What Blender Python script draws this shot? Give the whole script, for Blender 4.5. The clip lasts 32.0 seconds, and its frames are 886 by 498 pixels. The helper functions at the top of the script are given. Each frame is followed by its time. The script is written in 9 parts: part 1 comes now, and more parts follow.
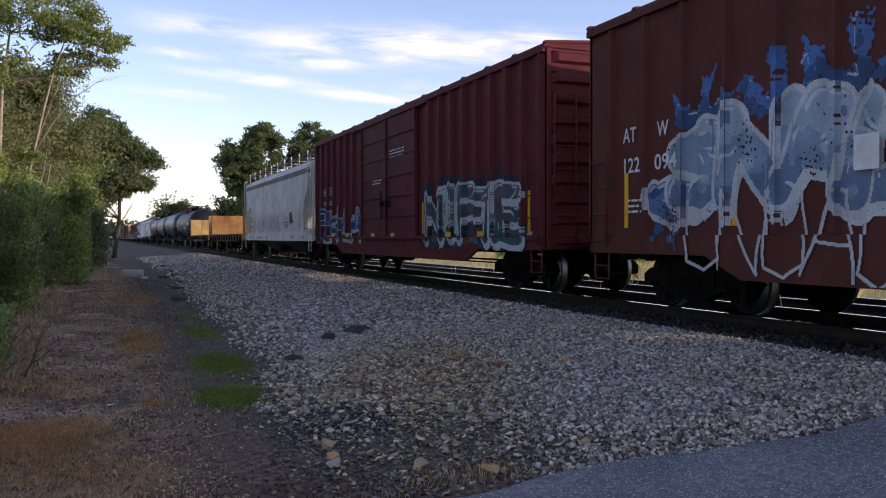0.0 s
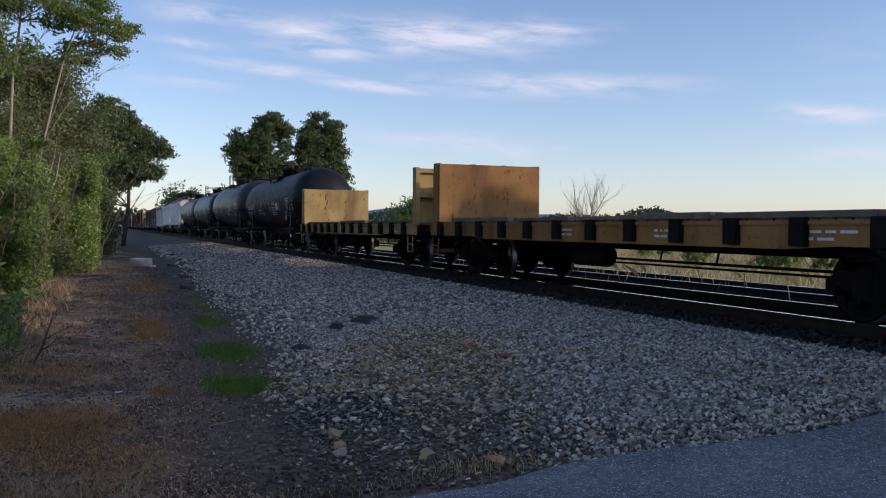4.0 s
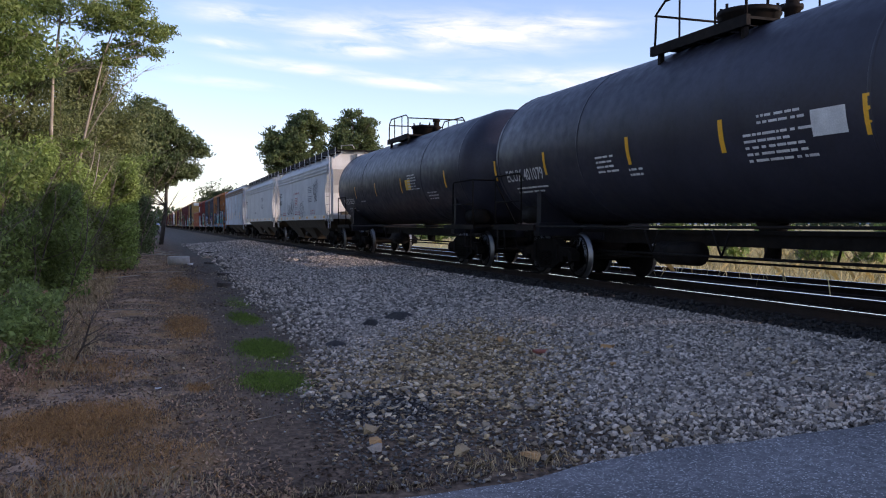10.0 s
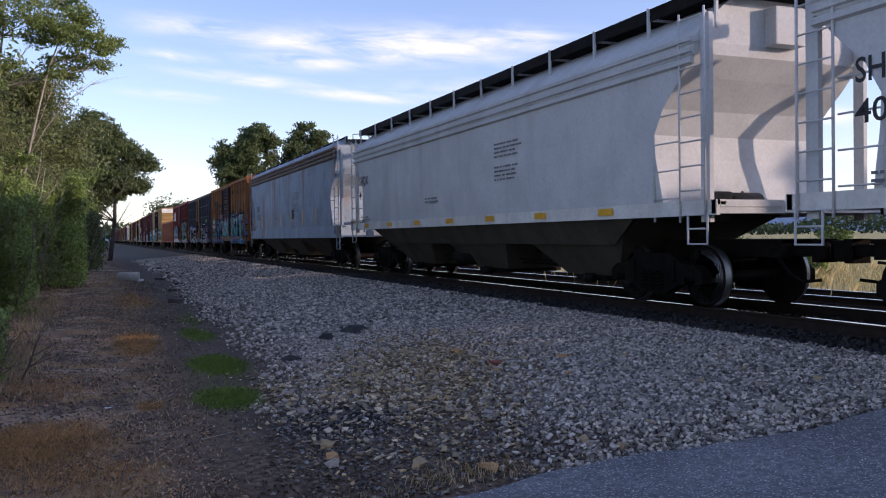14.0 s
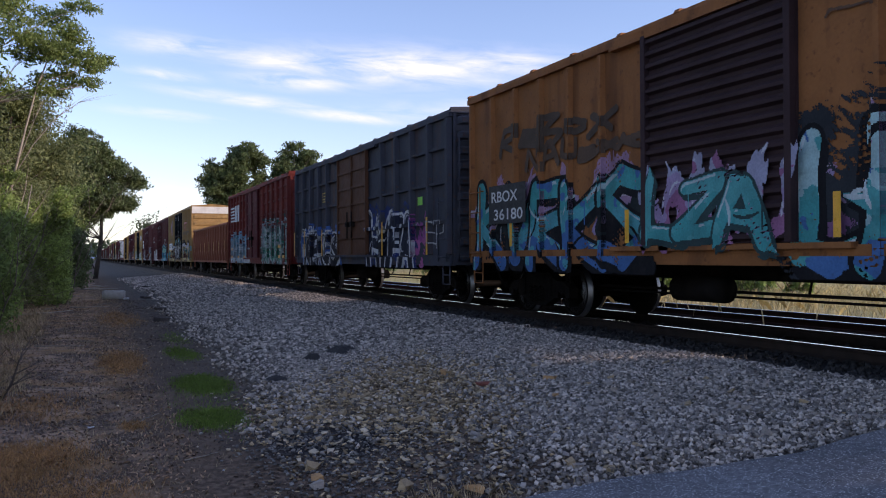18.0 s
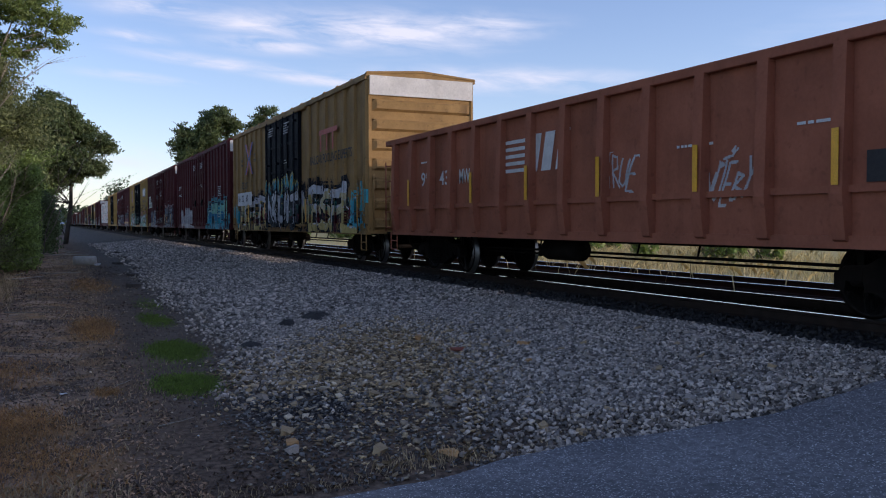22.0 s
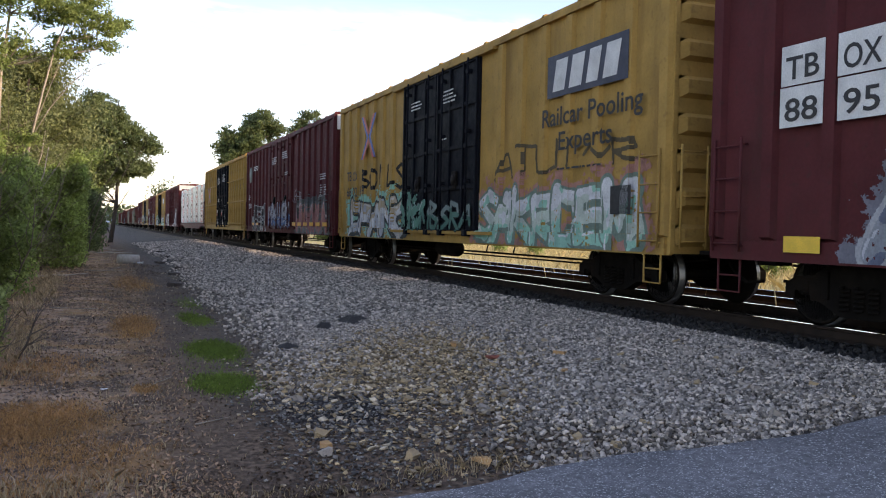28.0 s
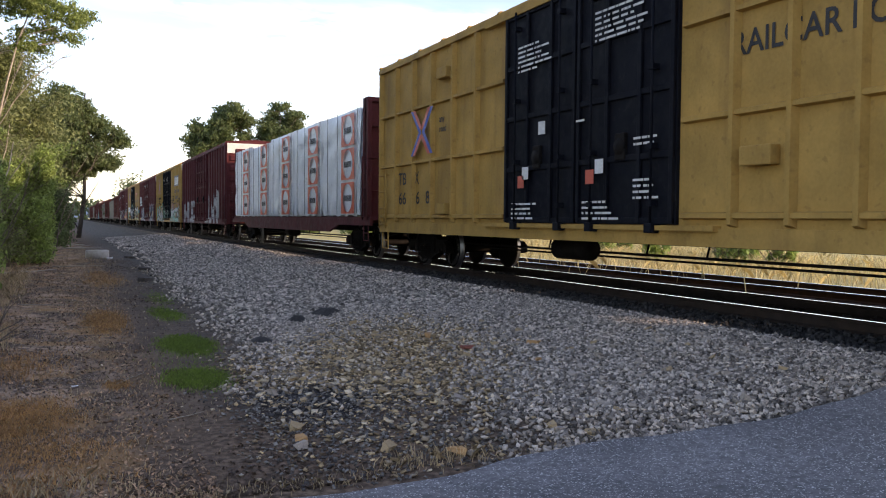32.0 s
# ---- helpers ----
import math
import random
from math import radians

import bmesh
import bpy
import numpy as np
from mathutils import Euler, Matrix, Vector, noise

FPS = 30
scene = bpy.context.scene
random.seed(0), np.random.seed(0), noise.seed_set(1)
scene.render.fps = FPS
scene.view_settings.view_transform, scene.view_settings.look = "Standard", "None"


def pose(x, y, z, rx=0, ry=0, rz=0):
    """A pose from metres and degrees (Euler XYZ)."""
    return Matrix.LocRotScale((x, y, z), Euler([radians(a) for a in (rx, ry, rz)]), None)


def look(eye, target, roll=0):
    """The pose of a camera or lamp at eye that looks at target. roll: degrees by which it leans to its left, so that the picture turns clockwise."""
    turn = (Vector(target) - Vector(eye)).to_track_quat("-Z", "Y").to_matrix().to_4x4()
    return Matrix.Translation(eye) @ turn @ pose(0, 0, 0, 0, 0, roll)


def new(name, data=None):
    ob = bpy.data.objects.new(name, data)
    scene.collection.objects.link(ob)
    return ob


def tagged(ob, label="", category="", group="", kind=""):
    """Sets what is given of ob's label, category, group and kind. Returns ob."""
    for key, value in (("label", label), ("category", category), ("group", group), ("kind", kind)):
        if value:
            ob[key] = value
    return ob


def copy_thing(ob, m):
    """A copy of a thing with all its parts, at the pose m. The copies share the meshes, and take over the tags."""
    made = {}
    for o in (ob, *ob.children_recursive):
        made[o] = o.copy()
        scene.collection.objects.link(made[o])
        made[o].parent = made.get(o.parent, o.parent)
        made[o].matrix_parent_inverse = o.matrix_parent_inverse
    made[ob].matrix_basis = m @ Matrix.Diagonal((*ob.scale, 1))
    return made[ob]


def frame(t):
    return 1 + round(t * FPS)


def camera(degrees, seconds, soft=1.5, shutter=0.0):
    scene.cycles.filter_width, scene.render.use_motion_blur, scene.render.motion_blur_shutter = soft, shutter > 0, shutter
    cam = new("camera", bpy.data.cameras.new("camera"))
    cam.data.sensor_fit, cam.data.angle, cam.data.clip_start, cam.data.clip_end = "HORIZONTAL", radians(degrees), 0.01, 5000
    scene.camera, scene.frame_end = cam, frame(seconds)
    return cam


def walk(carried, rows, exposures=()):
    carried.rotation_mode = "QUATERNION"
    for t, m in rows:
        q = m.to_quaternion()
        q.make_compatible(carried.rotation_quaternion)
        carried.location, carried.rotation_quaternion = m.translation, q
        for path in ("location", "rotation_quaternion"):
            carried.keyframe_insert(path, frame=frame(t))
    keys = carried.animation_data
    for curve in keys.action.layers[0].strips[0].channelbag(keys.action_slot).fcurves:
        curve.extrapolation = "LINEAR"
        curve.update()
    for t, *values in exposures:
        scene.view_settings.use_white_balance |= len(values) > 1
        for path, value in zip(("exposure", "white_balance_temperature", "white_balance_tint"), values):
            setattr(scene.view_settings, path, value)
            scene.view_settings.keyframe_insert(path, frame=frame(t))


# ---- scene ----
EYE = 1.65          # the phone's height over the road
RAIL_Z = 0.54       # top of the near rails
TRACK_X = 9.15      # middle of the near track
TRACK2_X = 14.7     # middle of the far track
RAIL2_Z = 0.30
SPEED = 11.22       # metres a second, towards -y

# seconds, tilt, lean, turn: a hand-held phone that turns on the spot
TURNS = """0 89.18 .11 -22.3|.5 89.26 .52 -23.42|1 89.68 .52 -23.2|1.5 88.98 .23 -22.3|2 88.12 -.42 -21.75|2.5 88.28 -.46 -21.76
3 88.41 -.43 -21.65|3.5 88.54 -.48 -21.81|4.5 88.57 -.22 -21.62|5.5 88.59 .02 -21.46|6 88.34 -.09 -21.18|6.5 87.75 -.25 -21.27|7 87.76 -.09 -22.75
7.5 88.78 -.44 -24.11|8 88.33 -.85 -20.78|8.5 89.46 .33 -18.69|9 88.48 .79 -18.66|9.5 88.43 .33 -17.72|10 88.3 .08 -19.45
10.5 88.4 .48 -19.35|11 88.47 .51 -19.93|11.5 88.81 .71 -22.05|12 89.07 .46 -23.31|12.5 89.7 .44 -23.25|13 89.54 .64 -22.82
13.5 89.32 .8 -22.65|14.5 88.9 .72 -22.5|15.5 88.53 .62 -22.4|16 88.48 -.04 -20.73|16.5 88.65 .02 -20.8|17 90.28 .12 -20.64|17.5 90.84 .49 -22.4
18 90.52 .27 -23.39|18.5 89.8 .37 -24.31|19 89.65 .96 -24.57|19.5 89.96 .53 -24.76|20 89.33 .64 -25.15|20.5 88.84 .73 -25.38
21 88.64 .23 -25.3|21.5 88.51 -.03 -24.96|22 88.19 .14 -25.12|22.5 88.26 .27 -25.36|23 88.58 .46 -26.46|23.5 88.68 .54 -25.94
24 88.62 .58 -26.13|24.5 88.66 1.33 -25.7|25.5 88.24 .45 -24.9|26.5 87.82 -.44 -24.14|27 87.32 -.97 -24.0|27.5 88.2 -1.07 -23.27|28 88.63 -1.19 -22.49
28.5 88.87 -.82 -23.27|29 88.72 -.64 -24.11|29.5 89.08 -.4 -24.31|30 89.18 -.04 -24.35|30.5 89.01 -.03 -24.02|31 88.71 -.26 -23.94
31.5 88.32 -.29 -23.91|32 88.04 -.52 -24.36"""
cam = camera(56.0, 32.0, 1.1)
PATH = []
for row in TURNS.replace("\n", "|").split("|"):
    sec, tilt, lean, turn = (float(v) for v in row.split())
    PATH.append((sec, pose(0, 0, EYE, tilt, lean, turn)))
EXPOSURES = [(0, 0.3, 7000, 27), (1.8, 0.25, 6980, 27), (2.5, 0.08, 6950, 27), (3.5, -0.2, 6500, 22), (6.0, -0.55, 5800, 16), (7.0, 0.2, 7000, 24), (8.0, 0.05, 6400, 28), (9.0, 0.25, 6550, 27), (10.0, 0.34, 6600, 26), (11.0, 0.3, 6500, 28), (12.0, 0.24, 6450, 28), (18.5, 0.18, 6500, 26), (20.5, 0.42, 6950, 24), (21.2, 0.25, 7000, 24), (22.0, -0.15, 6300, 22), (22.8, 0.1, 6600, 22), (23.6, 0.45, 7200, 21), (24.5, 0.78, 7900, 19), (26.8, 1.22, 7950, 22), (28.3, 1.0, 7950, 22), (32.0, 0.96, 7950, 22)]
walk(cam, PATH, EXPOSURES)

# ---- world and sun ----
SUN_EL, SUN_AZ = 10.5, 128.0      # degrees over the horizon; from +y towards +x
wd = bpy.data.worlds.new("world")
scene.world = wd
wd.use_nodes = True
nt = wd.node_tree
nt.nodes.clear()


def wnode(kind, **values):
    n = nt.nodes.new(kind)
    for k, v in values.items():
        n.inputs[k].default_value = v
    return n


def wmath(op, a, b=None, c=None):
    n = nt.nodes.new("ShaderNodeMath")
    n.operation = op
    for i, v in enumerate((a, b, c)):
        if v is None:
            continue
        if isinstance(v, (int, float)):
            n.inputs[i].default_value = v
        else:
            nt.links.new(v, n.inputs[i])
    return n.outputs[0]


sky = nt.nodes.new("ShaderNodeTexSky")
sky.sky_type = "NISHITA"
sky.sun_disc = False
sky.sun_elevation = radians(26)
sky.sun_rotation = radians(SUN_AZ)
sky.air_density, sky.dust_density, sky.ozone_density = 1.0, 0.45, 1.5
tc = nt.nodes.new("ShaderNodeTexCoord")
sep = nt.nodes.new("ShaderNodeSeparateXYZ")
nt.links.new(tc.outputs["Generated"], sep.inputs[0])
az = wmath("MULTIPLY", wmath("ARCTAN2", sep.outputs[0], sep.outputs[1]), 57.2958)
el = wmath("MULTIPLY", wmath("ARCSINE", sep.outputs[2]), 57.2958)
# thin clouds: azimuth, elevation, half length, half height, slant, strength
CLOUDS = [(6, 13.7, 3.2, .55, -.03, .8), (13, 13.0, 5, .7, -.06, .75), (20, 12.8, 7, 1.1, -.03, 1.0), (27, 13.0, 4, .8, .0, .9),
          (5, 11.8, 1.8, .35, -.05, .9), (13.5, 11.8, 3.2, .5, -.03, .9), (10.5, 10.4, 4.5, .35, -.09, .75), (16, 9.6, 4.2, .35, -.09, .8),
          (5, 9.3, 3.5, .3, -.06, .5), (23, 5.8, 6, .8, -.08, .6), (28, 9.6, 9, .7, -.02, .75), (47, 7.2, 3.2, .5, -.1, .9),
          (49, 4.6, 4, .5, -.06, .7), (4, 4.0, 4, .8, 0, .5), (70, 12, 16, 2, .05, .6), (-40, 16, 20, 2.5, .03, .6), (140, 20, 30, 4, .02, .5), (-120, 24, 30, 5, .02, .5)]
total = None
for ca, ce, la, le, slant, amount in CLOUDS:
    da = wmath("SUBTRACT", az, ca)
    de = wmath("SUBTRACT", wmath("SUBTRACT", el, ce), wmath("MULTIPLY", da, slant))
    q = wmath("ADD", wmath("POWER", wmath("ABSOLUTE", wmath("DIVIDE", da, la)), 2.0), wmath("POWER", wmath("ABSOLUTE", wmath("DIVIDE", de, le)), 2.0))
    g = wmath("MULTIPLY", wmath("EXPONENT", wmath("MULTIPLY", q, -0.9)), amount)
    total = g if total is None else wmath("MAXIMUM", total, g)
comb = nt.nodes.new("ShaderNodeCombineXYZ")
nt.links.new(wmath("MULTIPLY", az, 0.16), comb.inputs[0])
nt.links.new(wmath("ADD", wmath("MULTIPLY", el, 0.8), wmath("MULTIPLY", az, 0.05)), comb.inputs[1])
wisp = wnode("ShaderNodeTexNoise", Scale=1.3, Detail=7.0, Roughness=0.58, Distortion=0.35)
nt.links.new(comb.outputs[0], wisp.inputs["Vector"])
cover = wmath("MULTIPLY", total, wmath("MULTIPLY_ADD", wisp.outputs["Fac"], 3.9, -1.25))
cover.node.use_clamp = True
haze = wmath("MULTIPLY", wmath("EXPONENT", wmath("MULTIPLY", wmath("ABSOLUTE", el), -0.17)), 0.17)
veil = wmath("MAXIMUM", cover, haze)
mixc = nt.nodes.new("ShaderNodeMix")
mixc.data_type = "RGBA"
nt.links.new(veil, mixc.inputs["Factor"])
tint = nt.nodes.new("ShaderNodeMix")
tint.data_type, tint.blend_type = "RGBA", "MULTIPLY"
tint.inputs["Factor"].default_value = 1.0
nt.links.new(sky.outputs[0], tint.inputs["A"])
tint.inputs["B"].default_value = (0.935, 0.965, 1.03, 1)
nt.links.new(tint.outputs["Result"], mixc.inputs["A"])
mixc.inputs["B"].default_value = (4.9, 5.2, 5.7, 1)
bgn = wnode("ShaderNodeBackground", Strength=0.184)
nt.links.new(mixc.outputs["Result"], bgn.inputs["Color"])
outw = nt.nodes.new("ShaderNodeOutputWorld")
nt.links.new(bgn.outputs[0], outw.inputs[0])

sun = new("sun", bpy.data.lights.new("sun", "SUN"))
sun.data.energy, sun.data.angle, sun.data.color = 2.6, radians(0.6), (1.0, 0.86, 0.68)
sa, se = radians(SUN_AZ), radians(SUN_EL)
sun.matrix_basis = look((0, 0, 60), (-math.sin(sa) * math.cos(se) * 50, -math.cos(sa) * math.cos(se) * 50, 60 - math.sin(se) * 50))


# ---- materials ----
def material(name, color, rough=0.6, metal=0.0, vary=0.25, scale=3.0, dirt=None, dirt_amount=0.0, streak=False, bump=0.0, bump_scale=60.0, fine=0.12, island=0.0, per_object=0.0, spec=0.5):
    m = bpy.data.materials.new(name)
    m.use_nodes = True
    t = m.node_tree
    b = t.nodes["Principled BSDF"]
    b.inputs["Metallic"].default_value = metal
    b.inputs["Specular IOR Level"].default_value = spec
    co = t.nodes.new("ShaderNodeTexCoord")

    def noise_at(sc, detail=5.0, stretch=None):
        n = t.nodes.new("ShaderNodeTexNoise")
        n.inputs["Scale"].default_value = sc
        n.inputs["Detail"].default_value = detail
        if stretch:
            mp = t.nodes.new("ShaderNodeMapping")
            mp.inputs["Scale"].default_value = stretch
            t.links.new(co.outputs["Object"], mp.inputs[0])
            t.links.new(mp.outputs[0], n.inputs["Vector"])
        else:
            t.links.new(co.outputs["Object"], n.inputs["Vector"])
        return n.outputs["Fac"]

    def ranged(sock, lo, hi, a, c):
        r = t.nodes.new("ShaderNodeMapRange")
        for i, v in enumerate((lo, hi, a, c)):
            r.inputs[1 + i].default_value = v
        t.links.new(sock, r.inputs[0])
        return r.outputs[0]

    def mixed(f, a, c, how="MIX"):
        x = t.nodes.new("ShaderNodeMix")
        x.data_type, x.blend_type = "RGBA", how
        for s, v in (("Factor", f), ("A", a), ("B", c)):
            if isinstance(v, (int, float)):
                x.inputs[s].default_value = v
            elif isinstance(v, tuple):
                x.inputs[s].default_value = (*v, 1)
            else:
                t.links.new(v, x.inputs[s])
        return x.outputs["Result"]

    def gray(sock):
        c = t.nodes.new("ShaderNodeCombineColor")
        for i in range(3):
            t.links.new(sock, c.inputs[i])
        return c.outputs[0]

    c = mixed(1.0, color, gray(ranged(noise_at(scale), 0.3, 0.7, 1 - vary, 1 + vary)), "MULTIPLY")
    if fine:
        c = mixed(1.0, c, gray(ranged(noise_at(scale * 14, 3.0), 0.3, 0.7, 1 - fine, 1 + fine)), "MULTIPLY")
    if island or per_object:
        src = t.nodes.new("ShaderNodeNewGeometry").outputs["Random Per Island"] if island else t.nodes.new("ShaderNodeObjectInfo").outputs["Random"]
        k = island or per_object
        c = mixed(1.0, c, gray(ranged(src, 0, 1, 1 - k, 1 + k)), "MULTIPLY")
    if dirt:
        f = noise_at(1.1, 8.0, (1.0, 2.2, 0.28) if streak else None)
        c = mixed(ranged(f, 0.52, 0.72, 0.0, dirt_amount), c, dirt)
        f2 = noise_at(9.0, 6.0)
        c = mixed(ranged(f2, 0.6, 0.7, 0.0, dirt_amount * 0.7), c, dirt)
    t.links.new(c, b.inputs["Base Color"])
    t.links.new(ranged(noise_at(scale * 4), 0.3, 0.7, max(rough - 0.1, 0.02), min(rough + 0.12, 1)), b.inputs["Roughness"])
    if bump:
        bn = t.nodes.new("ShaderNodeBump")
        bn.inputs["Strength"].default_value = bump
        bn.inputs["Distance"].default_value = 0.02
        t.links.new(noise_at(bump_scale, 6.0), bn.inputs["Height"])
        t.links.new(bn.outputs[0], b.inputs["Normal"])
    return m


RUST = (0.16, 0.06, 0.025)


def paint(name, color, amount=0.35, dirt=(0.05, 0.035, 0.028), rough=0.64, vary=0.18):
    return material(name, color, rough, 0.0, vary, 1.6, dirt, amount, True, 0.05, 40.0, 0.06, spec=0.1)


M_steel = material("dark_steel", (0.014, 0.012, 0.011), 0.7, 0.1, 0.3, 5.0, (0.03, 0.021, 0.015), 0.5, spec=0.08)
M_tread = material("polished_tread", (0.24, 0.235, 0.23), 0.4, 1.0, 0.08, 8.0)
M_iron = material("truck_iron", (0.010, 0.0085, 0.0075), 0.85, 0.0, 0.3, 6.0, (0.022, 0.015, 0.011), 0.5, spec=0.06)
M_brown_box = paint("brown_boxcar_paint", (0.105, 0.034, 0.028), 0.3)
M_red_box = paint("oxide_red_paint", (0.125, 0.026, 0.029), 0.4)
M_deepred = paint("deep_red_paint", (0.100, 0.025, 0.027), 0.45)
M_nsred = paint("faded_red_paint", (0.18, 0.036, 0.028), 0.4)
M_orange = paint("weathered_orange_paint", (0.29, 0.118, 0.042), 0.75, (0.10, 0.042, 0.022))
M_louver = paint("dark_brown_door_paint", (0.05, 0.03, 0.032), 0.4)
M_slate = paint("slate_paint", (0.062, 0.066, 0.082), 0.7, (0.12, 0.065, 0.045))
M_brown_door = paint("brown_door_paint", (0.13, 0.06, 0.035), 0.4)
M_gon = paint("faded_salmon_red_paint", (0.34, 0.12, 0.07), 0.4, (0.12, 0.05, 0.03))
M_yellow = paint("golden_yellow_paint", (0.41, 0.245, 0.072), 0.45, (0.16, 0.09, 0.04))
M_yellow_old = paint("faded_golden_paint", (0.34, 0.205, 0.08), 0.6, (0.14, 0.085, 0.045))
M_black_door = paint("black_door_paint", (0.006, 0.007, 0.011), 0.2, (0.05, 0.05, 0.05))
M_white = paint("chalky_white_paint", (0.70, 0.67, 0.61), 0.3, (0.30, 0.26, 0.2))
M_hopper = paint("light_grey_hopper_paint", (0.60, 0.60, 0.585), 0.3, (0.36, 0.35, 0.32), vary=0.08)
M_hopper_w = paint("white_grey_paint", (0.66, 0.63, 0.57), 0.3, (0.3, 0.26, 0.2))
M_hopper_b = paint("rust_streaked_blue_grey_paint", (0.34, 0.40, 0.46), 0.8, (0.30, 0.16, 0.07))
# dark grey puts the shade of the roof overhang into the chord's colour
M_chord_shade = paint("shaded_chord_paint", (0.20, 0.19, 0.175), 0.4)
M_olive = paint("dirty_underbody_paint", (0.085, 0.074, 0.058), 0.5)
M_tank_blue = material("blue_black_tank_paint", (0.028, 0.028, 0.041), 0.44, 0.0, 0.25, 1.2, (0.035, 0.03, 0.03), 0.3, True, 0.02, 30.0, spec=0.35)
M_tank = material("black_tank_paint", (0.013, 0.013, 0.018), 0.5, 0.0, 0.25, 1.2, (0.035, 0.03, 0.03), 0.35, True, 0.03, 30.0, spec=0.2)
M_flat = paint("yellow_deck_paint", (0.46, 0.315, 0.125), 0.7, (0.13, 0.06, 0.03))
M_flat_o = paint("rusty_orange_paint", (0.33, 0.17, 0.06), 0.7, (0.13, 0.055, 0.03))
M_deck = material("weathered_deck_boards", (0.16, 0.12, 0.09), 0.85, 0, 0.3, 4.0, None, 0, False, 0.2, 40.0, 0.15, per_object=0.2)
M_mark_w = material("white_lettering", (0.62, 0.62, 0.60), 0.6, 0, 0.15, 4.0)
M_grey_mark = material("faded_grey_lettering", (0.16, 0.16, 0.17), 0.6, 0, 0.1, 4.0)
M_mark_k = material("black_lettering", (0.02, 0.02, 0.022), 0.6, 0, 0.1, 4.0)
M_mark_r = material("red_lettering", (0.45, 0.06, 0.05), 0.6, 0, 0.1, 4.0)
M_amber = material("amber_reflector", (0.80, 0.40, 0.03), 0.35, 0, 0.1, 6.0)
M_yellow_mark = material("yellow_lettering", (0.80, 0.50, 0.06), 0.5, 0, 0.1, 6.0)
M_blue_mark = material("blue_arrow_paint", (0.05, 0.09, 0.35), 0.5, 0, 0.1, 4.0)
M_red_mark = material("red_arrow_paint", (0.55, 0.10, 0.06), 0.5, 0, 0.1, 4.0)
M_wrap = material("white_lumber_wrap", (0.70, 0.73, 0.76), 0.35, 0, 0.08, 2.0, None, 0, False, 0.25, 5.0)
M_wrap_red = material("red_wrap_print", (0.62, 0.10, 0.05), 0.4, 0, 0.08, 2.0, None, 0, False, 0.25, 5.0)
M_railhead = material("polished_rail", (0.80, 0.80, 0.81), 0.1, 1.0, 0.08, 3.0)
M_rail = material("grimy_rail_web", (0.028, 0.02, 0.016), 0.85, 0.0, 0.25, 6.0, (0.05, 0.028, 0.018), 0.4, False, 0.1, spec=0.15)
M_tie = material("creosoted_wood", (0.020, 0.017, 0.015), 0.9, 0, 0.35, 5.0, None, 0, False, 0.3, 30.0, 0.2, per_object=0.25)


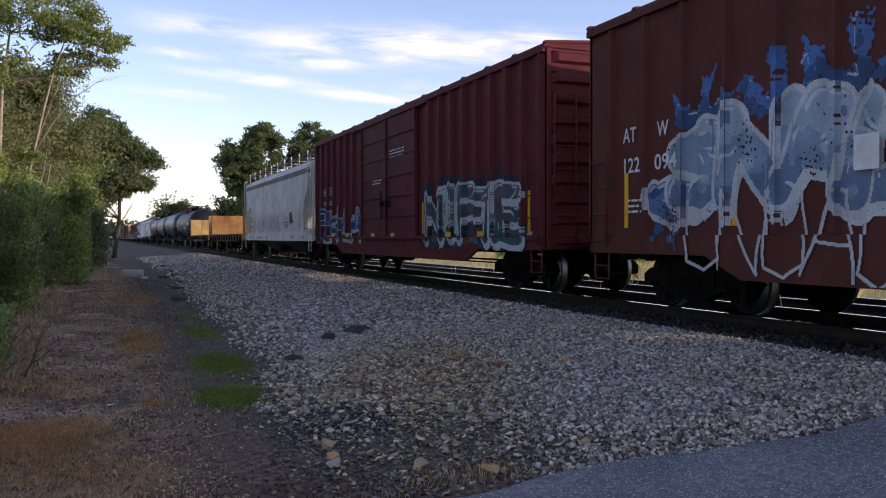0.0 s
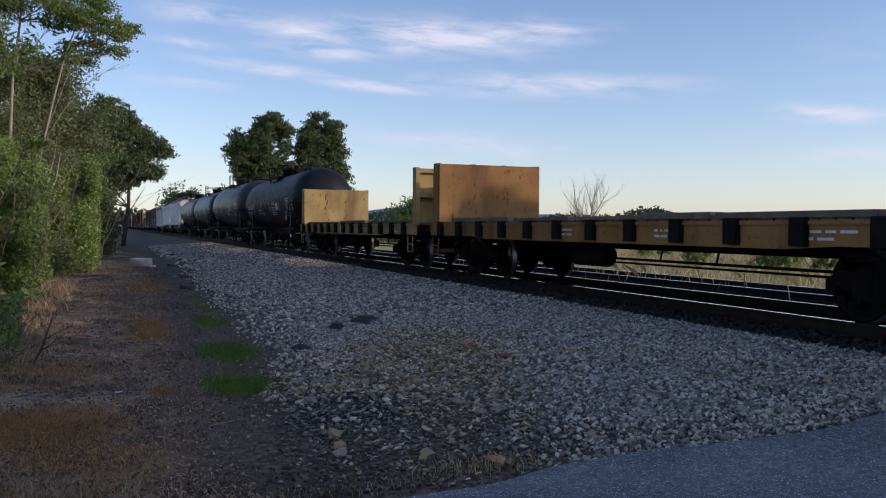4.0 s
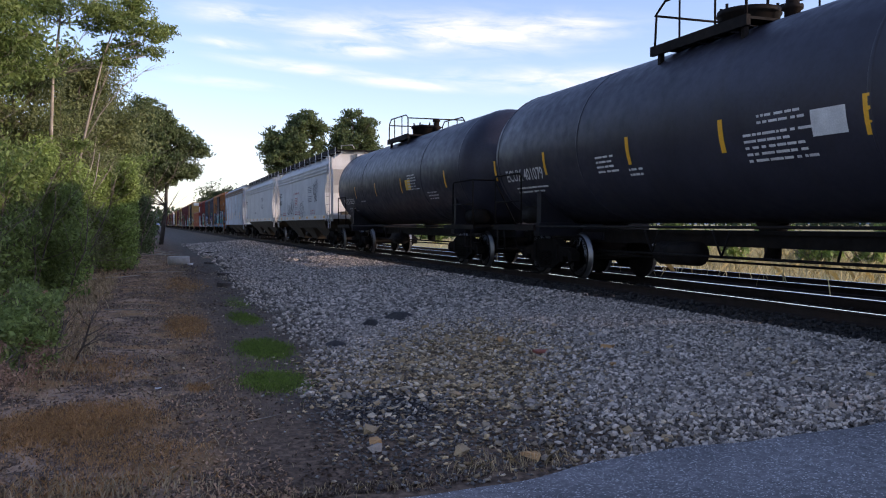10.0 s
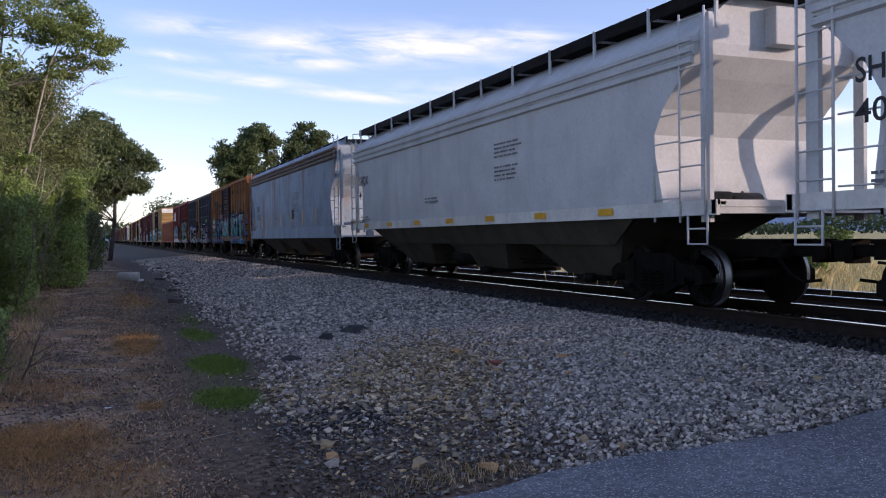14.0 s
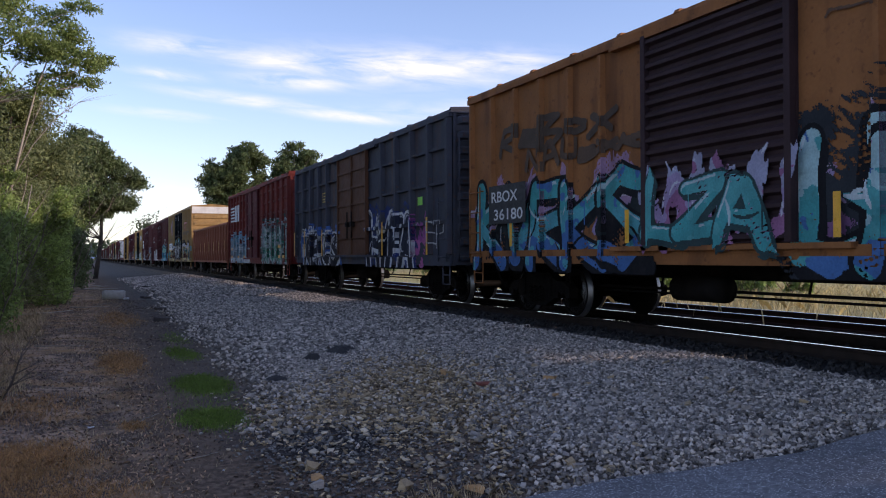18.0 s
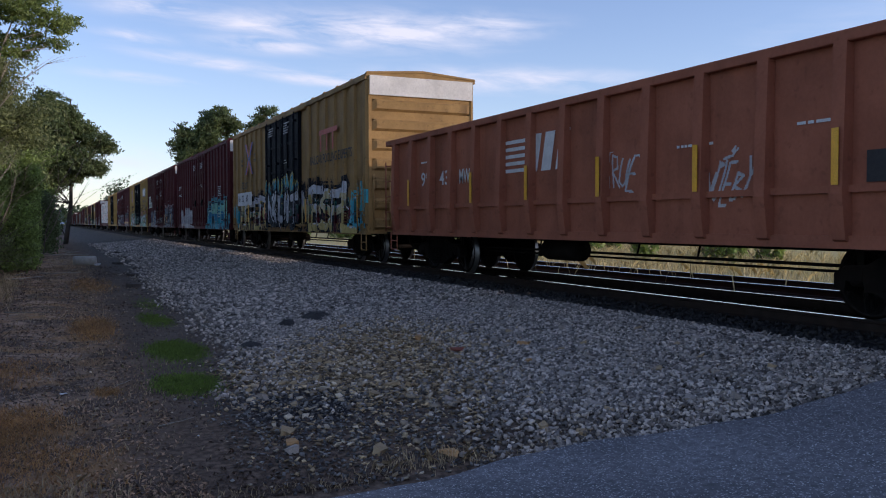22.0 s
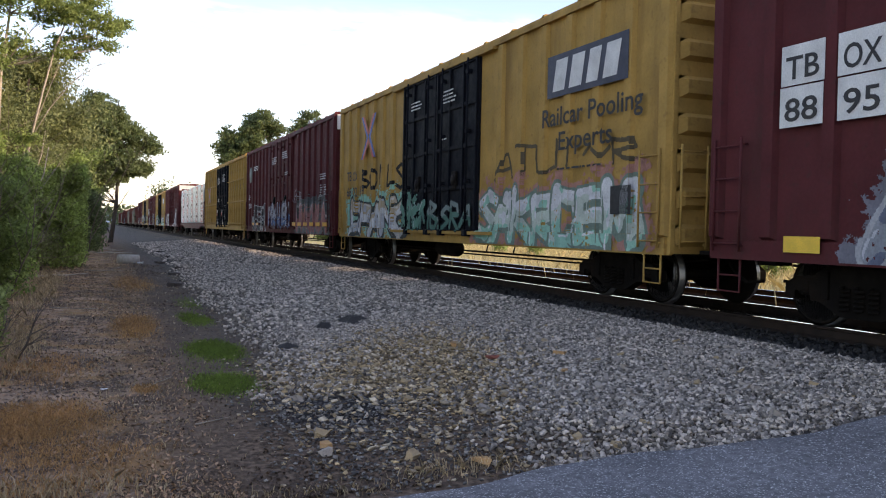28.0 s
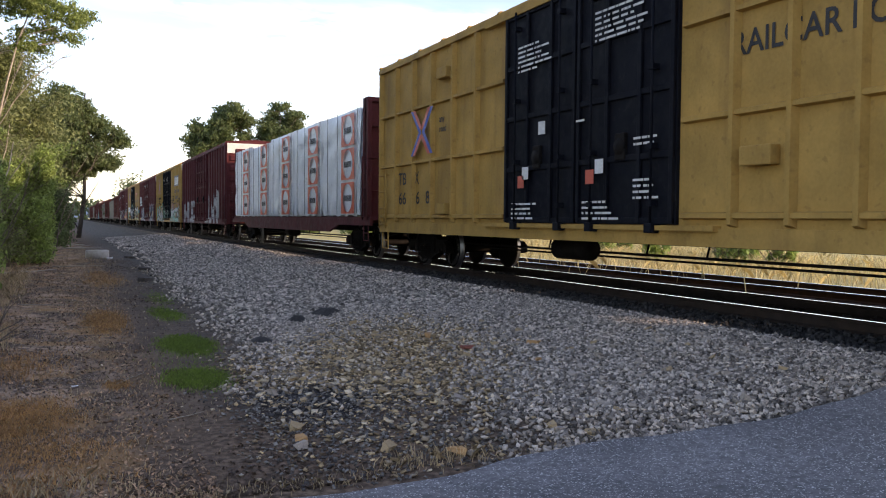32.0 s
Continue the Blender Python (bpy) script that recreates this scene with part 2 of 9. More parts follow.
# ---- mesh helpers ----
class Build:
    """Collects boxes, tubes and plates into one mesh."""

    def __init__(self):
        self.v, self.f, self.m, self.s = [], [], [], []

    def add(self, verts, faces, mat=0, smooth=False):
        k = len(self.v)
        self.v.extend(verts)
        self.f.extend([tuple(i + k for i in f) for f in faces])
        self.m.extend([mat] * len(faces))
        self.s.extend([smooth] * len(faces))
        return self

    def box(self, x0, x1, y0, y1, z0, z1, mat=0, bevel=0.0):
        if bevel:
            return self.bevelled(x0, x1, y0, y1, z0, z1, bevel, mat)
        v = [(x, y, z) for x in (x0, x1) for y in (y0, y1) for z in (z0, z1)]
        return self.add(v, [(0, 1, 3, 2), (4, 6, 7, 5), (0, 4, 5, 1), (2, 3, 7, 6), (0, 2, 6, 4), (1, 5, 7, 3)], mat)

    def bevelled(self, x0, x1, y0, y1, z0, z1, b, mat=0):
        bm = bmesh.new()
        bmesh.ops.create_cube(bm, size=1, matrix=Matrix.Translation(((x0 + x1) / 2, (y0 + y1) / 2, (z0 + z1) / 2)) @ Matrix.Diagonal((x1 - x0, y1 - y0, z1 - z0, 1)))
        bmesh.ops.bevel(bm, geom=list(bm.edges), offset=b, segments=2, profile=0.6, affect="EDGES")
        bm.verts.index_update()
        self.add([tuple(v.co) for v in bm.verts], [tuple(v.index for v in f.verts) for f in bm.faces], mat)
        bm.free()
        return self

    def prism(self, outline, x0, x1, mat=0):
        """An outline in (y, z), anticlockwise seen from +x, drawn out from x0 to x1."""
        n = len(outline)
        v = [(x0, y, z) for y, z in outline] + [(x1, y, z) for y, z in outline]
        f = [tuple(range(n))[::-1], tuple(range(n, 2 * n))] + [(i, (i + 1) % n, (i + 1) % n + n, i + n) for i in range(n)]
        return self.add(v, f, mat)

    def prism_y(self, outline, y0, y1, mat=0):
        """An outline in (x, z) drawn out from y0 to y1."""
        n = len(outline)
        v = [(x, y0, z) for x, z in outline] + [(x, y1, z) for x, z in outline]
        f = [tuple(range(n)), tuple(range(n, 2 * n))[::-1]] + [(i, i + n, (i + 1) % n + n, (i + 1) % n) for i in range(n)]
        return self.add(v, f, mat)

    def tube(self, pts, r, n=6, mat=0):
        pts = [Vector(p) for p in pts]
        rings = []
        for i, p in enumerate(pts):
            d = (pts[min(i + 1, len(pts) - 1)] - pts[max(i - 1, 0)]).normalized()
            a = d.orthogonal().normalized()
            if abs(d.x) < 0.9:
                a = (Vector((1, 0, 0)) - d * d.x).normalized()
            b = d.cross(a)
            rr = r[i] if isinstance(r, (list, tuple)) else r
            rings.append([tuple(p + (a * math.cos(2 * math.pi * k / n) + b * math.sin(2 * math.pi * k / n)) * rr) for k in range(n)])
        v = [q for ring in rings for q in ring]
        f = [(i * n + k, i * n + (k + 1) % n, (i + 1) * n + (k + 1) % n, (i + 1) * n + k) for i in range(len(pts) - 1) for k in range(n)]
        f += [tuple(range(n))[::-1], tuple(range((len(pts) - 1) * n, len(pts) * n))]
        return self.add(v, f, mat, True)

    def lathe(self, profile, axis="y", n=32, at=(0, 0, 0), mat=0):
        """A profile of (along, radius) turned round an axis."""
        v, f = [], []
        for a, r in profile:
            for k in range(n):
                c, s = math.cos(2 * math.pi * k / n) * r, math.sin(2 * math.pi * k / n) * r
                p = {"y": (c, a, s), "x": (a, c, s), "z": (c, s, a)}[axis]
                v.append((p[0] + at[0], p[1] + at[1], p[2] + at[2]))
        for i in range(len(profile) - 1):
            for k in range(n):
                f.append((i * n + k, i * n + (k + 1) % n, (i + 1) * n + (k + 1) % n, (i + 1) * n + k))
        f += [tuple(range(n)), tuple(range((len(profile) - 1) * n, len(profile) * n))]
        return self.add(v, f, mat, True)

    def mesh(self, name):
        me = bpy.data.meshes.new(name)
        me.from_pydata(self.v, [], self.f)
        me.polygons.foreach_set("material_index", self.m)
        me.polygons.foreach_set("use_smooth", self.s)
        me.update()
        bm = bmesh.new()
        bm.from_mesh(me)
        bmesh.ops.recalc_face_normals(bm, faces=bm.faces)
        bm.to_mesh(me)
        bm.free()
        return me


def linked(name, me, parent, at=(0, 0, 0), turn=None, label=""):
    ob = new(name, me)
    if parent:
        ob.parent = parent
    ob.location = at
    if turn:
        ob.rotation_euler = [radians(a) for a in turn]
    return tagged(ob, label)


def part(name, build, mats, parent, label="", at=(0, 0, 0)):
    me = build.mesh(name)
    for m in (mats if isinstance(mats, (list, tuple)) else (mats,)):
        me.materials.append(m)
    return linked(name, me, parent, at, None, label)


TEXTS = {}


def text_mesh(words, size, width=None):
    """Flat letters as a mesh, from the left, in (across, up); width squeezes them to that length."""
    if (words, size) not in TEXTS:
        cu = bpy.data.curves.new("letters", "FONT")
        cu.body, cu.size, cu.resolution_u, cu.offset = words, size, 3, 0.012 * size
        ob = new("letters", cu)
        me = bpy.data.meshes.new_from_object(ob.evaluated_get(bpy.context.evaluated_depsgraph_get()))
        pts = [(v.co.x, v.co.y) for v in me.vertices]
        faces = [tuple(p.vertices) for p in me.polygons]
        bpy.data.objects.remove(ob)
        bpy.data.curves.remove(cu)
        bpy.data.meshes.remove(me)
        TEXTS[(words, size)] = (pts, faces)
    pts, faces = TEXTS[(words, size)]
    if width:
        k = width / max(x for x, _ in pts)
        pts = [(x * k, y) for x, y in pts]
    return pts, faces


# ---- the train ----
CARS = []           # car, metres from the camera's line to its middle at the start
WHEELS = []         # wheelsets, with their place in the truck
SHARED = {}


def shared_mesh(key, make, mats):
    if key not in SHARED:
        me = make().mesh(key if isinstance(key, str) else key[0])
        for m in mats:
            me.materials.append(m)
        SHARED[key] = me
    return SHARED[key]


def make_wheelset():
    b = Build()
    for s in (-1, 1):
        prof = [(s * 0.665, 0.12), (s * 0.665, 0.37), (s * 0.68, 0.475), (s * 0.705, 0.485), (s * 0.715, 0.457), (s * 0.805, 0.45), (s * 0.81, 0.40), (s * 0.77, 0.36), (s * 0.745, 0.2), (s * 0.80, 0.13), (s * 0.80, 0.085)]
        b.lathe(prof[:4], "x", 28)
        b.lathe(prof[3:6], "x", 28, mat=1)
        b.lathe(prof[5:], "x", 28)
    b.lathe([(-1.08, 0.07), (-0.82, 0.075), (-0.6, 0.085), (0, 0.075), (0.6, 0.085), (0.82, 0.075), (1.08, 0.07)], "x", 12)
    for k in range(6):      # bolts on the axle's end caps
        a = k * math.pi / 3
        for s in (-1, 1):
            b.box(min(s * 1.08, s * 1.1), max(s * 1.08, s * 1.1), math.cos(a) * 0.045 - 0.01, math.cos(a) * 0.045 + 0.01, math.sin(a) * 0.045 - 0.01, math.sin(a) * 0.045 + 0.01)
    return b


def make_sideframe():
    b = Build()
    top = [(-1.14, 0.36), (-1.14, 0.52), (-0.98, 0.62), (-0.7, 0.64), (-0.42, 0.80), (0.42, 0.80), (0.7, 0.64), (0.98, 0.62), (1.14, 0.52), (1.14, 0.36), (1.0, 0.33), (0.98, 0.46), (0.76, 0.46), (0.74, 0.33), (0.62, 0.33), (0.28, 0.17), (-0.28, 0.17), (-0.62, 0.33), (-0.74, 0.33), (-0.76, 0.46), (-0.98, 0.46), (-1.0, 0.33)]
    b.prism(top[::-1], -0.09, 0.09)
    for s in (-1, 1):       # bearing adapters and braces
        b.box(-0.1, 0.1, s * 0.87 - 0.11, s * 0.87 + 0.11, 0.44, 0.58, bevel=0.02)
        b.box(-0.125, 0.02, s * 0.5 - 0.05, s * 0.5 + 0.05, 0.36, 0.7, bevel=0.015)
    return b


def make_spring():
    pts = [(-0.11 + 0.045 * math.cos(a * 1.05), 0.07 * math.sin(a * 1.05), 0.24 + a * 0.009) for a in range(0, 34)]
    return Build().tube(pts, 0.016, 4)


def make_truck():
    b = Build()
    b.box(-1.05, 1.05, -0.18, 0.18, 0.5, 0.72, bevel=0.03)
    b.box(-0.3, 0.3, -0.3, 0.3, 0.7, 0.86, bevel=0.03)
    for s in (-1, 1):
        b.tube([(-0.85, s * 0.3, 0.36), (0.85, s * 0.3, 0.36)], 0.04, 6)
        b.box(-0.85, -0.62, s * 0.36 - 0.05, s * 0.36 + 0.05, 0.3, 0.62, bevel=0.015)
        b.box(0.62, 0.85, s * 0.36 - 0.05, s * 0.36 + 0.05, 0.3, 0.62, bevel=0.015)
    return b


def add_truck(car, y):
    tr = linked("truck", shared_mesh("truck", make_truck, [M_iron]), car, (0, y, 0))
    for s in (-1, 1):
        linked("sideframe", shared_mesh("sideframe", make_sideframe, [M_iron]), tr, (s * 1.0, 0, 0))
        if s < 0:           # the springs that face the road
            for k in range(3):
                linked("spring", shared_mesh("spring", make_spring, [M_iron]), tr, (-1.0, -0.2 + k * 0.2, 0))
        w = linked("wheelset", shared_mesh("wheelset", make_wheelset, [M_steel, M_tread]), tr, (0, s * 0.87, 0.457), None, "steel wheels with polished treads")
        WHEELS.append((w, s))


def make_coupler():
    b = Build()
    b.box(-0.1, 0.1, -0.05, 0.45, 0.77, 0.93, bevel=0.02)
    b.prism_y([(-0.16, 0.68), (0.16, 0.68), (0.16, 1.0), (-0.16, 1.0)], 0.42, 0.55)
    b.box(-0.17, -0.05, 0.52, 0.72, 0.7, 0.98, bevel=0.03)
    b.box(0.06, 0.17, 0.52, 0.66, 0.72, 0.96, bevel=0.03)
    b.tube([(0.35, 0.0, 0.75), (0.36, 0.2, 0.55), (0.33, 0.4, 0.42), (0.2, 0.62, 0.45)], 0.025, 6)
    return b


def running_gear(car, L, truck_in=2.0, sill_z=0.78):
    for s in (-1, 1):
        add_truck(car, s * (L / 2 - truck_in))
        linked("coupler", shared_mesh("coupler", make_coupler, [M_iron]), car, (0, s * (L / 2 - 0.15), 0), (0, 0, 0 if s > 0 else 180))
    b = Build()
    b.box(-0.28, 0.28, -L / 2 + 0.15, L / 2 - 0.15, 0.74, 0.98)
    b.box(-0.34, 0.34, -L / 2 + 0.15, L / 2 - 0.15, 0.94, 1.0)
    part("centre_sill", b, M_steel, car)
    b = Build()
    b.lathe([(-0.55, 0.02), (-0.52, 0.2), (0.5, 0.2), (0.55, 0.02)], "y", 14, (-0.75, 1.2, 0.62))
    part("brake_reservoir", b, M_steel, car)
    b = Build()
    b.tube([(-0.55, -L / 2 + 2.9, 0.58), (-0.55, L / 2 - 2.9, 0.58)], 0.025, 6)
    b.tube([(-0.5, -L / 2 + 0.4, 0.72), (-0.42, -L / 2 + 2.9, 0.5), (-0.42, L / 2 - 2.9, 0.5), (-0.5, L / 2 - 0.4, 0.72)], 0.02, 6)
    for y in (-2.0, -0.6, 2.4):
        b.tube([(-0.55, y, 0.58), (-0.5, y, 0.76)], 0.018, 5)
    part("brake_rigging", b, M_steel, car)


def side_bar(b, L, hw, f0, f1, z0, z1, d=0.008, t=0.012, mat=0):
    """A plate on the side that faces the road; f runs from the far end of the car."""
    return b.box(-hw - d - t, -hw - d, L / 2 - f1, L / 2 - f0, z0, z1, mat)


def lettering(car, words, f, z, size, mat, L, hw, d=0.01, name="reporting_mark", label="", width=None):
    """Letters on the side, whose left end lies f metres from the car's far end."""
    pts, faces = text_mesh(words, size, width)
    b = Build()
    b.add([(-hw - d, L / 2 - f - x, z + y) for x, y in pts], faces)
    return part(name, b, mat, car, label)


def stencils(car, L, hw, spots, mat, seed, d=0.01, name="small_lettering", curve=None):
    """Rows of unreadable small lettering: f, z, width, rows."""
    rnd = random.Random(seed)
    for f, z, w, rows in spots:
        b = Build()
        for r in range(rows):
            zz, x = z - r * 0.085, f
            while x < f + w * rnd.uniform(0.75, 1.0):
                e = x + rnd.choice((0.05, 0.08, 0.12, 0.16, 0.24))
                if curve:
                    curve(b, x, e, zz, zz + 0.034)
                else:
                    side_bar(b, L, hw, x, e, zz, zz + 0.034, d, 0.003)
                x = e + rnd.choice((0.02, 0.03, 0.06))
        part(name, b, mat, car)


def reflectors(car, L, hw, fs, z, size=(0.1, 0.46), d=0.012, mat=None):
    for f in fs:
        b = Build()
        side_bar(b, L, hw, f, f + size[0], z, z + size[1], d, 0.004)
        part("reflector", b, mat or M_amber, car)


def ladder(car, L, hw, f0, f1, z0, z1, mat, n=None, d=0.09, name="ladder"):
    b = Build()
    x = -hw - d
    for f in (f0, f1):
        b.tube([(x, L / 2 - f, z0), (x, L / 2 - f, z1)], 0.018, 6)
        for z in (z0 + 0.08, z1 - 0.08):
            b.tube([(x, L / 2 - f, z), (-hw + 0.02, L / 2 - f, z)], 0.014, 5)
    n = n or max(2, int((z1 - z0) / 0.38))
    for k in range(n):
        z = z0 + 0.1 + (z1 - z0 - 0.2) * k / (n - 1)
        b.tube([(x, L / 2 - f0, z), (x, L / 2 - f1, z)], 0.013, 5)
    part(name, b, mat, car)


def end_ladder(car, L, hw, mat, z0, z1, s=-1):
    """On the end of the car, near the corner that faces the road."""
    b = Build()
    y = s * (L / 2 + 0.09)
    for x in (-hw + 0.12, -hw + 0.58):
        b.tube([(x, y, z0), (x, y, z1)], 0.018, 6)
        for z in (z0 + 0.06, z1 - 0.06):
            b.tube([(x, y, z), (x, y - s * 0.12, z)], 0.014, 5)
    n = max(2, int((z1 - z0) / 0.38))
    for k in range(n):
        z = z0 + 0.1 + (z1 - z0 - 0.2) * k / (n - 1)
        b.tube([(-hw + 0.12, y, z), (-hw + 0.58, y, z)], 0.013, 5)
    part("end_ladder", b, mat, car)


def stirrup(car, L, hw, mat, f, z):
    b = Build()
    b.tube([(-hw, L / 2 - f, z), (-hw, L / 2 - f, z - 0.42), (-hw, L / 2 - f - 0.4, z - 0.42), (-hw, L / 2 - f - 0.4, z)], 0.018, 5)
    b.tube([(-hw, L / 2 - f, z - 0.21), (-hw, L / 2 - f - 0.4, z - 0.21)], 0.014, 5)
    part("sill_step", b, mat, car)


# strokes of spray-painted letters in a unit box, from the left, upwards
GLYPH = {
    "N": [[(0, 0), (0, 1), (1, 0), (1, 1)]], "O": [[(0.5, 0), (0, 0.3), (0, 0.7), (0.5, 1), (1, 0.7), (1, 0.3), (0.5, 0)]],
    "T": [[(0, 1), (1, 1)], [(0.5, 1), (0.5, 0)]], "E": [[(1, 1), (0, 1), (0, 0), (1, 0)], [(0, 0.5), (0.8, 0.5)]],
    "A": [[(0, 0), (0.4, 1), (0.6, 1), (1, 0)], [(0.2, 0.4), (0.8, 0.4)]], "S": [[(1, 0.9), (0.5, 1), (0, 0.75), (1, 0.3), (0.5, 0), (0, 0.1)]],
    "R": [[(0, 0), (0, 1), (0.8, 0.95), (0.9, 0.6), (0, 0.5), (1, 0)]], "B": [[(0, 0), (0, 1), (0.8, 0.85), (0, 0.52), (1, 0.3), (0.6, 0), (0, 0)]],
    "K": [[(0, 0), (0, 1)], [(1, 1), (0, 0.5), (1, 0)]], "I": [[(0.5, 0), (0.5, 1)]], "H": [[(0, 0), (0, 1)], [(1, 0), (1, 1)], [(0, 0.5), (1, 0.5)]],
    "P": [[(0, 0), (0, 1), (0.9, 0.95), (0.95, 0.55), (0, 0.5)]], "Y": [[(0, 1), (0.5, 0.5), (1, 1)], [(0.5, 0.5), (0.5, 0)]], "U": [[(0, 1), (0, 0.15), (0.5, 0), (1, 0.15), (1, 1)]],
    "V": [[(0, 1), (0.5, 0), (1, 1)]], "W": [[(0, 0.62), (0.08, 0.36), (0.5, 0.2), (0.92, 0.36), (1, 0.7)], [(0.5, 0), (0.5, 1)]], "G": [[(1, 0.8), (0.5, 1), (0, 0.6), (0, 0.35), (0.5, 0), (1, 0.1), (1, 0.45), (0.6, 0.45)]], "D": [[(0, 0), (0, 1), (0.7, 0.9), (1, 0.5), (0.7, 0.1), (0, 0)]], "J": [[(1, 1), (1, 0.2), (0.5, 0), (0, 0.2)]], "X": [[(0, 0), (1, 1)], [(0, 1), (1, 0)]], "Z": [[(0, 1), (1, 1), (0, 0), (1, 0)]], "M": [[(0, 0), (0.05, 1), (0.5, 0.3), (0.95, 1), (1, 0)]], "C": [[(1, 0.85), (0.5, 1), (0, 0.6), (0, 0.35), (0.5, 0), (1, 0.15)]], "L": [[(0, 1), (0, 0), (1, 0)]],
    "/": [[(0.1, 0.1), (0.6, 0.9)]], "~": [[(0, 0.5), (0.3, 0.8), (0.6, 0.2), (1, 0.6)]]}
SPRAY = {}


def spray(color):
    if color not in SPRAY:
        SPRAY[color] = material("spray_paint", color, 0.65, 0, 0.2, 2.5, (0.05, 0.04, 0.04), 0.3, True, spec=0.1)
    return SPRAY[color]


def waves(X, Z, seed, scale):
    """Smooth uneven field, about -1 to 1."""
    r = np.random.RandomState(seed)
    out = np.zeros(X.shape)
    for k in range(7):
        a, q = r.uniform(0, 2 * np.pi), scale * r.uniform(0.6, 2.4)
        out += np.sin((X * np.cos(a) + Z * np.sin(a)) * q + r.uniform(0, 6.3)) / 2.6
    return out


def shifted(D, right, up):
    """The field moved by whole cells, its border filled with far."""
    out = np.full(D.shape, 9.0)
    h, w = D.shape
    r0, c0 = max(up, 0), max(right, 0)
    out[r0:h + min(up, 0), c0:w + min(right, 0)] = D[max(-up, 0):h - max(up, 0), max(-right, 0):w - max(right, 0)]
    return out


def graffiti(car, L, hw, pieces, posts=(), post_d=0.0, cell=0.014, seed=0, label="", floor=0.83, belts=(), low=1.1):
    """Spray-painted letters that run over the side and its posts. Each piece: letters, f0, f1, z0, z1, stroke, fills, outline, halo."""
    rnd = np.random.RandomState(seed)
    for layer, (letters, f0, f1, z0, z1, w, fills, line, halo) in enumerate(pieces):
        fat = w > 0.2
        pad = w * 1.9 + (0.25 if fat else 0.0)
        nx, nz = int((f1 - f0 + 2 * pad) / cell), int((z1 - z0 + 2 * pad) / cell)
        gx = f0 - pad + (np.arange(nx) + 0.5) * cell
        gz = z0 - pad + (np.arange(nz) + 0.5) * cell
        X, Z = np.meshgrid(gx, gz)
        Xw = X + 0.03 * np.sin(X * 5.1 + seed) + 0.02 * np.sin(Z * 7.3 + X * 2.0)
        Zw = Z + 0.03 * np.sin(X * 4.3 + 1.3 * seed)
        idx = np.full(X.shape, -1)
        edge = 0.07 * waves(X, Z, seed + layer, 9.0) + 0.05 * waves(X, Z, seed + layer + 50, 30.0)
        speck = rnd.uniform(-1, 1, X.shape)
        band = (Z - z0) / max(z1 - z0, 0.1) + 0.16 * waves(X, Z, seed + 7 + layer, 4.0) + 0.05 * waves(X, Z, seed + 9, 18.0)
        which = np.clip((band * len(fills)).astype(int), 0, len(fills) - 1)
        step = (f1 - f0) / len(letters)
        wl = min(w, 0.42 * step) if fat else w
        shapes = []
        for i, ch in enumerate(letters):
            if ch not in GLYPH:
                continue
            over = 0.16 * step * fat
            a, c = f0 + i * step + 0.42 * wl - over, f0 + (i + 1) * step - 0.42 * wl + over
            lo, hi = z0 + wl * 0.5 + rnd.uniform(-0.10, 0.07), z1 - wl * 0.5 + rnd.uniform(-0.14, 0.10)
            lean = rnd.uniform(-0.10, 0.22)
            dist = np.full(X.shape, 9.0)
            ends = []
            for line_pts in GLYPH[ch]:
                pts = [(a + (c - a) * px + lean * (pz - 0.5), lo + (hi - lo) * pz) for px, pz in line_pts]
                ends += [(pts[0], pts[1]), (pts[-1], pts[-2])]
                for (ax, az_), (bx, bz) in zip(pts, pts[1:]):
                    dx, dz = bx - ax, bz - az_
                    k = np.clip(((Xw - ax) * dx + (Zw - az_) * dz) / (dx * dx + dz * dz + 1e-9), 0, 1)
                    blunt = 1.0 - 0.22 * k if fat else 1.0
                    upright = 0.86 if fat and abs(dz) > abs(dx) else 1.0
                    dist = np.minimum(dist, np.hypot(Xw - ax - k * dx, Zw - az_ - k * dz) * blunt * upright)
            if fat:         # swept tails and spurs at the strokes' ends
                for (ex, ez), (qx, qz) in ends:
                    if rnd.uniform() < 0.55:
                        d = Vector((ex - qx, ez - qz))
                        d = d.normalized() if d.length > 0 else Vector((0, 1))
                        tx, tz = ex + d.x * wl * 0.7 + rnd.uniform(-0.6, 0.6) * wl, ez + d.y * wl * 0.7 + rnd.uniform(-0.3, 0.5) * wl
                        dx, dz = tx - ex, tz - ez
                        k = np.clip(((Xw - ex) * dx + (Zw - ez) * dz) / (dx * dx + dz * dz + 1e-9), 0, 1)
                        dist = np.minimum(dist, np.hypot(Xw - ex - k * dx, Zw - ez - k * dz) / np.maximum(1.0 - 0.85 * k, 0.1))
            shapes.append(dist)
        if halo:
            for dist in shapes:
                idx[dist < wl * 0.78 + edge + 0.03 * speck] = len(fills) + 1
        rim = min(0.055, wl * 0.15)
        core = wl * 0.36
        for i, dist in enumerate(shapes):
            if line and fat:        # block shadow to one side and below
                far = shifted(dist, int(0.12 * wl / cell) + 2, -int(0.22 * wl / cell) - 2)
                idx[far < core + rim * 0.6] = len(fills)
            if line:
                idx[dist < core + rim] = len(fills)
            body = dist < core + (0.5 * edge if fat and not line else 0.0)
            idx[body] = which[body]
            if fat:
                inner = shifted(dist, int(0.10 * wl / cell) + 1, -int(0.16 * wl / cell) - 1)
                gleam = body & (inner > core * 0.98) & (dist < core * 0.86) & (waves(X, Z, seed + i, 5.0) > 0.0)
                idx[gleam] = len(fills) + 2
                shade = body & (waves(X, Z, seed + 31 + i, 9.0) > 0.95)
                idx[shade] = (which[shade] + 1) % len(fills)
